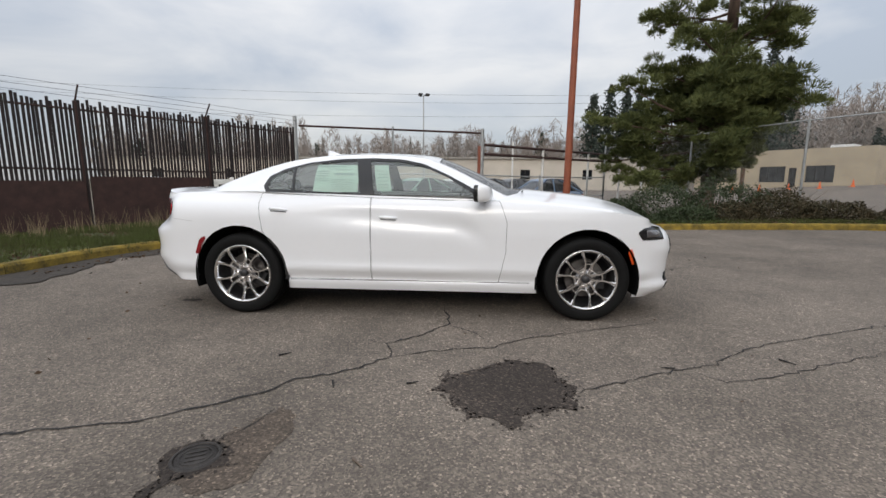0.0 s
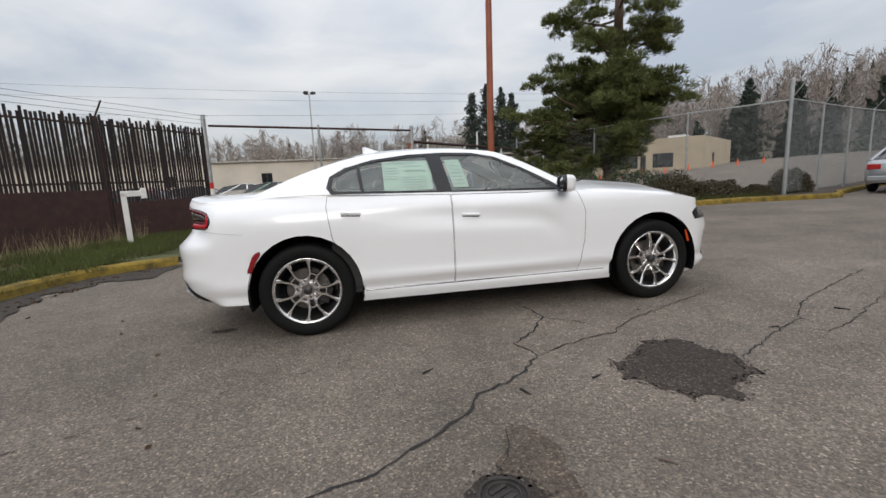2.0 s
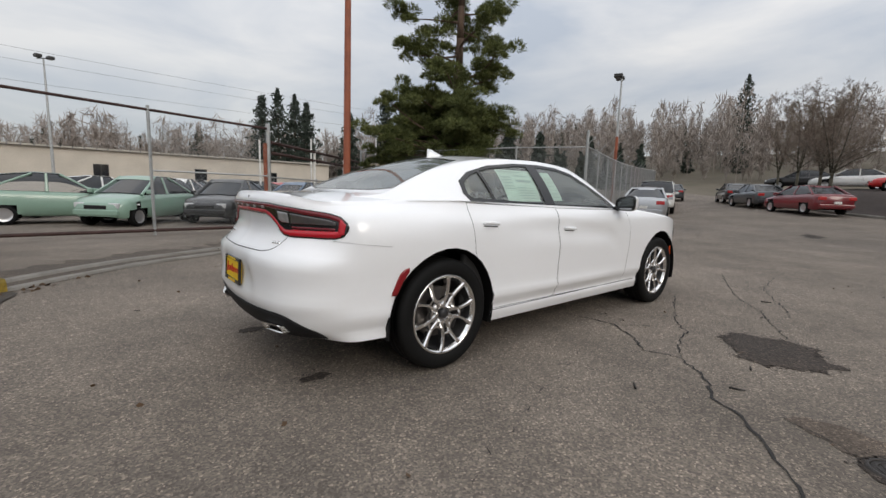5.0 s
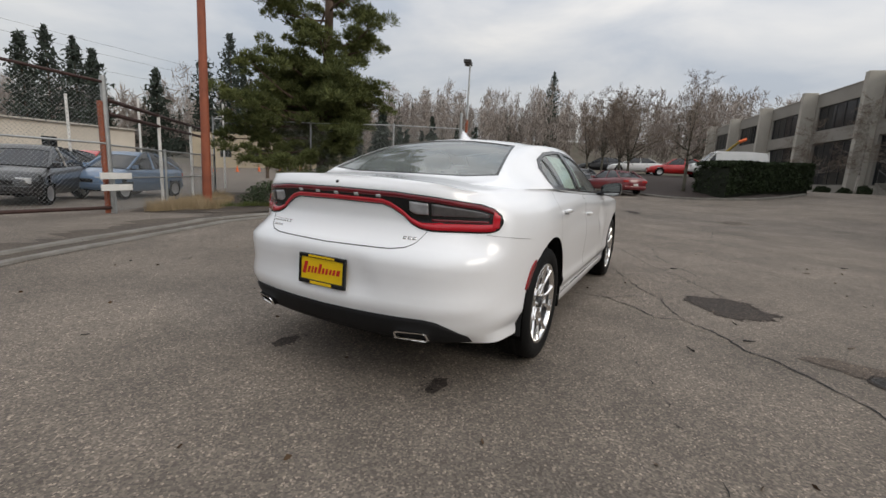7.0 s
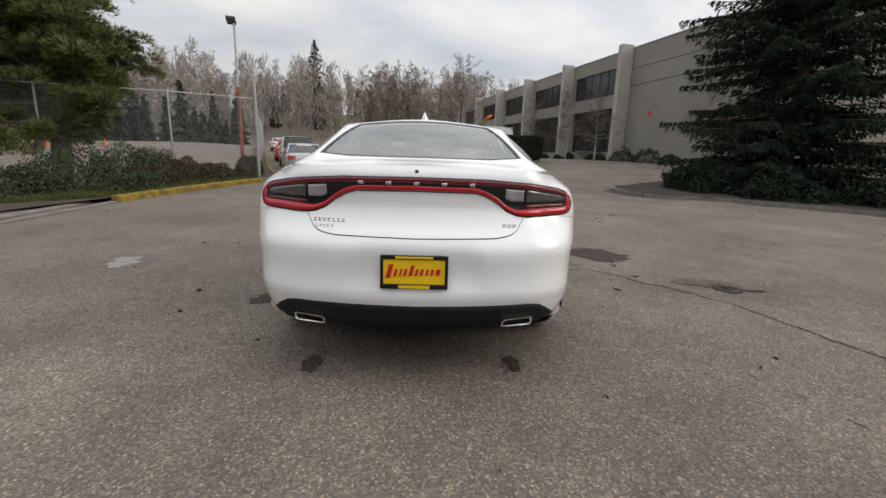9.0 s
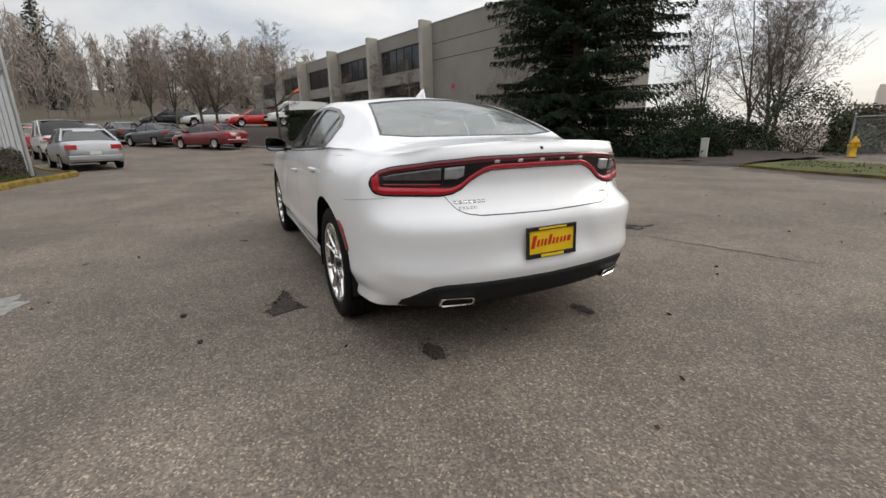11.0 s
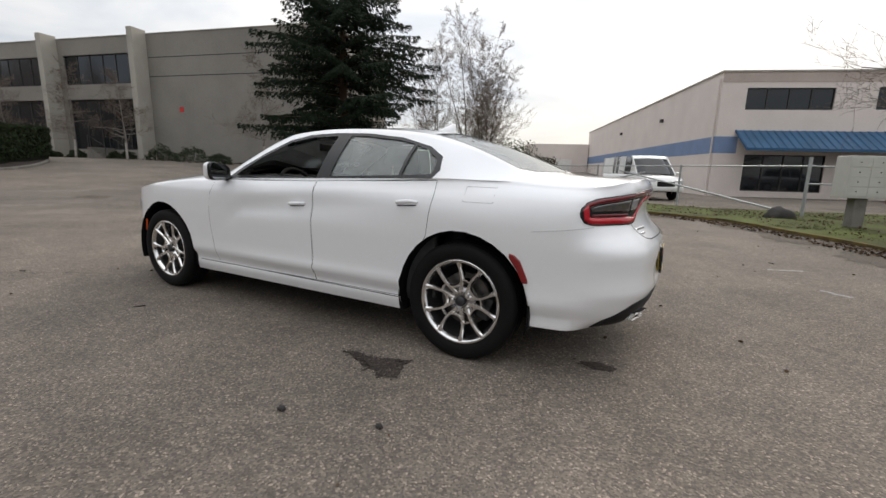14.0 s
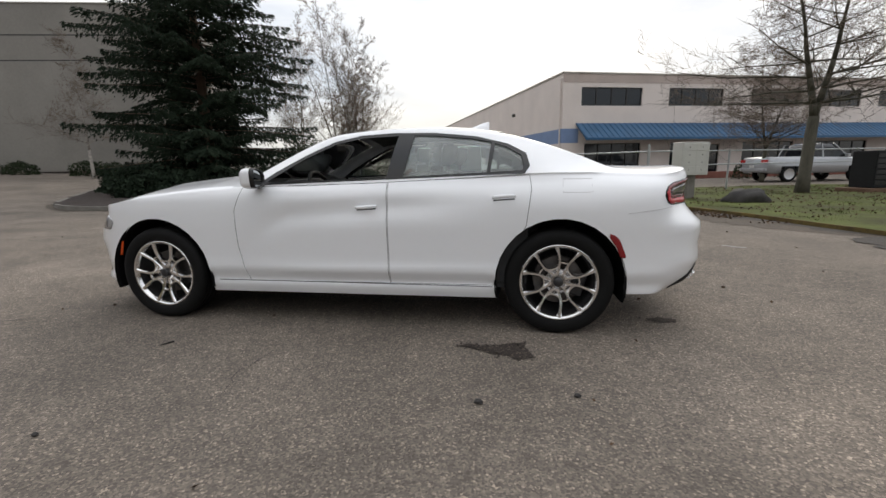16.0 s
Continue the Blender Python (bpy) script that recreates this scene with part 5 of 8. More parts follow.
# grass, dry stalks, leaves
def tufts(name, pts, height, mat, label, seed, blades=14, lean=0.4, width=0.006):
    rng = np.random.default_rng(seed)
    n = len(pts) * blades
    foot = np.repeat(np.array(pts), blades, axis=0) + np.c_[rng.normal(size=(n, 2)) * 0.05, np.zeros(n)]
    h_ = height * rng.uniform(0.4, 1.2, n)
    tip = foot + np.c_[rng.normal(size=(n, 2)) * lean * h_[:, None], h_]
    a = rng.uniform(0, math.tau, n)
    w = np.c_[np.cos(a), np.sin(a), np.zeros(n)] * width
    v = np.stack([foot - w, foot + w, tip], 1).reshape(-1, 3)
    return tagged(quads(name, v, np.arange(3 * n).reshape(-1, 3), mat), label, "grass", kind="stuff")


def scatter(poly, n, seed, lift, clump=0.5):
    rnd, out = random.Random(seed), []
    xs, ys = [p[0] for p in poly], [p[1] for p in poly]
    while len(out) < n:
        x, y = rnd.uniform(min(xs), max(xs)), rnd.uniform(min(ys), max(ys))
        inside = False
        for (xa, ya), (xb, yb) in zip(poly, poly[1:] + poly[:1]):
            if (ya > y) != (yb > y) and x < (xb - xa) * (y - ya) / (yb - ya) + xa:
                inside = not inside
        if inside and noise.noise((x * 0.8, y * 0.8, seed)) > -clump * rnd.random():
            out.append((x, y, lay(x, y) + lift))
    return out


WEST_BED = [(-4.7, 3.0), (-5.4, 1.2), (-5.7, 0.0), (-9.6, 0.5), (-9.0, 2.6), (-5.5, 8.6), (-4.6, 8.0), (-4.5, 4.5)]
tufts("grass", scatter(WEST_BED, 2600, 5, 0.10), 0.14, M_GRASS, "short rough grass below the slat fence", 1)
tufts("dry_stalks", scatter([(-7.6, 4.2), (-8.9, 2.2), (-8.2, 1.7), (-6.3, 4.6), (-5.7, 7.4), (-6.2, 7.2)], 60, 6, 0.1), 0.5, M_STRAW, "dry straw stalks at the fence", 2, 9, 0.25, 0.004)
SOUTH_BED = [(-6.6, -4.6), (-5.8, -7.0), (-4.2, -10.0), (-1.5, -11.8), (1.4, -12.4), (3.5, -13.4), (3.4, -16), (-5, -14.2), (-11, -15.6), (-17, -16.5), (-18, -12), (-12, -6.5)]
tufts("grass", scatter(SOUTH_BED, 2600, 7, 0.04, 0.05), 0.06, M_GRASS, "short mossy grass on the south verge", 3, 12, 0.5)
tufts("grass", scatter([(4.9, 7.0), (8.2, 6.5), (10.4, 6.2), (11.5, 6.4), (9, 7.6), (6, 8.4), (3, 9.5)], 1100, 8, 0.09), 0.13, M_GRASS, "rough grass along the yellow kerb", 4)
tufts("dry_stalks", scatter([(1.2, 9.4), (3.0, 10.8), (5.0, 12.6), (5.8, 13.2), (5.2, 11.6), (3, 9.2)], 420, 9, 0.03), 0.32, M_STRAW, "dry straw grass along the yard fence", 5, 12, 0.3, 0.005)
M_LEAF = material("dead_leaves", (0.12, 0.07, 0.035), 0.9, vary=0.4, grain=2, fine=8, bump=0, island=True, rand=0.6, second=(0.045, 0.028, 0.018))
for k, (poly, n, lift) in enumerate(((WEST_BED, 2200, 0.14), (SOUTH_BED, 2600, 0.10), ([(-5.6, -7.2), (-4.9, -8.2), (-3.7, -10.1), (-1.2, -11.6), (-1.2, -10.9), (-3.2, -9.4), (-4.6, -7.4), (-5.6, -4.6), (-6.2, -4.8)], 1500, 0.022), ([(-4.9, 2.2), (-5.15, 0.3), (-4.9, 0.2), (-4.5, 2.2), (-3.2, 3.7), (-3.4, 3.9)], 200, 0.008), ([(5, 7), (10, 6.1), (12, 6.2), (10, 8.2), (6, 10)], 1500, 0.14))):
    rng = np.random.default_rng(30 + k)
    v, f = cards(rng, np.array(scatter(poly, n, 40 + k, lift)), 0.055, 0.7, flat=0.85)
    tagged(quads("dead_leaves", v, f, M_LEAF), "scattered brown dead leaves", "leaves", kind="stuff")


# ---- far land: woods on the rise ----
def bearing(deg, r):
    return -3.0 + r * math.sin(radians(deg)), -1.0 + r * math.cos(radians(deg))


def rise(deg, r):
    return interp(deg, [(-40, 0.5), (22, 2), (34, 7), (45, 14), (65, 19), (95, 19), (110, 6), (130, 1)]) * smoothstep(75, 230, r) + 1.2


bm, rows = bmesh.new(), []
for deg in np.arange(-45, 136, 3.0):
    rows.append([bm.verts.new((*bearing(deg, r), rise(deg, r) - (2.2 if r < 75 else 0))) for r in (68, 80, 95, 115, 140, 170, 200, 240, 300, 420)])

for a, b in zip(rows, rows[1:]):
    for k in range(9):
        try:
            bm.faces.new((a[k], a[k + 1], b[k + 1], b[k]))
        except ValueError:
            pass
tagged(part("backdrop_hill", bm, M_HILL, smooth=True), "brown wooded rise below haze-paled far woods", "hill", kind="structure")
rng, rnd = np.random.default_rng(55), random.Random(55)
bare_v, bare_n, fir_pts = [], 0, []
trunks_v, trunks_f = [], []
for k in range(1150):
    deg = rnd.uniform(-42, 118)
    r = rnd.uniform(115, 240)
    x, y = bearing(deg, r)
    z = rise(deg, r)
    h_ = rnd.uniform(10, 21) * (1.0 if deg > 30 else 0.8)
    m = 160
    t = rng.uniform(0.15, 1, m)
    w = rnd.uniform(1.5, 3.2) * np.sqrt(np.clip(1 - ((t - 0.62) / 0.42) ** 2, 0.0, 1)) * rng.uniform(0.1, 1, m)
    a = rng.uniform(0, math.tau, m)
    bare_v.append(np.c_[x + w * np.cos(a), y + w * np.sin(a), z + t * h_])
    i = len(trunks_v)
    trunks_v += [(x - 0.11, y, z - 1), (x + 0.11, y, z - 1), (x + 0.03, y, z + h_ * 0.9), (x - 0.03, y, z + h_ * 0.9), (x, y - 0.11, z - 1), (x, y + 0.11, z - 1), (x, y + 0.03, z + h_ * 0.9), (x, y - 0.03, z + h_ * 0.9)]
    trunks_f += [(i, i + 1, i + 2, i + 3), (i + 4, i + 5, i + 6, i + 7)]
# twigs and trunks share the haze-paled wood colour
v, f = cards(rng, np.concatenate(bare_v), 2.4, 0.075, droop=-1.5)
tagged(quads("far_bare_wood", v, f, M_HAZEWOOD), "brown bare woods on the rise, paled by painted haze", "woods", kind="stuff")
tagged(raw("far_trunks", trunks_v, trunks_f, M_HAZEWOOD), "far tree trunks, paled by painted haze", "woods", kind="stuff")
firs = [(rnd.uniform(-42, 62), rnd.uniform(130, 230), rnd.uniform(9, 17)) for _ in range(110)] + [(rnd.uniform(44, 66), rnd.uniform(72, 100), rnd.uniform(5, 11)) for _ in range(34)] + [(rnd.uniform(62, 92), rnd.uniform(130, 200), rnd.uniform(6, 16)) for _ in range(22)]
for deg, r, h_ in firs:
    x, y = bearing(deg, r)
    z = rise(deg, r) - 1
    m = 420
    t = rng.beta(1.1, 1.7, m)
    w = (1 - t) * h_ * 0.26 * rng.uniform(0.3, 1.0, m) * (0.75 + 0.25 * np.sin(t * 40))
    a = rng.uniform(0, math.tau, m)
    fir_pts.append(np.c_[x + w * np.cos(a), y + w * np.sin(a), z + t * h_])
v, f = cards(rng, np.concatenate(fir_pts), 1.15, 0.4, droop=0.4)
tagged(quads("far_fir_wood", v, f, M_FARFIR), "far dark green firs", "woods", kind="stuff")
# tall firs that stand out over the yard
for k, (deg, r, h_) in enumerate([(17.4, 100, 20), (19.2, 104, 22.5), (21.2, 101, 21), (22.6, 98, 19), (27.9, 110, 19), (32.5, 104, 23), (35.2, 100, 26), (36.4, 108, 24), (74.7, 150, 27), (10.5, 140, 16), (49, 84, 14), (53, 88, 13)]):
    x, y = bearing(deg, r)
    m = 2400
    t = rng.beta(1.0, 1.35, m)
    w = (1.02 - t) ** 0.75 * h_ * 0.27 * rng.uniform(0.2, 1.0, m) * (0.55 + 0.45 * np.sin(t * 21 + k) ** 2) * (1 + 0.35 * np.sin(3 * rng.uniform(0, math.tau, m)))
    a = rng.uniform(0, math.tau, m)
    home = thing("fir_tree", pose(x, y, rise(deg, r) - 1), "tall dark far fir over the yard roofs", "tree", "tall far firs")
    v, f = cards(rng, np.c_[w * np.cos(a), w * np.sin(a), 1 + t * (h_ - 1)], 0.95, 0.32, droop=0.35)
    quads("crown", v, f, M_FARFIR, home)
    part("trunk", rod(bmesh.new(), (0, 0, 0), (0, 0, h_), 0.3, 0.03, sides=6), M_BARK, home)


# ---- parked vehicles ----
M_TAIL = material("parked_tail_lamp", (0.45, 0.02, 0.02), 0.2, vary=0.1, grain=9, fine=30, bump=0, coat=0.5)
M_HEAD = material("parked_head_lamp", (0.55, 0.56, 0.57), 0.15, vary=0.2, grain=9, fine=30, bump=0, coat=0.5)


def paint(name, c, metal=0.0):
    return material(name, c, 0.32, metal=metal, vary=0.06, grain=1.5, fine=30, bump=0, coat=0.8)


def parked(name, m, label, mat, L, W, H, top, roof, wheels=(0.2, 0.8), wr=0.31, bottom=0.24, rim=M_WHITEGR, category="car", group="", plate=True, bed=None, dark_rear=True, windows=None):
    """A parked vehicle, nose to +x, centred on its wheelbase. top: (share of length, height) of the body's upper edge, rear to nose;
    roof: (share, height, half-width share) of the glasshouse, rear to front."""
    home = thing(name, m, label, category, group)
    xs = np.linspace(0, 1, 41)
    bm, rows = bmesh.new(), []
    for t in xs:
        x = (t - 0.5) * L
        zt = interp(t, top)
        w = W / 2 * (1 - 0.24 * max(0, 1 - t / 0.07) ** 2 - 0.30 * max(0, 1 - (1 - t) / 0.10) ** 2)
        nose = 0.07 * max(0, 1 - t / 0.05) + 0.07 * max(0, 1 - (1 - t) / 0.05)
        zb = bottom + nose
        sec = [(0.86, zb), (0.975, zb + 0.06), (1.0, zb + (zt - zb) * 0.45), (0.985, zb + (zt - zb) * 0.78), (0.93, zt - 0.02), (0.85, zt + 0.012), (0.4, zt + 0.035), (0, zt + 0.042)]
        rows.append([bm.verts.new((x, w * s, z)) for s, z in sec] + [bm.verts.new((x, -w * s, z)) for s, z in sec[-2::-1]])
    grid_faces_simple(bm, rows)
    bm.faces.new(rows[0]), bm.faces.new(rows[-1][::-1])
    bmesh.ops.recalc_face_normals(bm, faces=bm.faces[:])
    # wheel openings
    for wx in wheels:
        cx = (wx - 0.5) * L
        kill = [f for f in bm.faces if abs(f.calc_center_median().y) > W * 0.42 and math.hypot(f.calc_center_median().x - cx, f.calc_center_median().z - wr) < wr * 1.22]
        bmesh.ops.delete(bm, geom=kill, context="FACES")
    part("body", bm, mat, home, "", True)
    # glasshouse: dark glass with painted pillars and roof
    bm, rows = bmesh.new(), []
    ts = np.linspace(roof[0][0], roof[-1][0], 25)
    for t in ts:
        x = (t - 0.5) * L
        zt, zr = interp(t, top) + 0.005, interp(t, [(a, b) for a, b, _ in roof])
        wr_ = interp(t, [(a, c) for a, _, c in roof]) * W / 2
        k = min(1.0, max(0.0, (zr - zt) / (H - zt + 1e-6)))
        wb = W / 2 * 0.90
        wt = wb + (wr_ - wb) * k
        sec = [(wb, zt), ((wb * 0.5 + wt * 0.5) * 1.015, (zt + zr) / 2), (wt, zr), (wt * 0.5, zr + 0.02), (0, zr + 0.028)]
        rows.append([bm.verts.new((x, y, z)) for y, z in sec] + [bm.verts.new((x, -y, z)) for y, z in sec[-2::-1]])
    grid_faces_simple(bm, rows)
    bmesh.ops.recalc_face_normals(bm, faces=bm.faces[:])
    roof_faces = [f for f in bm.faces if f.calc_center_median().z > H - 0.10 and abs(f.normal.z) > 0.6]
    cut_bm, seen = bmesh.new(), {}
    for f in roof_faces:
        vs = []
        for v in f.verts:
            if v not in seen:
                seen[v] = cut_bm.verts.new(v.co + Vector((0, 0, 0.012)))
            vs.append(seen[v])
        cut_bm.faces.new(vs)
    if windows:
        # painted side panels between the windows
        edges = [0.0] + [v for w in windows for v in w] + [1.0]
        for side in (-1, 1):
            for lo, hi in zip(edges[::2], edges[1::2]):
                panel, seen = bmesh.new(), {}
                for f in bm.faces:
                    c = f.calc_center_median()
                    if f.normal.y * side > 0.6 and lo <= c.x / L + 0.5 <= hi:
                        vs = []
                        for v in f.verts:
                            if v not in seen:
                                seen[v] = panel.verts.new(v.co + Vector((0, side * 0.012, 0)))
                            vs.append(seen[v])
                        panel.faces.new(vs)
                if panel.faces:
                    part("side_panel", panel, mat, home, "", True)
    part("glasshouse", bm, M_DKGLASS, home, "dark windows", True)
    part("roof", cut_bm, mat, home, "", True)
    full = [r for r in roof if r[1] > H - 0.08]
    for t in (roof[0][0] + 0.0, (full[0][0] + full[-1][0]) / 2, roof[-1][0]):
        for s in (-1, 1):
            lean = 0.0 if t not in (roof[0][0], roof[-1][0]) else (full[0][0] - t if t == roof[0][0] else full[-1][0] - t)
            zt = interp(t, top)
            a = Vector(((t - 0.5) * L, s * W / 2 * 0.905, zt))
            b = Vector(((t + lean - 0.5) * L, s * full[0][2] * W / 2 * 1.01, H - 0.02))
            part("pillar", rod(bmesh.new(), a, b, 0.045, 0.035, 6), mat, home)
    for wx in wheels:
        for s in (-1, 1):
            wheel = new("wheel")
            wheel.parent = home
            wheel.matrix_basis = pose((wx - 0.5) * L, s * (W / 2 - 0.10), wr, 0, 0, 180 if s > 0 else 0)
            part("tyre", lathe(bmesh.new(), [(wr * 0.66, -0.09), (wr * 0.92, -0.10), (wr, -0.07), (wr, 0.07), (wr * 0.9, 0.1), (wr * 0.5, 0.1)], 24), M_TYRE, wheel, "", True)
            part("rim", lathe(bmesh.new(), [(0.0, -0.075), (wr * 0.2, -0.08), (wr * 0.5, -0.07), (wr * 0.62, -0.085), (wr * 0.67, -0.092)], 20), rim, wheel, "", True)
        part("arch_inner", boxed((wx - 0.5) * L - wr * 1.2, (wx - 0.5) * L + wr * 1.2, -W / 2 * 0.82, W / 2 * 0.82, bottom, wr * 2.1), M_UNDER, home)
    zr, zf = interp(0.03, top), interp(0.95, top)
    for s in (-1, 1):
        part("tail_lamp", boxed(-L / 2 - 0.006, -L / 2 + 0.10, min(s * W * 0.26, s * W * 0.44), max(s * W * 0.26, s * W * 0.44), zr - 0.26, zr - 0.10, 0.015), M_TAIL, home, "red tail lamp")
        part("head_lamp", boxed(L / 2 - 0.22, L / 2 - 0.03, min(s * W * 0.22, s * W * 0.40), max(s * W * 0.22, s * W * 0.40), zf - 0.20, zf - 0.05, 0.02), M_HEAD, home, "clear head lamp")
        part("mirror", boxed((roof[-1][0] - 0.5) * L - 0.25, (roof[-1][0] - 0.5) * L - 0.12, min(s * W * 0.48, s * W * 0.58), max(s * W * 0.48, s * W * 0.58), interp(0.6, top) + 0.02, interp(0.6, top) + 0.15, 0.02), mat, home)
    part("rear_bumper", boxed(-L / 2 - 0.04, -L / 2 + 0.12, -W * 0.42, W * 0.42, bottom + 0.12, bottom + 0.28, 0.03), mat if dark_rear else M_WHITEGR, home)
    part("front_bumper", boxed(L / 2 - 0.14, L / 2 + 0.03, -W * 0.40, W * 0.40, bottom + 0.10, bottom + 0.26, 0.03), mat, home)
    part("grille", boxed(L / 2 - 0.06, L / 2 + 0.012, -W * 0.2, W * 0.2, bottom + 0.28, zf - 0.12, 0.01), M_PLASTIC, home)
    if plate:
        part("plate", boxed(-L / 2 - 0.052, -L / 2 - 0.035, -0.16, 0.16, bottom + 0.30, bottom + 0.42, 0.004), M_WHITEP, home, "small plain plate")
    return home


def grid_faces_simple(bm, rows):
    for a, b in zip(rows, rows[1:]):
        for k in range(len(a) - 1):
            bm.faces.new((a[k], a[k + 1], b[k + 1], b[k]))


SALOON = dict(L=4.6, W=1.80, H=1.45, top=[(0, 0.86), (0.03, 0.98), (0.17, 1.0), (0.5, 0.94), (0.75, 0.90), (0.93, 0.76), (1, 0.60)], roof=[(0.10, 1.01, 0.8), (0.27, 1.39, 0.66), (0.42, 1.45, 0.66), (0.55, 1.42, 0.66), (0.73, 0.95, 0.8)])
MINI = dict(L=3.55, W=1.63, H=1.50, top=[(0, 0.80), (0.03, 0.94), (0.12, 0.98), (0.5, 0.95), (0.78, 0.92), (0.93, 0.80), (1, 0.62)], roof=[(0.02, 0.99, 0.8), (0.13, 1.40, 0.66), (0.35, 1.50, 0.68), (0.52, 1.48, 0.68), (0.76, 0.96, 0.82)], wheels=(0.17, 0.82), wr=0.29)
SUV = dict(L=4.9, W=1.88, H=1.80, top=[(0, 1.02), (0.02, 1.12), (0.5, 1.10), (0.76, 1.08), (0.95, 0.98), (1, 0.72)], roof=[(0.02, 1.14, 0.85), (0.07, 1.72, 0.76), (0.3, 1.80, 0.76), (0.55, 1.78, 0.76), (0.72, 1.12, 0.86)], wr=0.37, bottom=0.36)
VAN = dict(L=5.4, W=2.0, H=2.05, top=[(0, 1.10), (0.02, 1.18), (0.5, 1.18), (0.8, 1.14), (0.93, 1.05), (1, 0.80)], roof=[(0.015, 1.2, 0.88), (0.03, 1.98, 0.82), (0.3, 2.05, 0.82), (0.66, 2.02, 0.82), (0.82, 1.18, 0.88)], wr=0.36, bottom=0.36)
PICKUP = dict(L=5.8, W=2.0, H=1.88, top=[(0, 1.12), (0.02, 1.22), (0.38, 1.22), (0.72, 1.18), (0.95, 1.08), (1, 0.76)], roof=[(0.36, 1.24, 0.86), (0.39, 1.80, 0.74), (0.5, 1.88, 0.74), (0.6, 1.85, 0.74), (0.72, 1.2, 0.86)], wr=0.40, bottom=0.42)

C_SILVER, C_WHITE, C_RED = paint("silver_paint", (0.42, 0.43, 0.45), 0.5), paint("parked_white_paint", (0.72, 0.72, 0.70)), paint("bright_red_paint", (0.55, 0.02, 0.02))
C_DKRED, C_BLACK, C_MINT = paint("dark_red_paint", (0.16, 0.012, 0.018)), paint("black_paint", (0.005, 0.005, 0.006)), paint("mint_green_paint", (0.22, 0.34, 0.27))
C_BLUE, C_DARK = paint("steel_blue_paint", (0.12, 0.20, 0.32), 0.3), paint("dark_grey_paint", (0.05, 0.055, 0.06), 0.3)
ROAD = 21.5


def stand(x, y, rz, dz=0.0):
    return pose(x, y, lay(x, y) + dz, 0, 0, rz)


ux, uy = math.cos(radians(ROAD)), math.sin(radians(ROAD))
parked("saloon_car", stand(14.8 + 2.35 * ux, 5.5 + 2.35 * uy, ROAD), "silver saloon parked along the fence", C_SILVER, group="cars along the road", **SALOON)
parked("sport_utility_car", stand(20.6 + 2.45 * ux, 7.6 + 2.45 * uy, ROAD), "white sport utility parked along the fence", C_WHITE, group="cars along the road", **SUV)
parked("saloon_car", stand(26.8 + 2.35 * ux, 10.2 + 2.35 * uy, ROAD), "bright red saloon parked along the fence", C_RED, group="cars along the road", **SALOON)
parked("saloon_car", stand(37.5, 13.6, ROAD), "dark grey saloon parked along the road", C_DARK, group="cars along the road", **SALOON)
parked("saloon_car", stand(46, 17.6, ROAD), "white saloon parked along the road", C_WHITE, group="cars along the road", **SALOON)
parked("saloon_car", stand(25.9, 2.2, ROAD + 20), "dark red saloon parked below the bank", C_DKRED, group="cars below the bank", **SALOON)
parked("saloon_car", stand(30.0, 5.4, ROAD + 14), "dark grey saloon parked below the bank", C_DARK, group="cars below the bank", **SALOON)
parked("saloon_car", stand(34.6, 8.0, ROAD + 5), "black saloon parked below the bank", C_BLACK, group="cars below the bank", **SALOON)
parked("saloon_car", stand(58, 14.5, 200), "pale silver saloon parked far up the road", C_SILVER, group="cars below the bank", **SALOON)
parked("coupe_car", stand(36.9, -1.3, 100, 0.86), "bright red coupe in the upper car park", C_RED, group="cars in the upper car park", **SALOON)
parked("saloon_car", stand(39.4, 2.2, 100, 0.86), "white saloon in the upper car park", C_WHITE, group="cars in the upper car park", **SALOON)
parked("saloon_car", stand(40.6, 5.2, 100, 0.86), "black saloon in the upper car park", C_BLACK, group="cars in the upper car park", **SALOON)
parked("delivery_van", stand(36.4, -4.6, 105, 0.84), "white delivery van behind the hedge", C_WHITE, category="van", windows=((0.70, 0.80),), **VAN)
parked("passenger_van", stand(-0.9, -21.0, 119), "white passenger van with a chrome grille beside the unit", C_WHITE, category="van", dark_rear=False, windows=((0.30, 0.42), (0.56, 0.70)), **VAN)
parked("pickup_truck", stand(-16.2, -21.6, 192), "silver pickup truck before the blue awning", C_SILVER, category="truck", **PICKUP)
parked("sport_utility_car", stand(-23.5, -23.5, 195), "grey sport utility before the blue awning", C_DARK, category="car", **SUV)
for x, y, rz, m, lab in ((-3.9, 14.9, 0, C_MINT, "mint green"), (-0.4, 18.2, -125, C_WHITE, "white"), (0.75, 14.0, 232, C_BLACK, "black"), (3.6, 14.9, 205, C_BLUE, "steel blue"), (-1.9, 14.0, 228, C_MINT, "mint green"), (2.4, 17.8, 205, C_DARK, "dark grey"), (-5.8, 17.8, 5, C_WHITE, "white"), (-9.3, 15.4, 0, C_DKRED, "dark red"), (-8.4, 19.2, 0, C_DARK, "dark grey"), (-2.6, 19.6, 10, C_WHITE, "white"), (0.9, 20.4, 10, C_SILVER, "silver"), (4.4, 19.6, 205, C_RED, "bright red"), (-13.4, 13.6, 0, C_WHITE, "white")):
    parked("hatchback_car", stand(x, y, rz), f"small {lab} rounded hatchback in the fenced yard", m, group="cars in the fenced yard", **MINI)
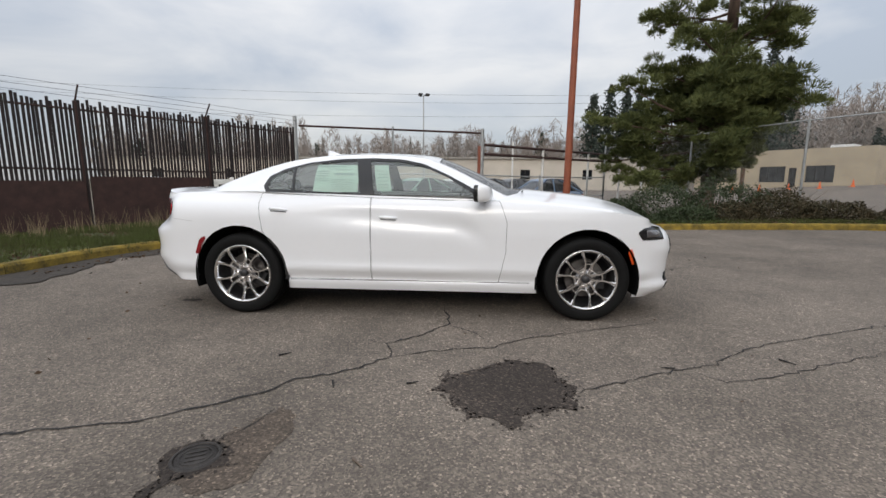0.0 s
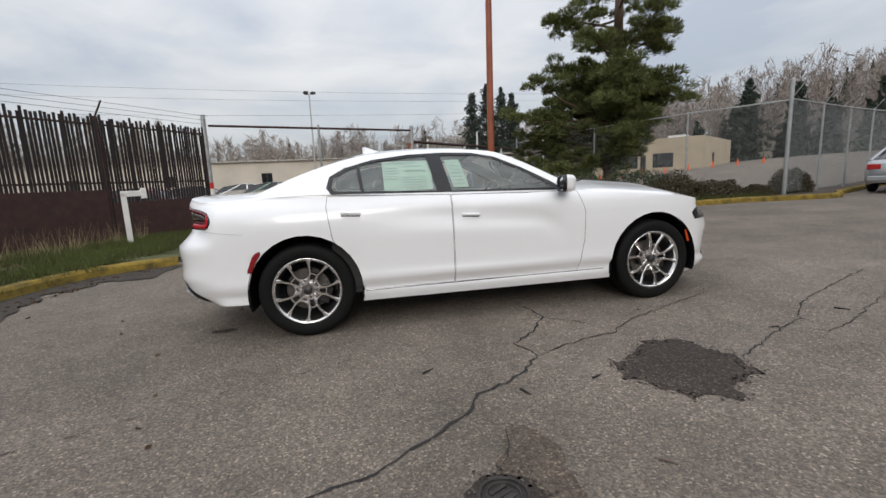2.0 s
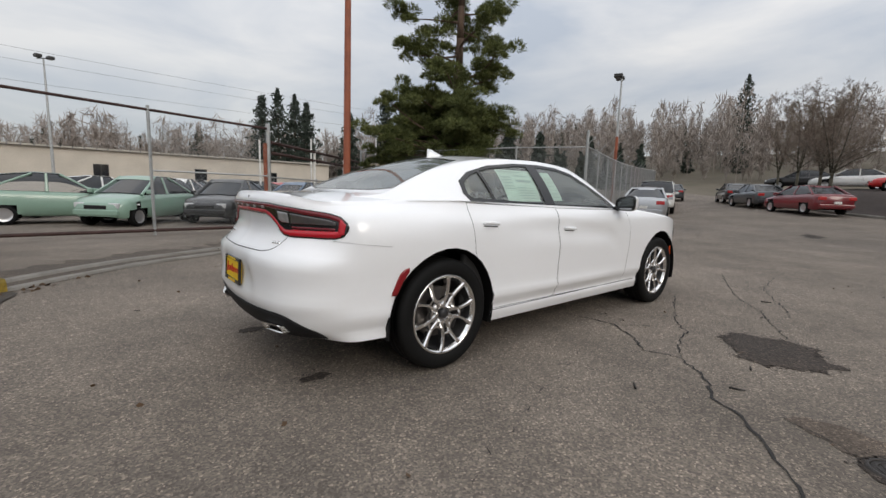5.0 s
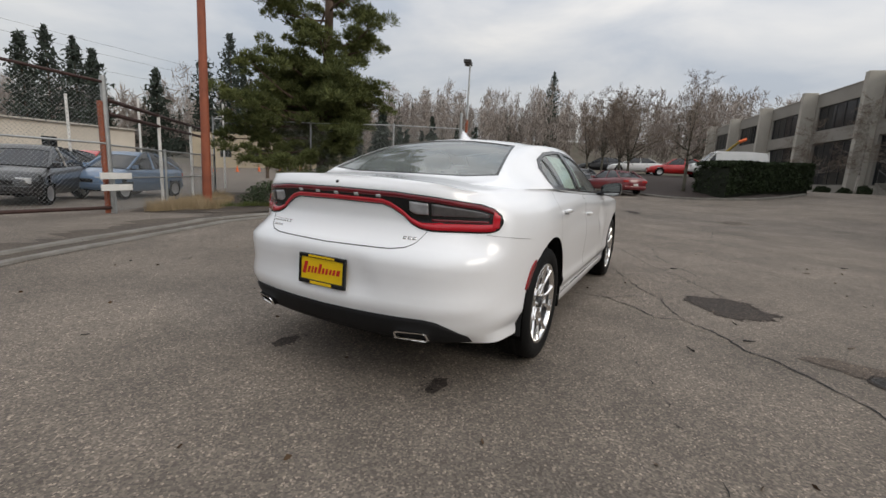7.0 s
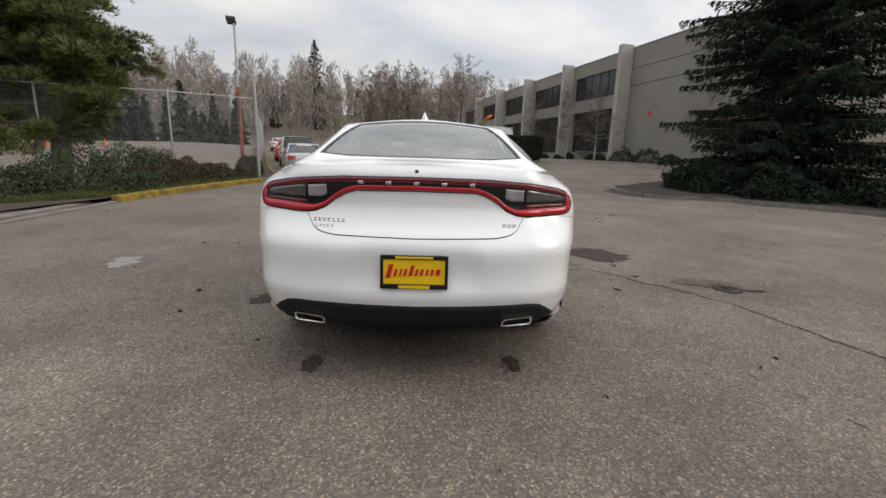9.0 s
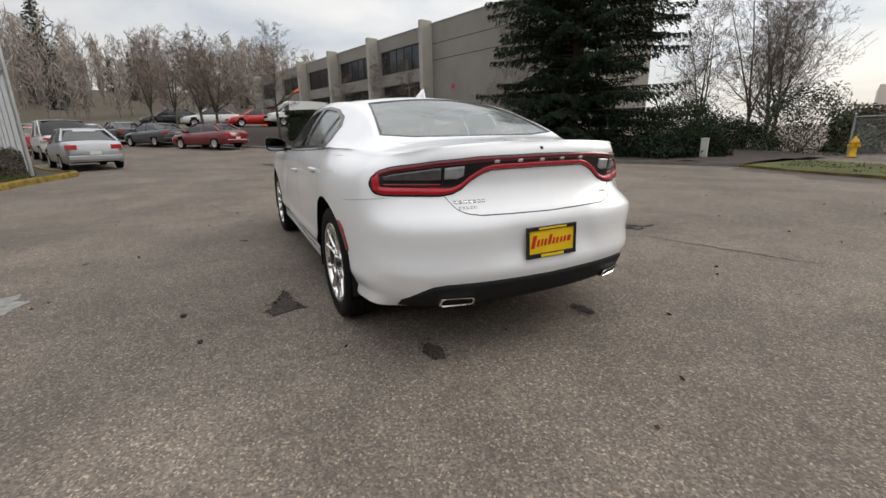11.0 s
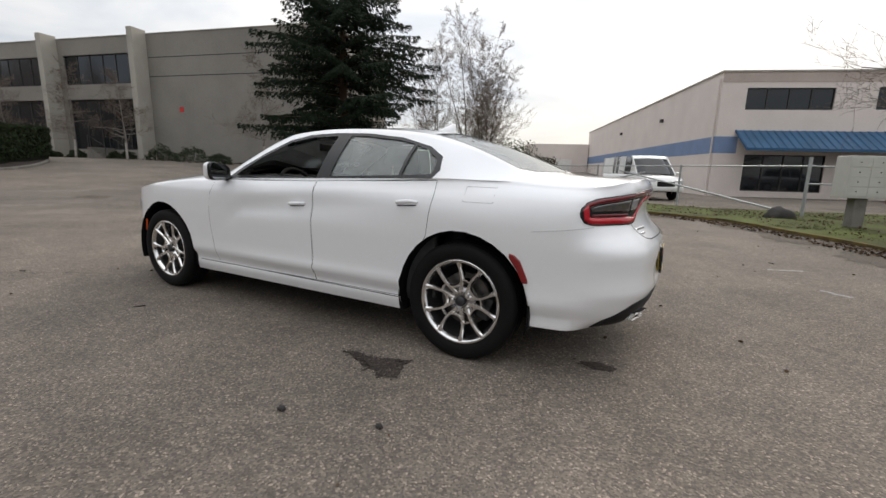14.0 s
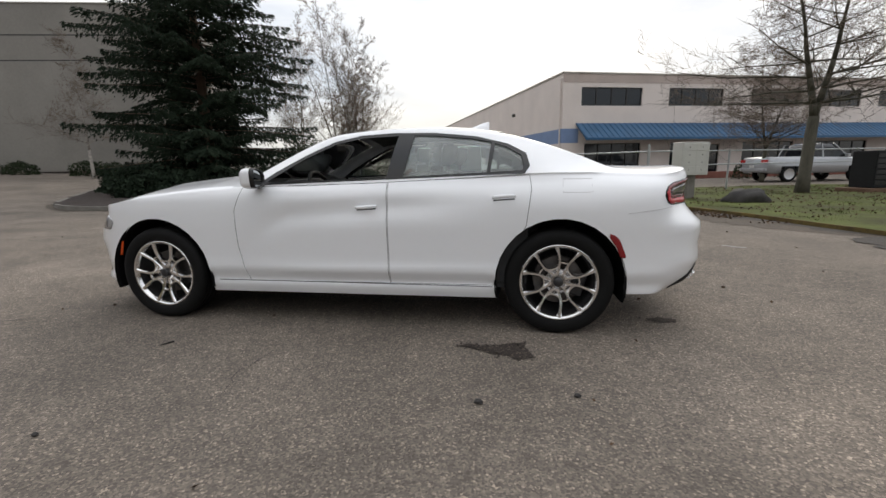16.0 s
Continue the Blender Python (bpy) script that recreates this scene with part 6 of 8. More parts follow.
# cones at the far shopfront, and a low barrier
M_CONE = material("orange_cone", (0.75, 0.14, 0.03), 0.6, grain=5, fine=30)
for k in range(9):
    x, y = 26 + 1.9 * k, 44 - 1.3 * k
    c = thing("traffic_cone", stand(x, y, 0), "orange traffic cone in the yard", "cone", "yard cones")
    part("cone", lathe(bmesh.new(), [(0.17, 0.03), (0.15, 0.05), (0.03, 0.68), (0.0, 0.7)], 14, "Z"), M_CONE, c)
    part("foot", boxed(-0.2, 0.2, -0.2, 0.2, 0, 0.03), M_CONE, c)
boom = thing("boom_lift", stand(47.5, -3.4, 0, 0.2), "yellow and orange boom lift beyond the bare trees", "machine")
part("chassis", boxed(-1.2, 1.2, -0.9, 0.9, 0.4, 1.3, 0.1), M_CONE, boom)
part("boom", rod(bmesh.new(), (0, 0, 1.3), (1.4, -3.0, 4.4), 0.16, 0.12), M_YELLOW, boom, "yellow boom")
part("jib", rod(bmesh.new(), (1.4, -3.0, 4.4), (1.7, -3.6, 4.7), 0.16, 0.16), M_CONE, boom, "orange jib and basket")


# ---- marks on the asphalt ----
def sheet_on_ground(name, outline, mat, label, lift=0.004, rough=0.03, seed=0, category="stain", specks=0):
    """A thin irregular sheet: the outline roughened."""
    pts = np.array(outline + outline[:1], float)
    out = []
    for a, b in zip(pts, pts[1:]):
        n = max(2, int(np.linalg.norm(b - a) / 0.03))
        for t in np.linspace(0, 1, n, endpoint=False):
            p = a + (b - a) * t
            out.append((p[0] + rough * noise.noise((p[0] * 9, p[1] * 9, seed)) + rough * 0.5 * noise.noise((p[0] * 31, p[1] * 31, seed)), p[1] + rough * noise.noise((p[0] * 9, p[1] * 9, seed + 7)) + rough * 0.5 * noise.noise((p[0] * 31, p[1] * 31, seed + 9))))
    bm = bmesh.new()
    f = bm.faces.new([bm.verts.new((x, y, lay(x, y) + lift)) for x, y in out])
    bmesh.ops.triangulate(bm, faces=[f])
    bmesh.ops.recalc_face_normals(bm, faces=bm.faces[:])
    for f in bm.faces:
        if f.normal.z < 0:
            f.normal_flip()
    # loose specks round the ragged edge
    rnd = random.Random(seed)
    for _ in range(specks):
        x, y = rnd.choice(out)
        x, y, r = x + rnd.gauss(0, 0.028), y + rnd.gauss(0, 0.028), rnd.uniform(0.003, 0.011)
        bm.faces.new([bm.verts.new((x + r * rnd.uniform(0.6, 1.3) * math.cos(a), y + r * rnd.uniform(0.6, 1.3) * math.sin(a), lay(x, y) + lift)) for a in (0, 1.26, 2.51, 3.77, 5.03)])
    return tagged(part(name, bm, mat), label, category, kind="structure")


def crack(pts, width, seed, label="dark branching crack in the asphalt"):
    rnd = random.Random(seed)
    line = []
    for a, b in zip(pts, pts[1:]):
        n = max(2, int(math.dist(a, b) / 0.05))
        for k in range(n):
            t = k / n
            line.append((a[0] + (b[0] - a[0]) * t + rnd.gauss(0, 0.011), a[1] + (b[1] - a[1]) * t + rnd.gauss(0, 0.011)))
    line.append(pts[-1])
    bm, rows = bmesh.new(), []
    for i, p in enumerate(line):
        q, r = line[min(i + 1, len(line) - 1)], line[max(i - 1, 0)]
        d = Vector((q[0] - r[0], q[1] - r[1]))
        n = Vector((-d.y, d.x)).normalized()
        w = width * rnd.uniform(0.35, 1.25) * min(1, (i + 1) / 4, (len(line) - i) / 6)
        rows.append([bm.verts.new((p[0] + n.x * w * s, p[1] + n.y * w * s, lay(*p) + 0.0045)) for s in (1, -1)])
    for a, b in zip(rows, rows[1:]):
        bm.faces.new((a[0], a[1], b[1], b[0]))
    bmesh.ops.recalc_face_normals(bm, faces=bm.faces[:])
    for f in bm.faces:
        if f.normal.z < 0:
            f.normal_flip()
    return tagged(part("crack", bm, M_CRACK), label, "crack", kind="structure")


def kerb_strip(name, pts, inward, width, mat, label, lift, seed):
    """A ragged strip of dirt along a kerb line."""
    line = spline(pts, 140)
    bm, rows = bmesh.new(), []
    for i, p in enumerate(line):
        d = line[min(i + 1, len(line) - 1)] - line[max(i - 1, 0)]
        n = np.array([-d[1], d[0]]) / (np.linalg.norm(d) + 1e-9) * inward
        w = width * (0.75 + 0.5 * noise.noise((p[0] * 0.9, p[1] * 0.9, seed)) + 0.25 * noise.noise((p[0] * 4, p[1] * 4, seed))) * min(1, (i + 2) / 10, (len(line) + 1 - i) / 10)
        rows.append([bm.verts.new((p[0] + n[0] * w * t, p[1] + n[1] * w * t, lay(p[0] + n[0] * w * t, p[1] + n[1] * w * t) + lift)) for t in (0.0, 0.5, 1.0)])
    for a, b in zip(rows, rows[1:]):
        for k in range(2):
            bm.faces.new((a[k], a[k + 1], b[k + 1], b[k]))
    bmesh.ops.recalc_face_normals(bm, faces=bm.faces[:])
    for f in bm.faces:
        if f.normal.z < 0:
            f.normal_flip()
    return tagged(part(name, bm, mat), label, "dirt", kind="structure")


# ---- the white saloon ----
from mathutils.bvhtree import BVHTree

PLAN = spline([(-2.585, 0), (-2.575, 0.25), (-2.545, 0.48), (-2.495, 0.64), (-2.39, 0.775), (-2.22, 0.868), (-2.0, 0.918), (-1.75, 0.945), (-1.5, 0.952), (-1.0, 0.947),
               (-0.3, 0.945), (0.4, 0.94), (1.0, 0.938), (1.5, 0.943), (1.75, 0.926), (2.0, 0.872), (2.15, 0.80), (2.27, 0.70), (2.35, 0.58), (2.405, 0.40), (2.43, 0.2), (2.44, 0)], 190)
SHOULDER = [(-2.6, 1.126), (-2.5, 1.110), (-2.42, 1.092), (-2.3, 1.080), (-2.1, 1.082), (-1.8, 1.098), (-1.5, 1.102), (-1.3, 1.10), (-1.0, 1.085), (-0.4, 1.058), (0.3, 1.035), (0.75, 1.035), (1.1, 1.02), (1.65, 0.965), (2.0, 0.905), (2.2, 0.845), (2.35, 0.80), (2.45, 0.79)]
DECK = [(-2.6, 1.126), (-2.4, 1.127), (-2.1, 1.134), (-1.8, 1.148), (-1.3, 1.15)]  # height of the boot lid on the centre line
BOTTOM = [(-2.6, 0.30), (-2.2, 0.285), (-1.95, 0.29), (-1.2, 0.24), (1.2, 0.23), (1.9, 0.20), (2.45, 0.18)]
IN_SIDE = [(0.2, 0.075), (0.25, 0.05), (0.29, 0.036), (0.325, 0.032), (0.335, 0.045), (0.37, 0.03), (0.43, 0.004), (0.50, 0.010), (0.62, 0.006), (0.75, 0.0), (0.88, 0.004), (0.95, 0.014), (1.0, 0.036), (1.04, 0.066), (1.09, 0.095), (1.15, 0.10)]
IN_REAR = [(0.28, 0.16), (0.33, 0.07), (0.40, 0.035), (0.46, 0.018), (0.495, 0.0), (0.52, 0.004), (0.60, 0.014), (0.68, 0.006), (0.735, 0.0), (0.765, 0.018), (0.80, 0.062), (0.85, 0.105), (0.92, 0.135), (1.0, 0.126), (1.05, 0.114), (1.08, 0.098), (1.105, 0.092), (1.12, 0.096), (1.15, 0.125)]
IN_FRONT = [(0.18, 0.12), (0.24, 0.03), (0.30, 0.0), (0.34, 0.03), (0.5, 0.02), (0.62, 0.0), (0.70, 0.012), (0.76, 0.05), (0.80, 0.10), (0.85, 0.16)]
ROWS = [0.0, 0.03, 0.07, 0.10, 0.125, 0.16, 0.20, 0.24, 0.28, 0.33, 0.38, 0.44, 0.5, 0.56, 0.61, 0.65, 0.69, 0.73, 0.77, 0.81, 0.85, 0.885, 0.915, 0.945, 0.97, 0.985, 1.0]


def body_point(i, v, side):
    """A point of the shell's wrap-round side: i along the plan curve, v from the sill to the shoulder."""
    x, y = PLAN[i]
    d = PLAN[min(i + 1, len(PLAN) - 1)] - PLAN[max(i - 1, 0)]
    n = np.array([-d[1], d[0]]) / np.linalg.norm(d)
    if i in (0, len(PLAN) - 1):
        n = np.array([-1.0 if i == 0 else 1.0, 0.0])
    z0, z1 = interp(x, BOTTOM), interp(x, SHOULDER)
    z = z0 + (z1 - z0) * v
    wr = smoothstep(-2.12, -2.42, x) if x < 0 else 0.0
    wf = smoothstep(1.95, 2.3, x) if x > 0 else 0.0
    d_in = interp(z, IN_SIDE) * (1 - wr - wf) + interp(z, IN_REAR) * wr + interp(z, IN_FRONT) * wf
    if -1.2 < x < 0.75:
        # the door's scoop between its upper crease and the low ridge
        top = interp(x, [(-1.2, 1.0), (-0.35, 0.965), (0.42, 0.90), (0.62, 0.80), (0.75, 0.70)])
        fade = smoothstep(0.75, 0.45, x) * smoothstep(-1.25, -0.3, x)
        d_in += 0.022 * fade * math.exp(-(((z - top + 0.075) / 0.075) ** 2))
        d_in -= 0.009 * math.exp(-(((z - 0.43) / 0.02) ** 2)) * smoothstep(0.6, 0.35, x)
    d_in -= 0.010 * math.exp(-(((x + 1.65) / 0.4) ** 2) - ((z - 0.86) / 0.14) ** 2)
    d_in += 0.045 * smoothstep(0.90, 1.0, v) ** 1.4 * smoothstep(-1.4, -1.9, x)
    if wr > 0:
        d_in += 0.017 * wr * smoothstep(0.31 + 0.45 * (0.74 - z), 0.20 + 0.45 * (0.74 - z), y) * smoothstep(0.46, 0.62, z) * smoothstep(0.752, 0.69, z)
    p = np.array([x, y]) + (-n if n @ np.array([x, y]) < 0 else n) * -d_in
    if i in (0, len(PLAN) - 1):
        p[1] = 0.0
    return Vector((p[0], max(0.0, p[1]) * side, z))


def grid_faces(bm, rows, flip=False):
    for a, b in zip(rows, rows[1:]):
        for k in range(len(a) - 1):
            q = (a[k], b[k], b[k + 1], a[k + 1])
            try:
                bm.faces.new(q[::-1] if flip else q)
            except ValueError:
                pass


HOUSE = [  # x, belt y, belt z, rail y, rail z, centre z
    (1.09, 0.06, 1.050, 0.05, 1.052, 1.055), (1.04, 0.40, 1.046, 0.36, 1.056, 1.078), (0.94, 0.68, 1.040, 0.62, 1.062, 1.125), (0.82, 0.805, 1.035, 0.75, 1.075, 1.182),
    (0.72, 0.838, 1.03, 0.742, 1.122, 1.230), (0.60, 0.848, 1.03, 0.725, 1.182, 1.287), (0.40, 0.855, 1.035, 0.690, 1.282, 1.374), (0.20, 0.858, 1.04, 0.655, 1.368, 1.440),
    (0.05, 0.86, 1.045, 0.637, 1.408, 1.463), (-0.30, 0.862, 1.055, 0.625, 1.434, 1.482), (-0.70, 0.865, 1.072, 0.62, 1.427, 1.478), (-1.0, 0.868, 1.085, 0.61, 1.402, 1.450),
    (-1.2, 0.868, 1.095, 0.60, 1.366, 1.408), (-1.4, 0.864, 1.103, 0.60, 1.312, 1.347), (-1.6, 0.848, 1.100, 0.632, 1.240, 1.268), (-1.75, 0.818, 1.098, 0.662, 1.178, 1.196), (-1.86, 0.785, 1.088, 0.65, 1.134, 1.152), (-1.95, 0.75, 1.074, 0.61, 1.119, 1.142), (-2.06, 0.70, 1.05, 0.55, 1.107, 1.132), (-2.2, 0.60, 1.02, 0.45, 1.085, 1.10)]
HOUSE_S = spline(HOUSE, 90)


def house_section(row):
    x, yb, zb, yr, zr, zc = row
    pts = []
    for t in np.linspace(0, 1, 13):
        bow = 0.022 * math.sin(math.pi * t) * min(1.0, (zr - zb) / 0.2) * (1 - 1.5 * smoothstep(-1.25, -1.6, x))
        pts.append((x, yb + (yr - yb) * t + bow, zb + (zr - zb) * t + bow * 0.3))
    for t in np.linspace(0, 1, 13)[1:]:
        y = yr * (1 - t)
        pts.append((x, y, zr + (zc - zr) * math.sin(t * math.pi / 2) ** 1.15))
    return pts


def shell_mesh():
    bm = bmesh.new()
    for side in (1, -1):
        rows = [[bm.verts.new(body_point(i, v, side)) for v in ROWS] for i in range(len(PLAN))]
        grid_faces(bm, rows, flip=side > 0)
    bmesh.ops.remove_doubles(bm, verts=bm.verts[:], dist=1e-4)
    # bonnet and boot lid: lines across between the shoulders
    for lo, hi, crown in ((-3, -1.28, 0.0), (0.70, 3, 0.095)):
        cols = []
        for i in range(len(PLAN)):
            p = body_point(i, 1.0, 1)
            if not lo < p.x < hi:
                continue
            line = []
            c = crown * smoothstep(0.0, 0.8, p.y) * smoothstep(2.44, 1.7, p.x) if lo > 0 else max(0.0, interp(p.x, DECK) - p.z)
            for t in np.linspace(1, -1, 29):
                arch = (1 - abs(t) ** 2.4) * c
                if lo > 0:
                    arch += 0.012 * smoothstep(0.62, 0.40, abs(t)) * smoothstep(2.35, 1.9, p.x)
                else:
                    arch += 0.004 * smoothstep(-2.25, -2.45, p.x) * (1 - abs(t) ** 6)
                line.append(bm.verts.new((p.x, p.y * t, p.z + arch)))
            cols.append(line)
        grid_faces(bm, cols, flip=True)
    for side in (1, -1):
        rows = []
        for row in HOUSE_S:
            rows.append([bm.verts.new((x, y * side, z)) for x, y, z in house_section(row)])
        grid_faces(bm, rows, flip=side < 0)
    bmesh.ops.remove_doubles(bm, verts=bm.verts[:], dist=3e-4)
    bmesh.ops.recalc_face_normals(bm, faces=bm.faces[:])
    return bm


def cut(bm, poly, plane, keep):
    """Cuts the outline of a convex polygon into the faces that keep() admits, and returns the faces inside it.
    plane: the two axes in which the polygon is given."""
    a, b = plane
    c = Vector((sum(p[0] for p in poly) / len(poly), sum(p[1] for p in poly) / len(poly)))
    lo = (min(p[0] for p in poly) - 0.03, min(p[1] for p in poly) - 0.03)
    hi = (max(p[0] for p in poly) + 0.03, max(p[1] for p in poly) + 0.03)

    def near(f):
        return keep(f.calc_center_median()) and not (
            all(v.co[a] < lo[0] for v in f.verts) or all(v.co[a] > hi[0] for v in f.verts) or all(v.co[b] < lo[1] for v in f.verts) or all(v.co[b] > hi[1] for v in f.verts))

    for p, q in zip(poly, poly[1:] + poly[:1]):
        e = Vector((q[0] - p[0], q[1] - p[1]))
        n2 = Vector((e.y, -e.x)).normalized()
        if n2.dot(c - Vector(p)) > 0:
            n2 = -n2
        pad = 0.06

        def crosses(f):
            s = [(v.co[a] - p[0]) * n2.x + (v.co[b] - p[1]) * n2.y for v in f.verts]
            if not (min(s) < -1e-6 and max(s) > 1e-6):
                return False
            u = [((v.co[a] - p[0]) * e.x + (v.co[b] - p[1]) * e.y) / e.length for v in f.verts]
            return max(u) > -pad and min(u) < e.length + pad

        faces = [f for f in bm.faces if near(f) and crosses(f)]
        co, no = [0, 0, 0], [0, 0, 0]
        co[a], co[b], no[a], no[b] = p[0], p[1], n2.x, n2.y
        geom = list({v for f in faces for v in f.verts}) + list({ed for f in faces for ed in f.edges}) + faces
        bmesh.ops.bisect_plane(bm, geom=geom, dist=1e-6, plane_co=co, plane_no=no)
    inside = []
    for f in bm.faces:
        m = f.calc_center_median()
        if not keep(m):
            continue
        ok = True
        for p, q in zip(poly, poly[1:] + poly[:1]):
            e = Vector((q[0] - p[0], q[1] - p[1]))
            n2 = Vector((e.y, -e.x)).normalized()
            if n2.dot(c - Vector(p)) > 0:
                n2 = -n2
            if (m[a] - p[0]) * n2.x + (m[b] - p[1]) * n2.y > 0:
                ok = False
                break
        if ok:
            inside.append(f)
    return inside


def lift_out(bm, faces, shift=0.0):
    """Moves faces out of bm into a bmesh of their own, pushed along their normals."""
    out, seen = bmesh.new(), {}
    for f in faces:
        vs = []
        for v in f.verts:
            if v not in seen:
                seen[v] = out.verts.new(v.co + v.normal * shift)
            vs.append(seen[v])
        out.faces.new(vs)
    bmesh.ops.delete(bm, geom=faces, context="FACES")
    return out


def shrink(poly, d):
    """A convex polygon moved inwards by d."""
    c = np.mean(poly, axis=0)
    lines = []
    for p, q in zip(poly, poly[1:] + poly[:1]):
        e = np.subtract(q, p)
        n = np.array([e[1], -e[0]]) / np.linalg.norm(e)
        if n @ (c - p) < 0:
            n = -n
        lines.append((n, n @ np.array(p) + d))
    out = []
    for (n1, k1), (n2, k2) in zip(lines[-1:] + lines[:-1], lines):
        det = n1[0] * n2[1] - n1[1] * n2[0]
        if abs(det) < 1e-3:
            continue
        out.append(((k1 * n2[1] - k2 * n1[1]) / det, (n1[0] * k2 - n2[0] * k1) / det))
    return out


def arch_poly(cx, cz, rx, rz, n=30):
    return [(cx + rx * math.cos(k * math.tau / n), cz + rz * math.sin(k * math.tau / n)) for k in range(n)]


car = thing("saloon_car", pose(0, 0, 0), "clean white four-door saloon with chrome wheels and paper window stickers", "car")
shell = shell_mesh()
shell.normal_update()
SKIN = BVHTree.FromBMesh(shell)


def on_side(x, z, side, off=0.0):
    hit, n, _, _ = SKIN.ray_cast(Vector((x, 3.0 * side, z)), Vector((0, -side, 0)))
    if hit is None:
        return Vector((x, 0.9 * side, z))
    n = n if n.y * side > 0 else -n
    return hit + n * off


def on_end(y, z, end, off=0.0):
    hit, n, _, _ = SKIN.ray_cast(Vector((4.0 * end, y, z)), Vector((-end, 0, 0)))
    if hit is None:
        return Vector((2.3 * end, y, z))
    n = n if n.x * end > 0 else -n
    return hit + n * off


def patch(rows, depth, name, mat, parent, label="", smooth=True):
    """A thin moulded piece from rows of (point, raised point)."""
    bm = bmesh.new()
    up = [[bm.verts.new(q) for _, q in r] for r in rows]
    grid_faces(bm, up)
    dn = [[bm.verts.new(p) for p, _ in r] for r in rows]
    edge_u = up[0] + [r[-1] for r in up[1:]] + up[-1][-2::-1] + [r[0] for r in up[-2:0:-1]]
    edge_d = dn[0] + [r[-1] for r in dn[1:]] + dn[-1][-2::-1] + [r[0] for r in dn[-2:0:-1]]
    for k in range(len(edge_u)):
        k2 = (k + 1) % len(edge_u)
        try:
            bm.faces.new((edge_u[k], edge_u[k2], edge_d[k2], edge_d[k]))
        except ValueError:
            pass
    bmesh.ops.delete(bm, geom=[v for v in bm.verts if not v.link_faces], context="VERTS")
    bmesh.ops.recalc_face_normals(bm, faces=bm.faces[:])
    return part(name, bm, mat, parent, label, smooth)


def end_patch(y0, y1, zlo, zhi, end, h, name, mat, parent, label="", n=40, m=5, base=0.0):
    rows = []
    for y in np.linspace(y0, y1, n):
        a, b = zlo(y), zhi(y)
        rows.append([(on_end(y, a + (b - a) * t, end, base - 0.004), on_end(y, a + (b - a) * t, end, base + h)) for t in np.linspace(0, 1, m)])
    return patch(rows, h, name, mat, parent, label)


def side_patch(x0, x1, zlo, zhi, side, h, name, mat, parent, label="", n=14, m=6, base=0.0):
    rows = []
    for x in np.linspace(x0, x1, n):
        a, b = zlo(x), zhi(x)
        rows.append([(on_side(x, a + (b - a) * t, side, base - 0.004), on_side(x, a + (b - a) * t, side, base + h)) for t in np.linspace(0, 1, m)])
    return patch(rows, h, name, mat, parent, label)


FRONT_X, REAR_X, HUB_Z = 1.526, -1.526, 0.365
DLO = [(0.69, 1.045), (-1.29, 1.10), (-1.325, 1.15), (-1.30, 1.235), (-1.18, 1.302), (-0.95, 1.362), (-0.65, 1.395), (-0.35, 1.403), (-0.10, 1.392), (0.10, 1.352), (0.33, 1.250), (0.56, 1.128)]
FRONT_PANE = [(0.60, 1.068), (-0.325, 1.082), (-0.385, 1.380), (-0.11, 1.371), (0.09, 1.332), (0.32, 1.229)]
REAR_PANE = [(-0.45, 1.090), (-1.035, 1.112), (-1.06, 1.318), (-0.93, 1.344), (-0.65, 1.374), (-0.505, 1.380)]
QUARTER = [(-1.06, 1.114), (-1.268, 1.122), (-1.285, 1.15), (-1.268, 1.222), (-1.17, 1.280), (-1.085, 1.308)]
FRONT_DOOR = [(0.775, 1.035), (0.835, 0.86), (0.832, 0.60), (0.775, 0.322), (-0.341, 0.330), (-0.341, 1.055)]
REAR_DOOR = [(-0.345, 0.330), (-1.085, 0.334), (-1.305, 0.76), (-1.337, 1.0), (-1.325, 1.092), (-0.345, 1.057)]

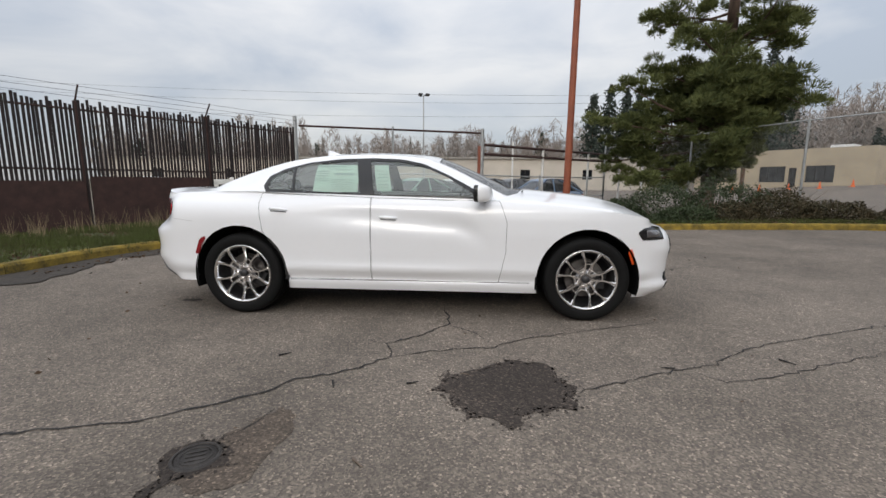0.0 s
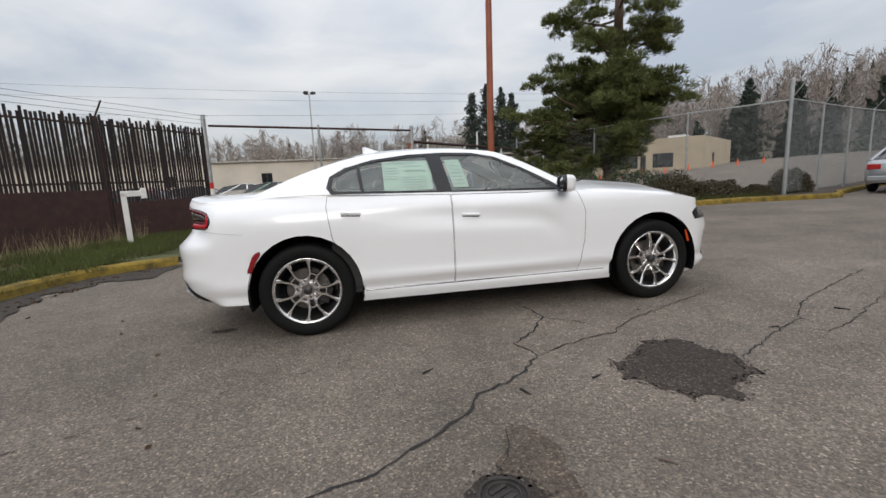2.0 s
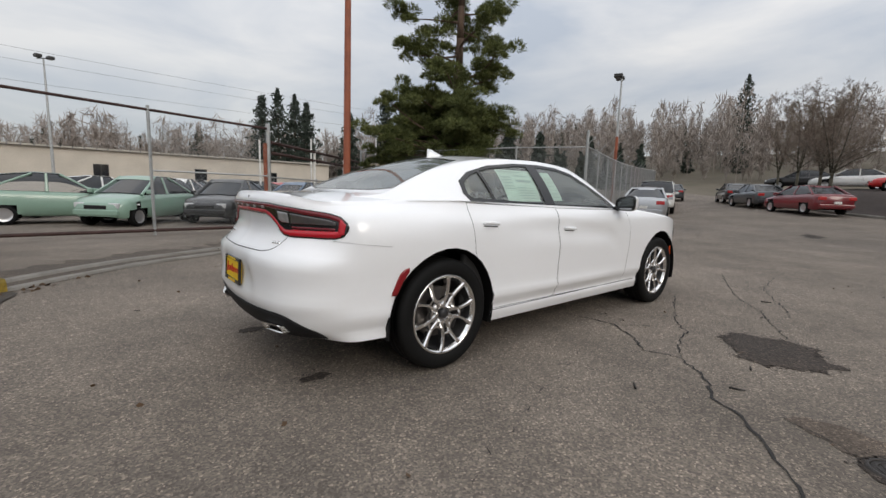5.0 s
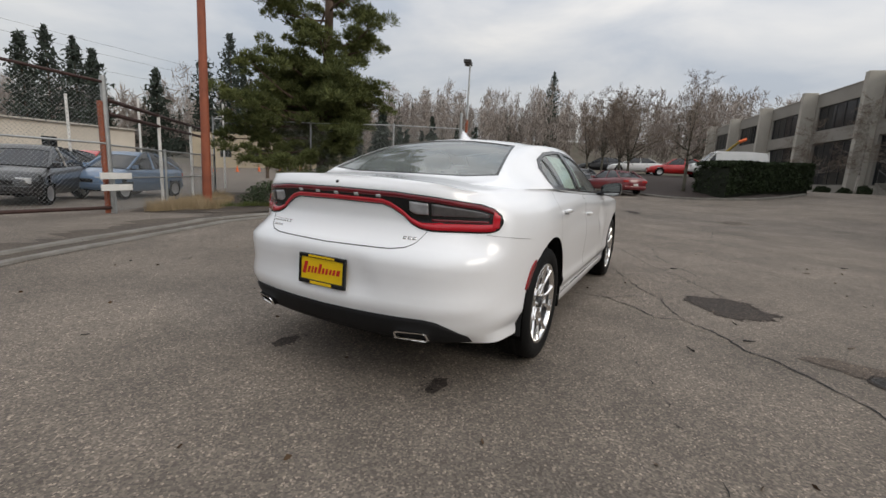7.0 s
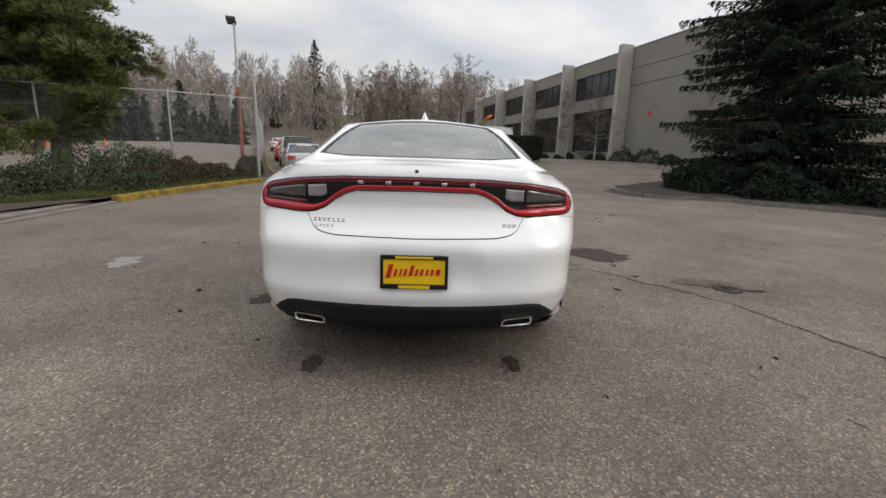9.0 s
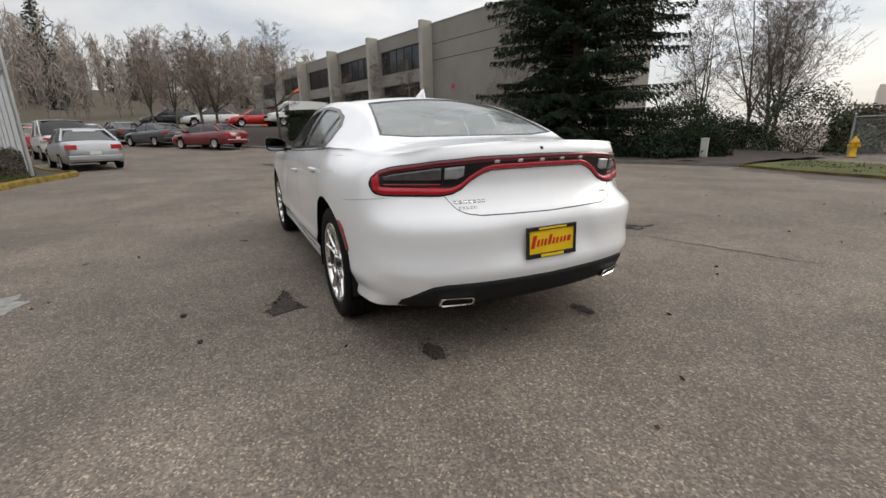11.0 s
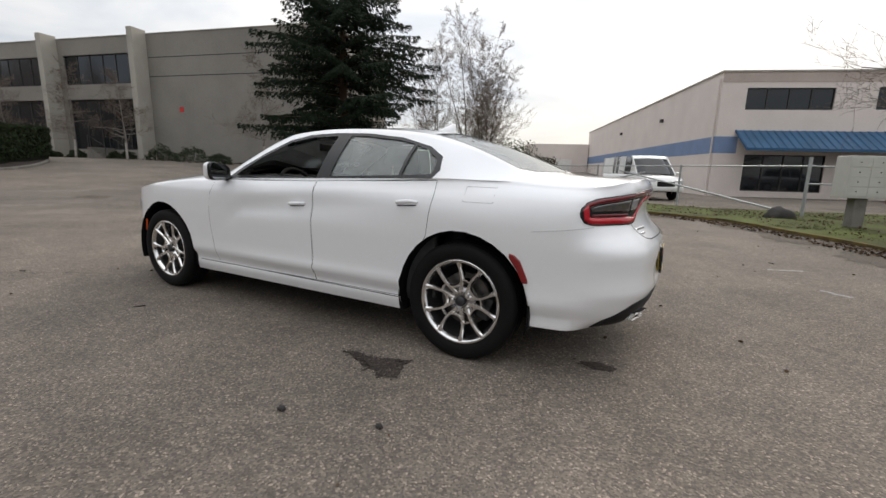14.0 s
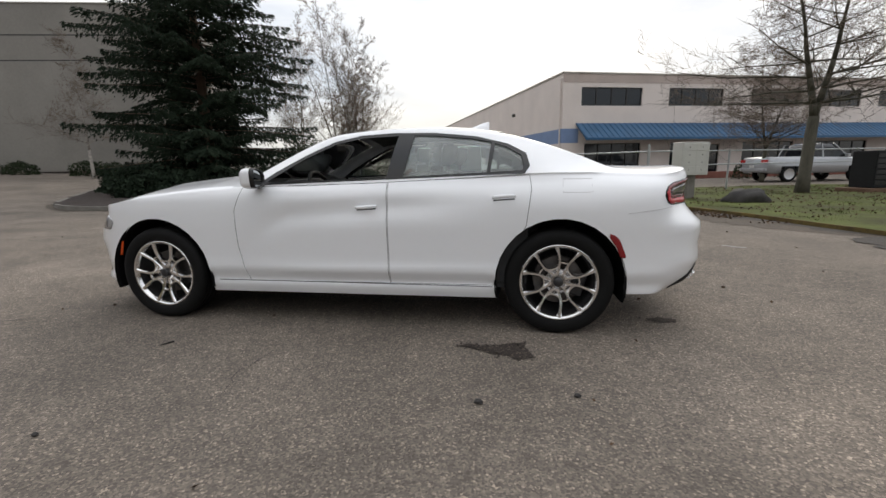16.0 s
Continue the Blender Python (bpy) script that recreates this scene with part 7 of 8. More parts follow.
for side, word in ((-1, "right"), (1, "left")):
    low = lambda m, s=side: m.y * s > 0.55 and m.z < 1.2
    glassy = lambda m, s=side: m.y * s > 0.45 and m.z > 1.03 and -1.5 < m.x < 0.85
    for cx, rx in ((FRONT_X, 0.432), (REAR_X, 0.432)):
        gone = cut(shell, arch_poly(cx, HUB_Z - 0.01, rx, 0.452), (0, 2), low)
        bmesh.ops.delete(shell, geom=gone, context="FACES")
        # what hangs below the hub line inside the opening
        rest = [f for f in shell.faces if low(f.calc_center_median()) and abs(f.calc_center_median().x - cx) < rx - 0.012 and f.calc_center_median().z < HUB_Z]
        bmesh.ops.delete(shell, geom=rest, context="FACES")
    shell.normal_update()
    for poly, name, mat, lab in ((FRONT_PANE, "window_glass", M_GLASS, "front side window"), (REAR_PANE, "window_glass", M_GLASS if side < 0 else M_FILMGLASS, "rear side window"), (QUARTER, "window_glass", M_GLASS, "small fixed rear quarter window")):
        got = lift_out(shell, cut(shell, poly, (0, 2), glassy), -0.006)
        if side > 0 and poly is FRONT_PANE:
            got.free()  # the driver's window is wound down
            continue
        part(name, got, mat, car, lab, True).visible_shadow = False
    trim = lift_out(shell, cut(shell, DLO, (0, 2), glassy), 0.002)
    part("window_surround", trim, M_TRIMBLK, car, "black window surround and pillars", True)
    for poly, lab in ((FRONT_DOOR, "front door"), (REAR_DOOR, "rear door")):
        ring_in = shrink(poly, 0.0035)
        door_keep = lambda m, s=side: m.y * s > 0.6 and m.z < 1.105 and abs(m.x) < 1.5
        outer = cut(shell, poly, (0, 2), door_keep)
        inner = cut(shell, ring_in, (0, 2), door_keep)
        door = part("door", lift_out(shell, inner), M_CARWHITE, car, f"white {lab}, shut", True)
        c = np.mean(poly, axis=0)
        shell.normal_update()
        outer = []
        for f in shell.faces:
            m = f.calc_center_median()
            if door_keep(m):
                good = True
                for p, q in zip(poly, poly[1:] + poly[:1]):
                    n2 = np.array([q[1] - p[1], p[0] - q[0]])
                    if (n2 @ (c - p)) * (n2 @ (np.array([m.x, m.z]) - p)) < 0:
                        good = False
                        break
                if good:
                    outer.append(f)
        part("door_gap", lift_out(shell, outer, -0.007), M_PLASTIC, door, "dark shut line", True)
        # pull handle: a bowed bar, its shadow a thin dark strip below
        hx, hz = (-0.19, 0.886) if lab == "front door" else (-1.155, 0.948)
        slope = -0.06
        bm, rows = bmesh.new(), []
        for t in np.linspace(-1, 1, 11):
            p = on_side(hx + 0.078 * t, hz + slope * 0.078 * t, side, 0.028 * (1 - t**4) + 0.004)
            w, d = 0.013 * (1 - 0.35 * t * t), 0.010
            rows.append([bm.verts.new(p + Vector((0, side * d * math.cos(k), w * math.sin(k)))) for k in np.linspace(0, math.tau, 8, endpoint=False)])
        for r1, r2 in zip(rows, rows[1:]):
            for k in range(8):
                bm.faces.new((r1[k], r1[(k + 1) % 8], r2[(k + 1) % 8], r2[k]))
        bm.faces.new(rows[0]), bm.faces.new(rows[-1])
        bmesh.ops.recalc_face_normals(bm, faces=bm.faces[:])
        part("door_handle", bm, M_CARWHITE, door, "white pull handle", True)
        # painted shadow line under the handle
        side_patch(hx - 0.07, hx + 0.07, lambda x: hz - 0.020 + (x - hx) * slope, lambda x: hz - 0.013 + (x - hx) * slope, side, 0.0012, "handle_cup", M_PLASTIC, door, n=6, m=2)

# windscreen and rear window, cut through from above
WIND = [(0.23, 0.56), (0.23, -0.56), (0.84, -0.70), (0.96, -0.52), (1.03, -0.28), (1.05, 0.0), (1.03, 0.28), (0.96, 0.52), (0.84, 0.70)]
REARWIN = [(-1.10, 0.495), (-1.10, -0.495), (-1.77, -0.64), (-1.825, -0.43), (-1.845, -0.2), (-1.85, 0.0), (-1.845, 0.2), (-1.825, 0.43), (-1.77, 0.64)]
for poly, name, mat, lab, lim in ((WIND, "windscreen", M_CLEAR, "clear windscreen", (0.1, 1.2)), (REARWIN, "rear_window", M_REARGLASS, "tinted rear window, reflected sky painted as a pale film", (-2.0, -1.0))):
    top = lambda m, lim=lim: lim[0] < m.x < lim[1] and m.z > 1.06
    pane = lift_out(shell, cut(shell, shrink(poly, 0.016), (0, 1), top), -0.004)
    part(name, pane, mat, car, lab, True).visible_shadow = False
    edge = lift_out(shell, cut(shell, poly, (0, 1), top), 0.0015)
    part(name + "_surround", edge, M_TRIMBLK, car, "black glass edge", True)
# below the glass the boot and bonnet sheets stop short of the cabin
under = [f for f in shell.faces if -1.72 < f.calc_center_median().x < 0.98 and abs(f.calc_center_median().y) < 0.52 and f.calc_center_median().z < 1.145]
bmesh.ops.delete(shell, geom=under, context="FACES")
bmesh.ops.dissolve_degenerate(shell, dist=1e-5, edges=shell.edges[:])
for e in shell.edges:
    if len(e.link_faces) == 2 and e.calc_face_angle(0.0) > 1.0:
        e.smooth = False
part("body", shell, M_CARWHITE, car, "glossy white body shell", True)

# floor pan, wheel housings
bm = bmesh.new()
box(bm, -1.95, 2.1, -0.62, 0.62, 0.24, 0.30)
box(bm, -1.06, 1.06, -0.86, 0.86, 0.24, 0.30)
part("floor_pan", bm, M_UNDER, car)
for cx in (FRONT_X, REAR_X):
    for side in (-1, 1):
        bm = bmesh.new()
        rings = []
        for yy, k in ((0.925, 0.0), (0.90, 0.012), (0.60, 0.02)):
            rings.append([bm.verts.new((cx + (0.437 - k) * math.cos(a), yy * side, max(0.24, HUB_Z - 0.01 + (0.457 - k) * math.sin(a)))) for a in np.linspace(-0.3, math.pi + 0.3, 30)])
        grid_faces(bm, rings)
        f = bm.faces.new(rings[-1])
        part("wheel_housing", bm, M_UNDER, car)
        # mud flap edge behind the wheel
        bm = boxed(cx - 0.438, cx - 0.424, min(0.66 * side, 0.915 * side), max(0.66 * side, 0.915 * side), 0.27, 0.42, 0.004)
        part("mud_flap", bm, M_PLASTIC, car)


def make_wheel(outer, name="wheel"):
    """A wheel on the origin, its face towards -Y."""
    hub = new(name)
    hub.parent = car
    tyre = lathe(bmesh.new(), [(0.262, -0.095), (0.268, -0.105), (0.285, -0.113), (0.318, -0.118), (0.345, -0.112), (0.360, -0.098), (0.3655, -0.078), (0.367, -0.05), (0.3615, -0.046), (0.3615, -0.038), (0.3675, -0.034), (0.3675, -0.004),
                              (0.3615, 0.0), (0.3615, 0.008), (0.3675, 0.012), (0.367, 0.05), (0.3655, 0.078), (0.345, 0.112), (0.30, 0.118), (0.26, 0.10)], 56)
    part("tyre", tyre, M_TYRE, hub, "black road tyre", True)
    rim = lathe(bmesh.new(), [(0.262, -0.098), (0.266, -0.106), (0.258, -0.109), (0.248, -0.104), (0.243, -0.094), (0.237, -0.082)], 56)
    part("rim", rim, M_CHROME, hub, "polished rim lip", True)
    part("barrel", lathe(bmesh.new(), [(0.237, -0.082), (0.228, -0.06), (0.222, 0.08), (0.05, 0.085)], 40), M_DKALLOY, hub, "", True)
    disc = lathe(bmesh.new(), [(0.04, -0.005), (0.165, -0.005), (0.170, 0.0), (0.170, 0.02), (0.04, 0.02)], 36)
    part("brake_disc", disc, M_DISC, hub)
    part("caliper", boxed(0.09, 0.185, -0.03, 0.05, -0.075, 0.075, 0.012), M_DKALLOY, hub)
    for k in range(5):
        a0 = k * math.tau / 5 + math.pi / 2

        def strip(path, w, d):
            bm, rows = bmesh.new(), []
            for i, (r, a, y) in enumerate(path):
                c = Vector((r * math.cos(a), y, r * math.sin(a)))
                r2, a2, y2 = path[min(i + 1, len(path) - 1)]
                r3, a3, y3 = path[max(i - 1, 0)]
                t = Vector((r2 * math.cos(a2) - r3 * math.cos(a3), 0, r2 * math.sin(a2) - r3 * math.sin(a3))).normalized()
                s = Vector((-t.z, 0, t.x))
                ww = w[i]
                rows.append([bm.verts.new(c + s * ww * u + Vector((0, v, 0))) for u, v in ((-1, d), (-0.85, 0.004), (-0.45, -0.006), (0.45, -0.006), (0.85, 0.004), (1, d))])
            for p, q in zip(rows, rows[1:]):
                for j in range(6):
                    bm.faces.new((p[j], q[j], q[(j + 1) % 6], p[(j + 1) % 6]))
            bm.faces.new(rows[0]), bm.faces.new(rows[-1])
            bmesh.ops.recalc_face_normals(bm, faces=bm.faces[:])
            return bm

        for s in (-1, 1):
            branch = [(0.050, a0 + s * 0.44, -0.072), (0.085, a0 + s * 0.285, -0.074), (0.125, a0 + s * 0.225, -0.080), (0.155, a0 + s * 0.225, -0.086), (0.205, a0 + s * 0.275, -0.094), (0.245, a0 + s * 0.318, -0.100)]
            part("spoke", strip(branch, [0.018, 0.016, 0.015, 0.0145, 0.015, 0.021], 0.035), M_CHROME, hub)
        bridge = [(0.138, a0 - 0.23, -0.082), (0.141, a0, -0.082), (0.138, a0 + 0.23, -0.082)]
        part("spoke_bridge", strip(bridge, [0.010, 0.010, 0.010], 0.03), M_CHROME, hub)
        # the round foot of the wide gap between two pairs
        al = a0 + math.tau / 10
        web = [(0.128, al - 0.40, -0.080), (0.108, al - 0.31, -0.077), (0.097, al - 0.15, -0.075), (0.095, al, -0.075), (0.097, al + 0.15, -0.075), (0.108, al + 0.31, -0.077), (0.128, al + 0.40, -0.080)]
        part("spoke_web", strip(web, [0.009, 0.010, 0.011, 0.012, 0.011, 0.010, 0.009], 0.03), M_CHROME, hub)
        nut = bmesh.new()
        rod(nut, (0.057 * math.cos(al), -0.06, 0.057 * math.sin(al)), (0.057 * math.cos(al), -0.09, 0.057 * math.sin(al)), 0.0115, 0.010, 6)
        part("lug_nut", nut, M_CHROME, hub)
    part("hub_plate", lathe(bmesh.new(), [(0.0, -0.066), (0.045, -0.066), (0.088, -0.062), (0.094, -0.03)], 30), M_HUBMETAL, hub, "", True)
    part("hub_cap", lathe(bmesh.new(), [(0.0, -0.096), (0.026, -0.095), (0.032, -0.090), (0.033, -0.07)], 24), M_DKALLOY, hub, "round centre cap", True)
    return hub


first = make_wheel(True)
first.matrix_basis = pose(FRONT_X, -0.812, HUB_Z, 0, 8, 0)
for x, y, spin, rz in ((REAR_X, -0.815, 23, 0), (FRONT_X, 0.812, 40, 180), (REAR_X, 0.815, 15, 180)):
    w = copy_thing(first, pose(0, 0, 0))
    w.matrix_basis = pose(x, y, HUB_Z, 0, 0, rz) @ pose(0, 0, 0, 0, spin, 0)


# ---- rear: lamps, plate, bumper ----
def lamp_top(y):
    return interp(abs(y), [(0, 1.068), (0.36, 1.064), (0.58, 1.048), (0.75, 1.020), (0.80, 1.004), (0.838, 0.97), (0.85, 0.94)])


def lamp_low(y):
    return interp(abs(y), [(0, 0.996), (0.29, 0.992), (0.34, 0.978), (0.40, 0.945), (0.45, 0.905), (0.50, 0.884), (0.56, 0.876), (0.75, 0.876), (0.80, 0.879), (0.835, 0.892), (0.85, 0.93)])


light = end_patch(-0.848, 0.848, lamp_low, lamp_top, -1, 0.004, "tail_lamp", M_TRIMBLK, car, "full-width gloss black tail lamp with a red light band", n=150, m=7)
end_patch(-0.822, 0.822, lambda y: lamp_low(y) + 0.007, lambda y: lamp_low(y) + 0.029 + 0.014 * smoothstep(0.48, 0.6, abs(y)), -1, 0.004, "red_band", M_REDLENS, light, "bright red lower light band", n=130, m=3, base=0.004)
end_patch(-0.822, 0.822, lambda y: lamp_top(y) - 0.028, lambda y: lamp_top(y) - 0.006, -1, 0.003, "upper_band", M_DKRED, light, "dark red upper light band", n=130, m=3, base=0.004)
for s in (-1, 1):
    lo, hi = sorted((s * 0.806, s * 0.834))
    end_patch(lo, hi, lambda y: lamp_low(y) + 0.014, lambda y: lamp_top(y) - 0.012, -1, 0.004, "end_band", M_REDLENS, light, "red end of the light band", n=10, m=8, base=0.004)
    lo, hi = sorted((s * 0.44, s * 0.535))
    end_patch(lo, hi, lambda y: max(0.958, lamp_low(y) + 0.062), lambda y: lamp_top(y) - 0.038, -1, 0.004, "reversing_lens", M_SMOKE, light, "clear reversing lens", n=12, m=5, base=0.003)
    lo, hi = sorted((s * 0.55, s * 0.79))
    end_patch(lo, hi, lambda y: 0.955, lambda y: lamp_top(y) - 0.036, -1, 0.003, "indicator_lens", M_SMOKEDK, light, "smoked indicator lens", n=16, m=5, base=0.003)
    end_patch(lo, hi, lambda y: 0.926, lambda y: 0.938, -1, 0.003, "inner_band", M_DKRED, light, "", n=16, m=2, base=0.004)
    seam = s * 0.542
    end_patch(seam - 0.0018, seam + 0.0018, lambda y: 0.885, lambda y: 1.04, -1, 0.0015, "boot_gap", M_PLASTIC, car, "boot lid shut line", n=2, m=16, base=0.005)
# five plain bright shapes in place of the maker's letters
for k in range(5):
    y = 0.27 - 0.135 * k
    end_patch(y - 0.013, y + 0.013, lambda v: 1.030, lambda v: 1.044, -1, 0.004, "badge_mark", M_WHITEGR, light, "small bright badge shape", n=4, m=3, base=0.005)


def boot_low(y):
    return interp(abs(y), [(0, 0.778), (0.39, 0.784), (0.46, 0.795), (0.50, 0.815), (0.525, 0.85), (0.54, 0.876)])


end_patch(-0.54, 0.54, lambda y: boot_low(y) - 0.002, lambda y: boot_low(y) + 0.002, -1, 0.0012, "boot_gap", M_PLASTIC, car, "boot lid shut line", n=90, m=2)
for y0, step, count, lo, hi in ((0.505, 0.024, 7, 0.840, 0.854), (0.49, 0.019, 5, 0.816, 0.825), (-0.43, 0.025, 3, 0.832, 0.845)):
    for k in range(count):
        end_patch(y0 - step * k - step * 0.7, y0 - step * k, lambda y: lo, lambda y: hi, -1, 0.002, "badge_bar", M_CHROME, car, "small silver badge bar", n=2, m=2)
end_patch(-0.008, 0.008, lambda y: 1.086, lambda y: 1.099, -1, 0.003, "boot_button", M_PLASTIC, car, "small black boot emblem", n=4, m=3)


def val_top(y):
    return interp(abs(y), [(0, 0.445), (0.58, 0.452), (0.64, 0.442), (0.70, 0.405), (0.76, 0.345)])


end_patch(-0.755, 0.755, lambda y: 0.308, val_top, -1, 0.006, "rear_valance", M_PLASTIC, car, "black lower rear valance", n=70, m=6)
for s in (-1, 1):
    pipe = new("exhaust_tip")
    pipe.parent = car
    tagged(pipe, "chrome oblong exhaust tip")
    bm = bmesh.new()
    outer = [(-0.085, -0.022), (0.072, -0.026), (0.086, -0.016), (0.080, 0.022), (0.066, 0.028), (-0.072, 0.025), (-0.086, 0.012)]
    loops = []
    for x, k in ((-2.40, 0.96), (-2.500, 1.0), (-2.506, 0.96), (-2.502, 0.86), (-2.40, 0.80)):
        loops.append([bm.verts.new((x - 0.5 * v[1] + 0.3 * v[0], s * (0.525 + v[0] * k), 0.354 + v[1] * (k if k > 0.9 else k * 0.82))) for v in outer])
    for p, q in zip(loops, loops[1:]):
        for j in range(7):
            bm.faces.new((p[j], p[(j + 1) % 7], q[(j + 1) % 7], q[j]))
    bmesh.ops.recalc_face_normals(bm, faces=bm.faces[:])
    part("tip_shell", bm, M_CHROME, pipe)
    bm = bmesh.new()
    bm.faces.new([bm.verts.new((-2.47 - 0.5 * v[1] + 0.3 * v[0], s * (0.525 + v[0] * 0.85), 0.354 + v[1] * 0.7)) for v in outer])
    part("tip_inside", bm, M_UNDER, pipe)
# plate in its frame, with plain bars for the writing
plate = new("number_plate")
plate.parent = car
plate.matrix_basis = pose(-2.573, 0, 0.622, 0, 2.5, 0)
tagged(plate, "yellow dealer plate in a black frame, red script")
part("plate_sheet", boxed(-0.004, 0.012, -0.15, 0.15, -0.074, 0.074, 0.002), M_PLATE, plate, "yellow plate sheet")
bm = bmesh.new()
box(bm, -0.011, 0.006, -0.162, 0.162, 0.062, 0.082, 0.003)
box(bm, -0.011, 0.006, -0.162, 0.162, -0.082, -0.058, 0.003)
box(bm, -0.0105, 0.006, -0.162, -0.147, -0.06, 0.064, 0.003)
box(bm, -0.0105, 0.006, 0.147, 0.162, -0.06, 0.064, 0.003)
part("plate_frame", bm, M_TRIMBLK, plate, "black plate frame")
script = bmesh.new()
for y, w, z, hgt in ((0.118, 0.022, 0.004, 0.066), (0.088, 0.014, -0.004, 0.034), (0.064, 0.010, -0.002, 0.036), (0.042, 0.014, -0.002, 0.034), (0.014, 0.018, 0.008, 0.052), (-0.012, 0.014, -0.001, 0.032), (-0.036, 0.014, -0.001, 0.032), (-0.062, 0.012, 0.0, 0.028), (-0.086, 0.014, 0.001, 0.030), (-0.114, 0.020, 0.002, 0.030)):
    box(script, -0.0062, -0.003, y - w / 2, y + w / 2, z - hgt / 2, z + hgt / 2)
for v in script.verts:
    v.co.y -= 0.25 * v.co.z
part("plate_writing", script, M_REDINK, plate, "red bars of script")
part("frame_writing", boxed(-0.0125, -0.010, -0.09, 0.09, 0.067, 0.077), M_PLATE, plate, "yellow bar of lettering")
part("frame_writing", boxed(-0.0125, -0.010, -0.075, 0.075, -0.078, -0.063), M_PLATE, plate, "yellow bar of lettering")

# ---- side details ----
for s in (-1, 1):
    side_patch(-1.945, -1.838, lambda x: interp(x, [(-1.945, 0.545), (-1.915, 0.543), (-1.88, 0.62), (-1.838, 0.68)]), lambda x: interp(x, [(-1.945, 0.56), (-1.90, 0.668), (-1.868, 0.698), (-1.838, 0.706)]), s, 0.007, "side_marker", M_MARKER, car, "red rear side marker lamp")
    side_patch(1.868, 1.938, lambda x: interp(x, [(1.868, 0.60), (1.905, 0.505), (1.938, 0.503)]), lambda x: interp(x, [(1.868, 0.632), (1.893, 0.64), (1.938, 0.52)]), s, 0.007, "side_marker", M_ORANGE, car, "orange front side marker lamp")
    side_patch(1.945, 2.215, lambda x: interp(x, [(1.945, 0.765), (1.985, 0.712), (2.215, 0.708)]), lambda x: interp(x, [(1.945, 0.782), (1.99, 0.815), (2.10, 0.822), (2.215, 0.80)]), s, 0.005, "headlamp", M_SMOKE if s > 0 else M_TRIMBLK, car, "dark smoked headlamp", n=20, m=6)
    side_patch(2.02, 2.17, lambda x: 0.735, lambda x: 0.795, s, 0.004, "headlamp_lens", M_SMOKEDK, car, "smoked projector lens", n=10, m=4, base=0.004)
    # crease from the tail lamp to the arch
    side_patch(-2.25, -1.95, lambda x: 0.868 - (x + 2.25) * 0.11, lambda x: 0.8715 - (x + 2.25) * 0.11, s, 0.0016, "bumper_gap", M_WHITEGR, car, "bumper shut line", n=14, m=2)
    # mirror
    mir = new("wing_mirror")
    mir.parent = car
    tagged(mir, "white wing mirror with black base")
    # outline of the housing seen from behind, a rounded trapezoid, wider away from the door
    rim = []
    for a in np.linspace(0, math.tau, 36, endpoint=False):
        c, d = math.cos(a), math.sin(a)
        u, w = math.copysign(abs(c) ** 0.55, c), math.copysign(abs(d) ** 0.6, d)
        rim.append((0.105 * u, 0.068 * w * (1 + 0.16 * u) + 0.008 * u))
    for piece, mat, steps, word in (("mirror_cap", M_CARWHITE, ((0.602, 1.0), (0.635, 1.0), (0.665, 0.93), (0.688, 0.74), (0.698, 0.42), (0.70, 0.0)), "white mirror cap"),
                                    ("mirror_bezel", M_TRIMBLK, ((0.602, 0.985), (0.574, 0.985), (0.566, 0.95), (0.570, 0.86), (0.590, 0.84)), "black mirror bezel")):
        bm = bmesh.new()
        rings = [[bm.verts.new((x - 0.22 * u * k, s * (0.985 + u * k), 1.097 + w * k)) for u, w in rim] for x, k in steps]
        for p, q in zip(rings, rings[1:]):
            for j in range(36):
                bm.faces.new((p[j], p[(j + 1) % 36], q[(j + 1) % 36], q[j]))
        bmesh.ops.remove_doubles(bm, verts=bm.verts[:], dist=1e-5)
        bmesh.ops.recalc_face_normals(bm, faces=bm.faces[:])
        part(piece, bm, mat, mir, word, True)
    bm = bmesh.new()
    bm.faces.new([bm.verts.new((0.580 - 0.22 * u * 0.85, s * (0.985 + u * 0.85), 1.097 + w * 0.85)) for u, w in rim])
    part("mirror_glass", bm, M_MIRROR, mir, "mirror glass")
    bm = bmesh.new()
    rod(bm, (0.66, s * 0.84, 1.035), (0.625, s * 0.92, 1.055), 0.03, 0.024, 10)
    part("mirror_foot", bm, M_TRIMBLK, mir, "black mirror foot")
    # sill cap line
    side_patch(-1.08, 1.04, lambda x: 0.3235, lambda x: 0.3285, s, 0.001, "sill_line", M_PLASTIC, car, "shadow gap above the sill", n=40, m=2)
# filler flap on the left flank
for a0, a1, b0, b1 in ((-1.722, -1.535, 0.974, 0.977), (-1.722, -1.719, 0.974, 1.062), (-1.538, -1.535, 0.974, 1.062), (-1.722, -1.535, 1.059, 1.062)):
    side_patch(a0, a1, lambda x: b0, lambda x: b1, 1, 0.0008, "filler_gap", M_WHITEGR, car, "filler flap line", n=8, m=3)
# shark-fin aerial
bm = bmesh.new()
rows = []
for t, w, hgt in ((-1.005, 0.004, 0.066), (-0.99, 0.016, 0.070), (-0.95, 0.022, 0.058), (-0.90, 0.020, 0.034), (-0.85, 0.012, 0.012), (-0.825, 0.003, 0.002)):
    z = interp(t, [(-1.0, 1.449), (-0.7, 1.477)])
    rows.append([bm.verts.new(p) for p in ((t, -w * 1.5, z - 0.006), (t, -w, z + hgt * 0.35), (t, 0, z + hgt), (t, w, z + hgt * 0.35), (t, w * 1.5, z - 0.006))])
grid_faces(bm, rows)
bm.faces.new(rows[0])
bmesh.ops.recalc_face_normals(bm, faces=bm.faces[:])
part("aerial_fin", bm, M_CARWHITE, car, "white shark-fin aerial", True)
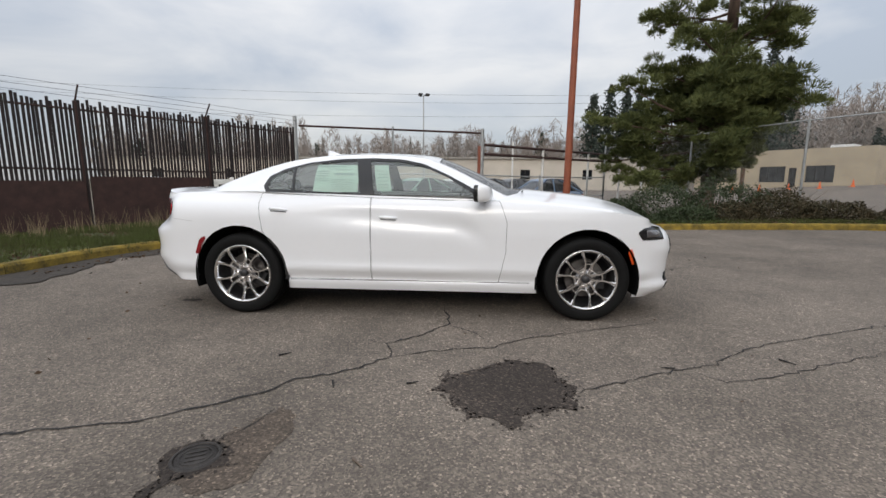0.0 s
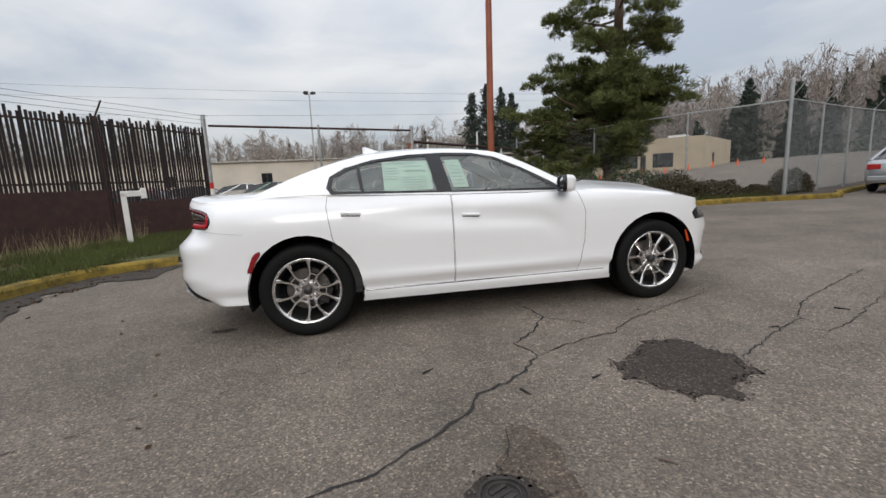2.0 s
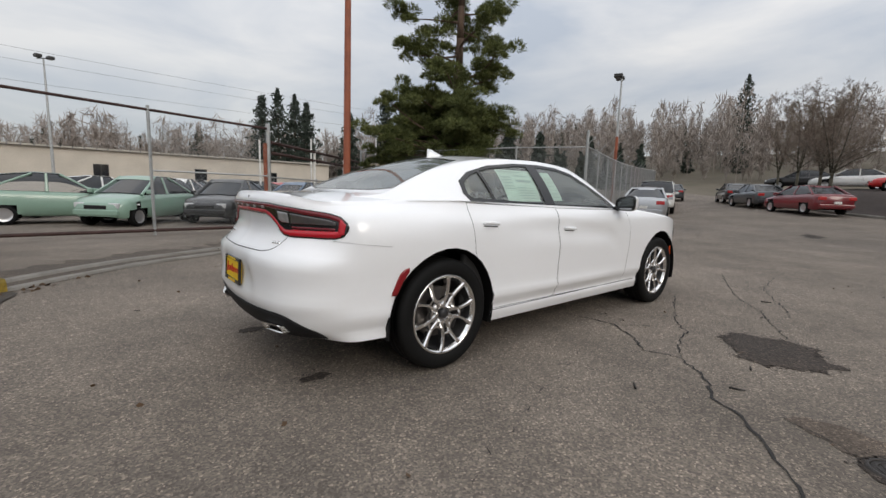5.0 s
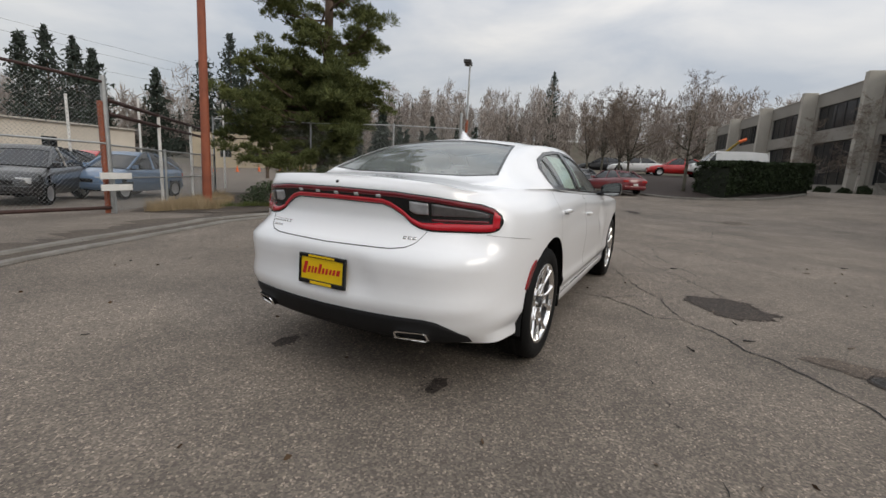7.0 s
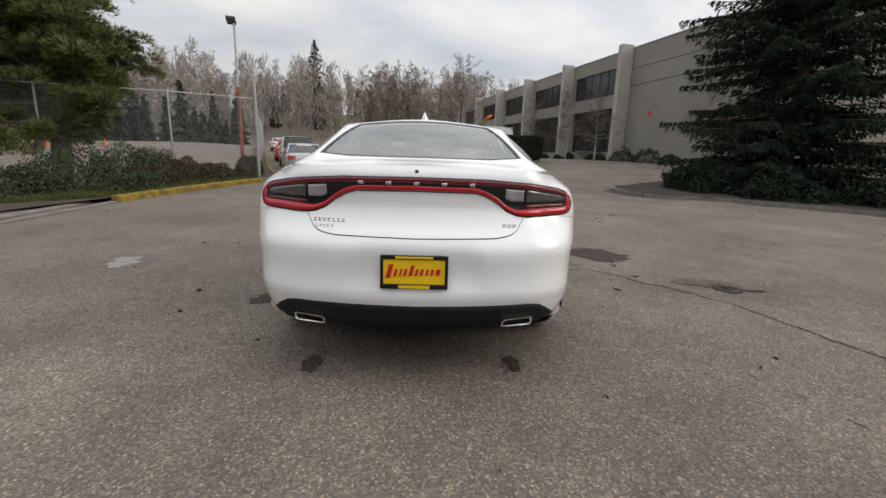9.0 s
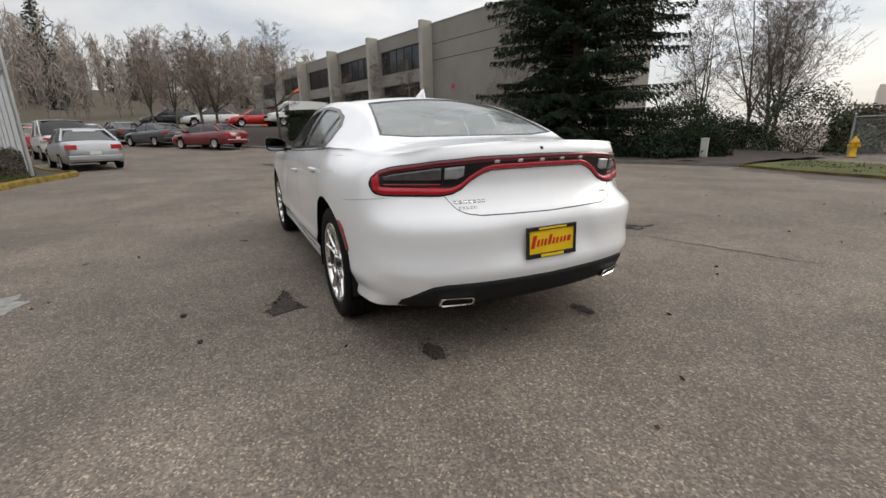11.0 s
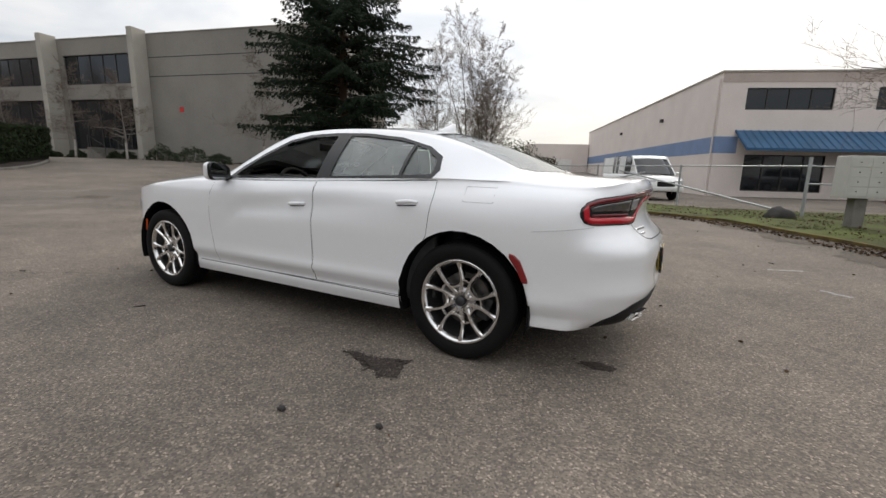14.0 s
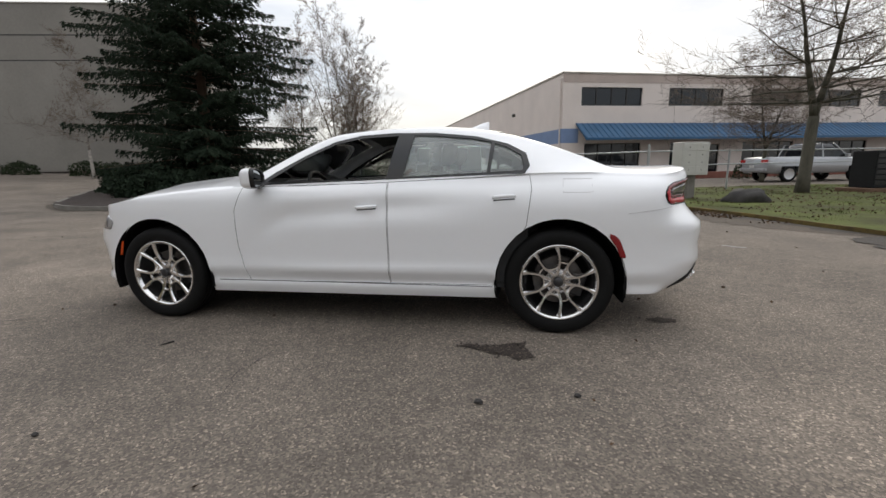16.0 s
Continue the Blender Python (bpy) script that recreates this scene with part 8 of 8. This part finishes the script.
# grille and lower intake across the nose
end_patch(-0.62, 0.62, lambda y: 0.56, lambda y: 0.745 - 0.05 * abs(y), 1, 0.004, "grille", M_PLASTIC, car, "black front grille", n=40, m=5)
end_patch(-0.66, 0.66, lambda y: 0.26, lambda y: 0.40, 1, 0.004, "lower_intake", M_PLASTIC, car, "black lower front intake", n=40, m=5)
# wipers in the cowl
for y0 in (0.45, -0.15):
    bm = bmesh.new()
    rod(bm, (1.035, y0, 1.078), (0.995, y0 - 0.42, 1.118), 0.008, 0.006, 6)
    part("wiper", bm, M_PLASTIC, car)


# ---- cabin ----
def cushion(x0, x1, y0, y1, z0, z1, lean=0.0, r=0.05):
    bm = boxed(x0, x1, y0, y1, z0, z1, r)
    for v in bm.verts:
        v.co.x -= lean * (v.co.z - z0)
    return bm


for y in (-0.38, 0.38):
    seat = new("front_seat")
    seat.parent = car
    part("cushion", cushion(-0.45, 0.12, y - 0.25, y + 0.25, 0.42, 0.60), M_INTERIOR, seat, "", True)
    part("backrest", cushion(-0.52, -0.36, y - 0.24, y + 0.24, 0.55, 1.12, 0.38, 0.06), M_INTERIOR, seat, "", True)
    part("headrest", cushion(-0.74, -0.64, y - 0.13, y + 0.13, 1.16, 1.33, 0.25, 0.045), M_INTERIOR, seat, "", True)
    bm = bmesh.new()
    for d in (-0.06, 0.06):
        rod(bm, (-0.70, y + d, 1.06), (-0.70, y + d, 1.2), 0.007, sides=6)
    part("headrest_post", bm, M_GALV, seat)
bench = new("rear_seat")
bench.parent = car
part("cushion", cushion(-1.30, -0.75, -0.66, 0.66, 0.42, 0.62), M_INTERIOR, bench, "", True)
part("backrest", cushion(-1.36, -1.22, -0.66, 0.66, 0.60, 1.10, 0.45, 0.06), M_INTERIOR, bench, "", True)
for y in (-0.4, 0.4):
    part("headrest", cushion(-1.60, -1.50, y - 0.13, y + 0.13, 1.10, 1.22, 0.2, 0.04), M_INTERIOR, bench, "", True)
part("parcel_shelf", boxed(-1.9, -1.5, -0.62, 0.62, 1.06, 1.10, 0.01), M_INTERIOR, car)
part("dashboard", cushion(0.42, 1.0, -0.74, 0.74, 0.70, 1.02, 0.0, 0.07), M_INTERIOR, car, "dark dashboard", True)
part("console", boxed(-0.4, 0.5, -0.11, 0.11, 0.35, 0.66, 0.03), M_INTERIOR, car)
for s in (-1, 1):
    part("door_lining", boxed(-1.32, 0.74, min(s * 0.80, s * 0.85), max(s * 0.80, s * 0.85), 0.33, 1.03, 0.02), M_INTERIOR, car)
part("cabin_floor", boxed(-1.3, 1.0, -0.84, 0.84, 0.302, 0.34), M_INTERIOR, car)
part("bulkhead", boxed(0.98, 1.02, -0.80, 0.80, 0.30, 1.0), M_UNDER, car)
part("boot_bulkhead", boxed(-1.62, -1.58, -0.80, 0.80, 0.30, 1.06), M_UNDER, car)
# headlining just under the roof
rows = []
bm = bmesh.new()
for row in HOUSE_S:
    if -1.08 < row[0] < 0.18:
        rows.append([bm.verts.new((row[0], y * row[3], row[4] - 0.03 + (row[5] - row[4]) * (1 - y * y))) for y in np.linspace(-0.98, 0.98, 9)])
grid_faces(bm, rows)
part("headlining", bm, material("grey_headlining", (0.20, 0.20, 0.19), 0.9, grain=9, fine=90), car, "", True)
wheel_ring = new("steering_wheel")
wheel_ring.parent = car
wheel_ring.matrix_basis = pose(0.36, 0.38, 0.965, 0, -62, 0)
bm = bmesh.new()
rings = []
for k in range(32):
    a = k * math.tau / 32
    c = Vector((0.185 * math.cos(a), 0.185 * math.sin(a), 0))
    o = c.normalized()
    rings.append([bm.verts.new(c + o * 0.016 * math.cos(b) + Vector((0, 0, 0.016 * math.sin(b)))) for b in np.linspace(0, math.tau, 8, endpoint=False)])
for k in range(32):
    p, q = rings[k], rings[(k + 1) % 32]
    for j in range(8):
        bm.faces.new((p[j], p[(j + 1) % 8], q[(j + 1) % 8], q[j]))
part("wheel_rim", bm, M_PLASTIC, wheel_ring, "", True)
bm = boxed(-0.06, 0.06, -0.07, 0.07, -0.02, 0.03, 0.02)
box(bm, -0.02, 0.02, -0.18, 0.18, -0.008, 0.012)
part("wheel_boss", bm, M_PLASTIC, wheel_ring)
part("cabin_mirror", boxed(0.34, 0.37, -0.11, 0.11, 1.30, 1.37, 0.012), M_PLASTIC, car, "black cabin mirror")
part("instrument_hood", cushion(0.44, 0.62, 0.20, 0.56, 1.0, 1.075, 0, 0.03), M_INTERIOR, car, "", True)


# paper price sheets behind the right-hand windows
def sheet(x0, x1, z0, z1, tilt, name, label, bars):
    pane = tagged(new(name), label)
    pane.parent = car
    for k, (a0, a1, b0, b1, mat, off) in enumerate([(x0, x1, z0, z1, M_PAPER, -0.014)] + [(*b, M_INK, -0.0115) for b in bars]):
        bm, rows = bmesh.new(), []
        for x in np.linspace(a0, a1, 7):
            rows.append([bm.verts.new(on_side(x + tilt * (z - z0), z, -1, off)) for z in np.linspace(b0, b1, 5)])
        grid_faces(bm, rows)
        part("sheet" if k == 0 else "print_bar", bm, mat, pane)


lines = [(-0.86, -0.75, 1.20 + 0.022 * k, 1.208 + 0.022 * k) for k in range(5)] + [(-0.72, -0.52, 1.13 + 0.02 * k, 1.136 + 0.02 * k) for k in range(5)]
sheet(-0.875, -0.475, 1.108, 1.352, 0.0, "price_sheet", "pale green printed price sheet behind the glass", lines + [(-0.70, -0.52, 1.255, 1.275), (-0.70, -0.55, 1.30, 1.308), (-0.86, -0.60, 1.33, 1.338)])
sheet(-0.30, -0.17, 1.115, 1.35, -0.22, "info_sheet", "pale green printed strip behind the glass", [(-0.285, -0.19, 1.14 + 0.03 * k, 1.148 + 0.03 * k) for k in range(6)])


sheet_on_ground("damp_stain", [(0.35, -2.25), (0.39, -2.06), (0.57, -1.97), (0.78, -1.79), (1.02, -1.85), (1.08, -2.01), (1.15, -2.19), (1.09, -2.40), (0.92, -2.45), (0.82, -2.52), (0.74, -2.65), (0.68, -2.55), (0.53, -2.53), (0.44, -2.38)], M_STAIN, "dark damp stain on the asphalt", seed=1, rough=0.06, specks=260)
sheet_on_ground("damp_stain", [(-0.86, 1.20), (-0.95, 1.17), (-1.07, 1.19), (-1.31, 1.08), (-1.31, 1.17), (-1.35, 1.33), (-1.24, 1.35), (-1.10, 1.31), (-0.96, 1.24)], M_STAIN, "small dark damp stain beside the rear wheel", seed=2, specks=70)
sheet_on_ground("damp_stain", [(-2.20, 0.57), (-2.29, 0.51), (-2.42, 0.55), (-2.40, 0.61), (-2.29, 0.64)], M_STAIN, "small dark drip stain under the exhaust", seed=3, rough=0.02, specks=30)
sheet_on_ground("damp_stain", [(-2.36, -0.53), (-2.21, -0.50), (-2.17, -0.57), (-2.24, -0.63), (-2.35, -0.60)], M_STAIN, "small dark drip stain under the exhaust", seed=4, rough=0.02, specks=30)
sheet_on_ground("rust_stain", [(-0.62, -2.80), (-0.54, -2.64), (-0.46, -2.51), (-0.35, -2.58), (-0.32, -2.75), (-0.34, -2.88), (-0.35, -3.06), (-0.50, -3.16), (-0.66, -3.10)], M_RUST, "brown worn patch beside the small cover", 0.003, seed=5)
sheet_on_ground("damp_collar", [(-0.79, -2.98), (-0.80, -2.90), (-0.72, -2.82), (-0.58, -2.83), (-0.51, -2.89), (-0.51, -2.99), (-0.58, -3.06), (-0.66, -3.09), (-0.68, -3.30), (-0.72, -3.28), (-0.72, -3.06)], M_STAIN, "dark tar collar round the small cover", 0.005, seed=6, rough=0.03, specks=80)
sheet_on_ground("pale_scuff", [(-0.21, 3.25), (0.06, 3.32), (0.08, 3.08), (-0.18, 2.98), (-0.43, 2.98), (-0.40, 3.10)], M_PALE, "pale scuffed patch in the asphalt", seed=7, rough=0.12)
sheet_on_ground("pale_scuff", [(-3.75, -3.44), (-4.16, -3.60), (-4.14, -3.65), (-3.74, -3.50)], M_PALE, "worn scrap of a painted line", seed=8)
sheet_on_ground("pale_scuff", [(-4.08, -2.55), (-4.29, -2.38), (-4.25, -2.34), (-4.05, -2.50)], M_PALE, "worn scrap of a painted line", seed=9)
sheet_on_ground("damp_stain", [(13.6, -0.3), (14.6, 0.2), (15.2, 0.1), (14.5, -0.5)], M_STAIN, "dark patch in the drive", seed=10, rough=0.2)
sheet_on_ground("rust_stain", [(12.6, -3.2), (13.6, -3.0), (14.2, -3.6), (13.2, -3.9)], M_RUST, "brown worn patch in the drive", seed=11, rough=0.2)
# wet leaf dirt along the kerbs
kerb_strip("kerb_dirt", KERB_SOUTH, 1, 1.3, M_DIRT, "wet leaf dirt along the south kerb", 0.005, 21)
kerb_strip("kerb_dirt", KERB_SOUTH, 1, 0.7, M_GUTTER, "black wet gutter along the south kerb", 0.009, 24)
kerb_strip("kerb_dirt", KERB_WEST, 1, 0.85, M_GUTTER, "black wet gutter along the yellow kerb", 0.012, 22)
kerb_strip("kerb_dirt", KERB_GATE, -1, 1.6, M_DIRT, "damp worn drive before the gate", 0.0045, 23)
kerb_strip("kerb_dirt", KERB_ISLE, 1, 0.5, M_DIRT, "damp dirt along the spruce bed", 0.0045, 25)
for k, (pts, w) in enumerate([
    ([(0.28, -0.62), (0.36, -1.10), (0.13, -1.39), (-0.06, -1.56), (0.0, -1.80), (-0.29, -2.08), (-0.53, -2.19), (-0.63, -2.36), (-0.84, -2.50), (-1.12, -2.70), (-1.64, -2.84), (-2.6, -3.1)], 0.011),
    ([(0.01, -1.80), (0.41, -1.65), (0.71, -1.58), (0.96, -1.38), (1.29, -1.26), (1.60, -1.10), (2.2, -0.9)], 0.007), ([(-0.29, -1.51), (-0.06, -1.56)], 0.006), ([(0.36, -1.10), (0.57, -1.29), (0.70, -1.54)], 0.005),
    ([(1.13, -2.24), (1.41, -2.10), (1.79, -1.91), (2.15, -1.76), (2.61, -1.42), (3.12, -1.21), (4.4, -0.7)], 0.010), ([(1.97, -1.90), (2.09, -2.04), (2.29, -1.99), (2.69, -1.80), (3.10, -1.64), (3.50, -1.46), (4.8, -1.3)], 0.008),
    ([(-0.62, -2.78), (-0.55, -2.70), (-0.49, -2.52)], 0.012), ([(6.21, 2.17), (4.51, 1.82), (3.47, 1.58), (2.48, 0.98)], 0.009), ([(0.3, 1.4), (0.35, 1.75), (0.28, 2.0)], 0.004), ([(5.5, -3.2), (7.2, -2.4), (9.6, -2.6)], 0.012), ([(9.5, 1.5), (12.5, 2.4)], 0.012)]):
    crack(pts, w * (0.85 if k < 4 else 0.58), 100 + k)
# the row of short dark dashes left by a cutter
for k, (x, y) in enumerate([(-2.56, -2.01), (-2.35, -1.92), (-2.15, -1.85), (-1.96, -1.76), (-1.75, -1.70), (-1.51, -1.61), (-1.26, -1.52), (-1.02, -1.46), (-0.80, -1.40), (-0.55, -1.31), (-2.8, -2.1), (-3.05, -2.2)]):
    crack([(x - 0.035, y - 0.015), (x + 0.035, y + 0.012)], 0.012, 300 + k, "short dark dash in the asphalt")
cover = thing("valve_cover", pose(-0.65, -2.945, 0.004, 0, 0, 25), "small round cast-iron valve cover in the asphalt", "cover")
part("ring", lathe(bmesh.new(), [(0.088, 0.0), (0.088, 0.008), (0.098, 0.008), (0.104, 0.0)], 32, "Z"), M_IRON, cover, "iron ring", True)
part("lid", lathe(bmesh.new(), [(0.0, 0.004), (0.084, 0.004), (0.086, 0.0)], 32, "Z"), M_IRON, cover, "iron lid", True)
for k in range(3):
    part("lid_bar", boxed(-0.04, 0.04, -0.035 + 0.03 * k, -0.02 + 0.03 * k, 0.004, 0.008, 0.001), M_IRON, cover)
part("lid_rib", lathe(bmesh.new(), [(0.06, 0.004), (0.062, 0.008), (0.067, 0.008), (0.069, 0.004)], 32, "Z"), M_IRON, cover)
# twigs, leaves and grit lying about
rnd = random.Random(77)
for k in range(30):
    x, y = rnd.uniform(-5, 6), rnd.choice((rnd.uniform(-4.4, -1.4), rnd.uniform(1.4, 4.2), rnd.uniform(-3, 3)))
    if -2.6 < x < 2.5 and abs(y) < 1.1:
        continue
    bm = bmesh.new()
    a, n = rnd.uniform(0, math.tau), rnd.uniform(0.015, 0.05)
    rod(bm, (-n * math.cos(a), -n * math.sin(a), 0.006), (n * math.cos(a), n * math.sin(a), 0.008), rnd.uniform(0.003, 0.009), 0.003, 5)
    t = tagged(part("twig", bm, M_TWIG if rnd.random() < 0.4 else M_CRACK), "short dark twig on the asphalt", "twig", "twigs on the asphalt")
    t.matrix_world = pose(x, y, 0.0)
for x, y, s in ((-1.06, 1.87, 0.022), (-1.55, 1.75, 0.018), (0.9, 2.4, 0.015)):
    b = stone("pebble", (x, y, 0.008), (s, s * 0.8, s * 0.7), M_DKSTONE, "small dark pebble on the asphalt", x)
rng = np.random.default_rng(91)
v, f = cards(rng, np.c_[rng.uniform(-6, 8, 260), rng.uniform(-9, 6, 260), np.full(260, 0.008)], 0.03, 0.7, flat=0.9)
tagged(quads("leaf_litter", v, f, M_LEAF), "scattered scraps of brown leaf on the asphalt", "leaves", kind="stuff")
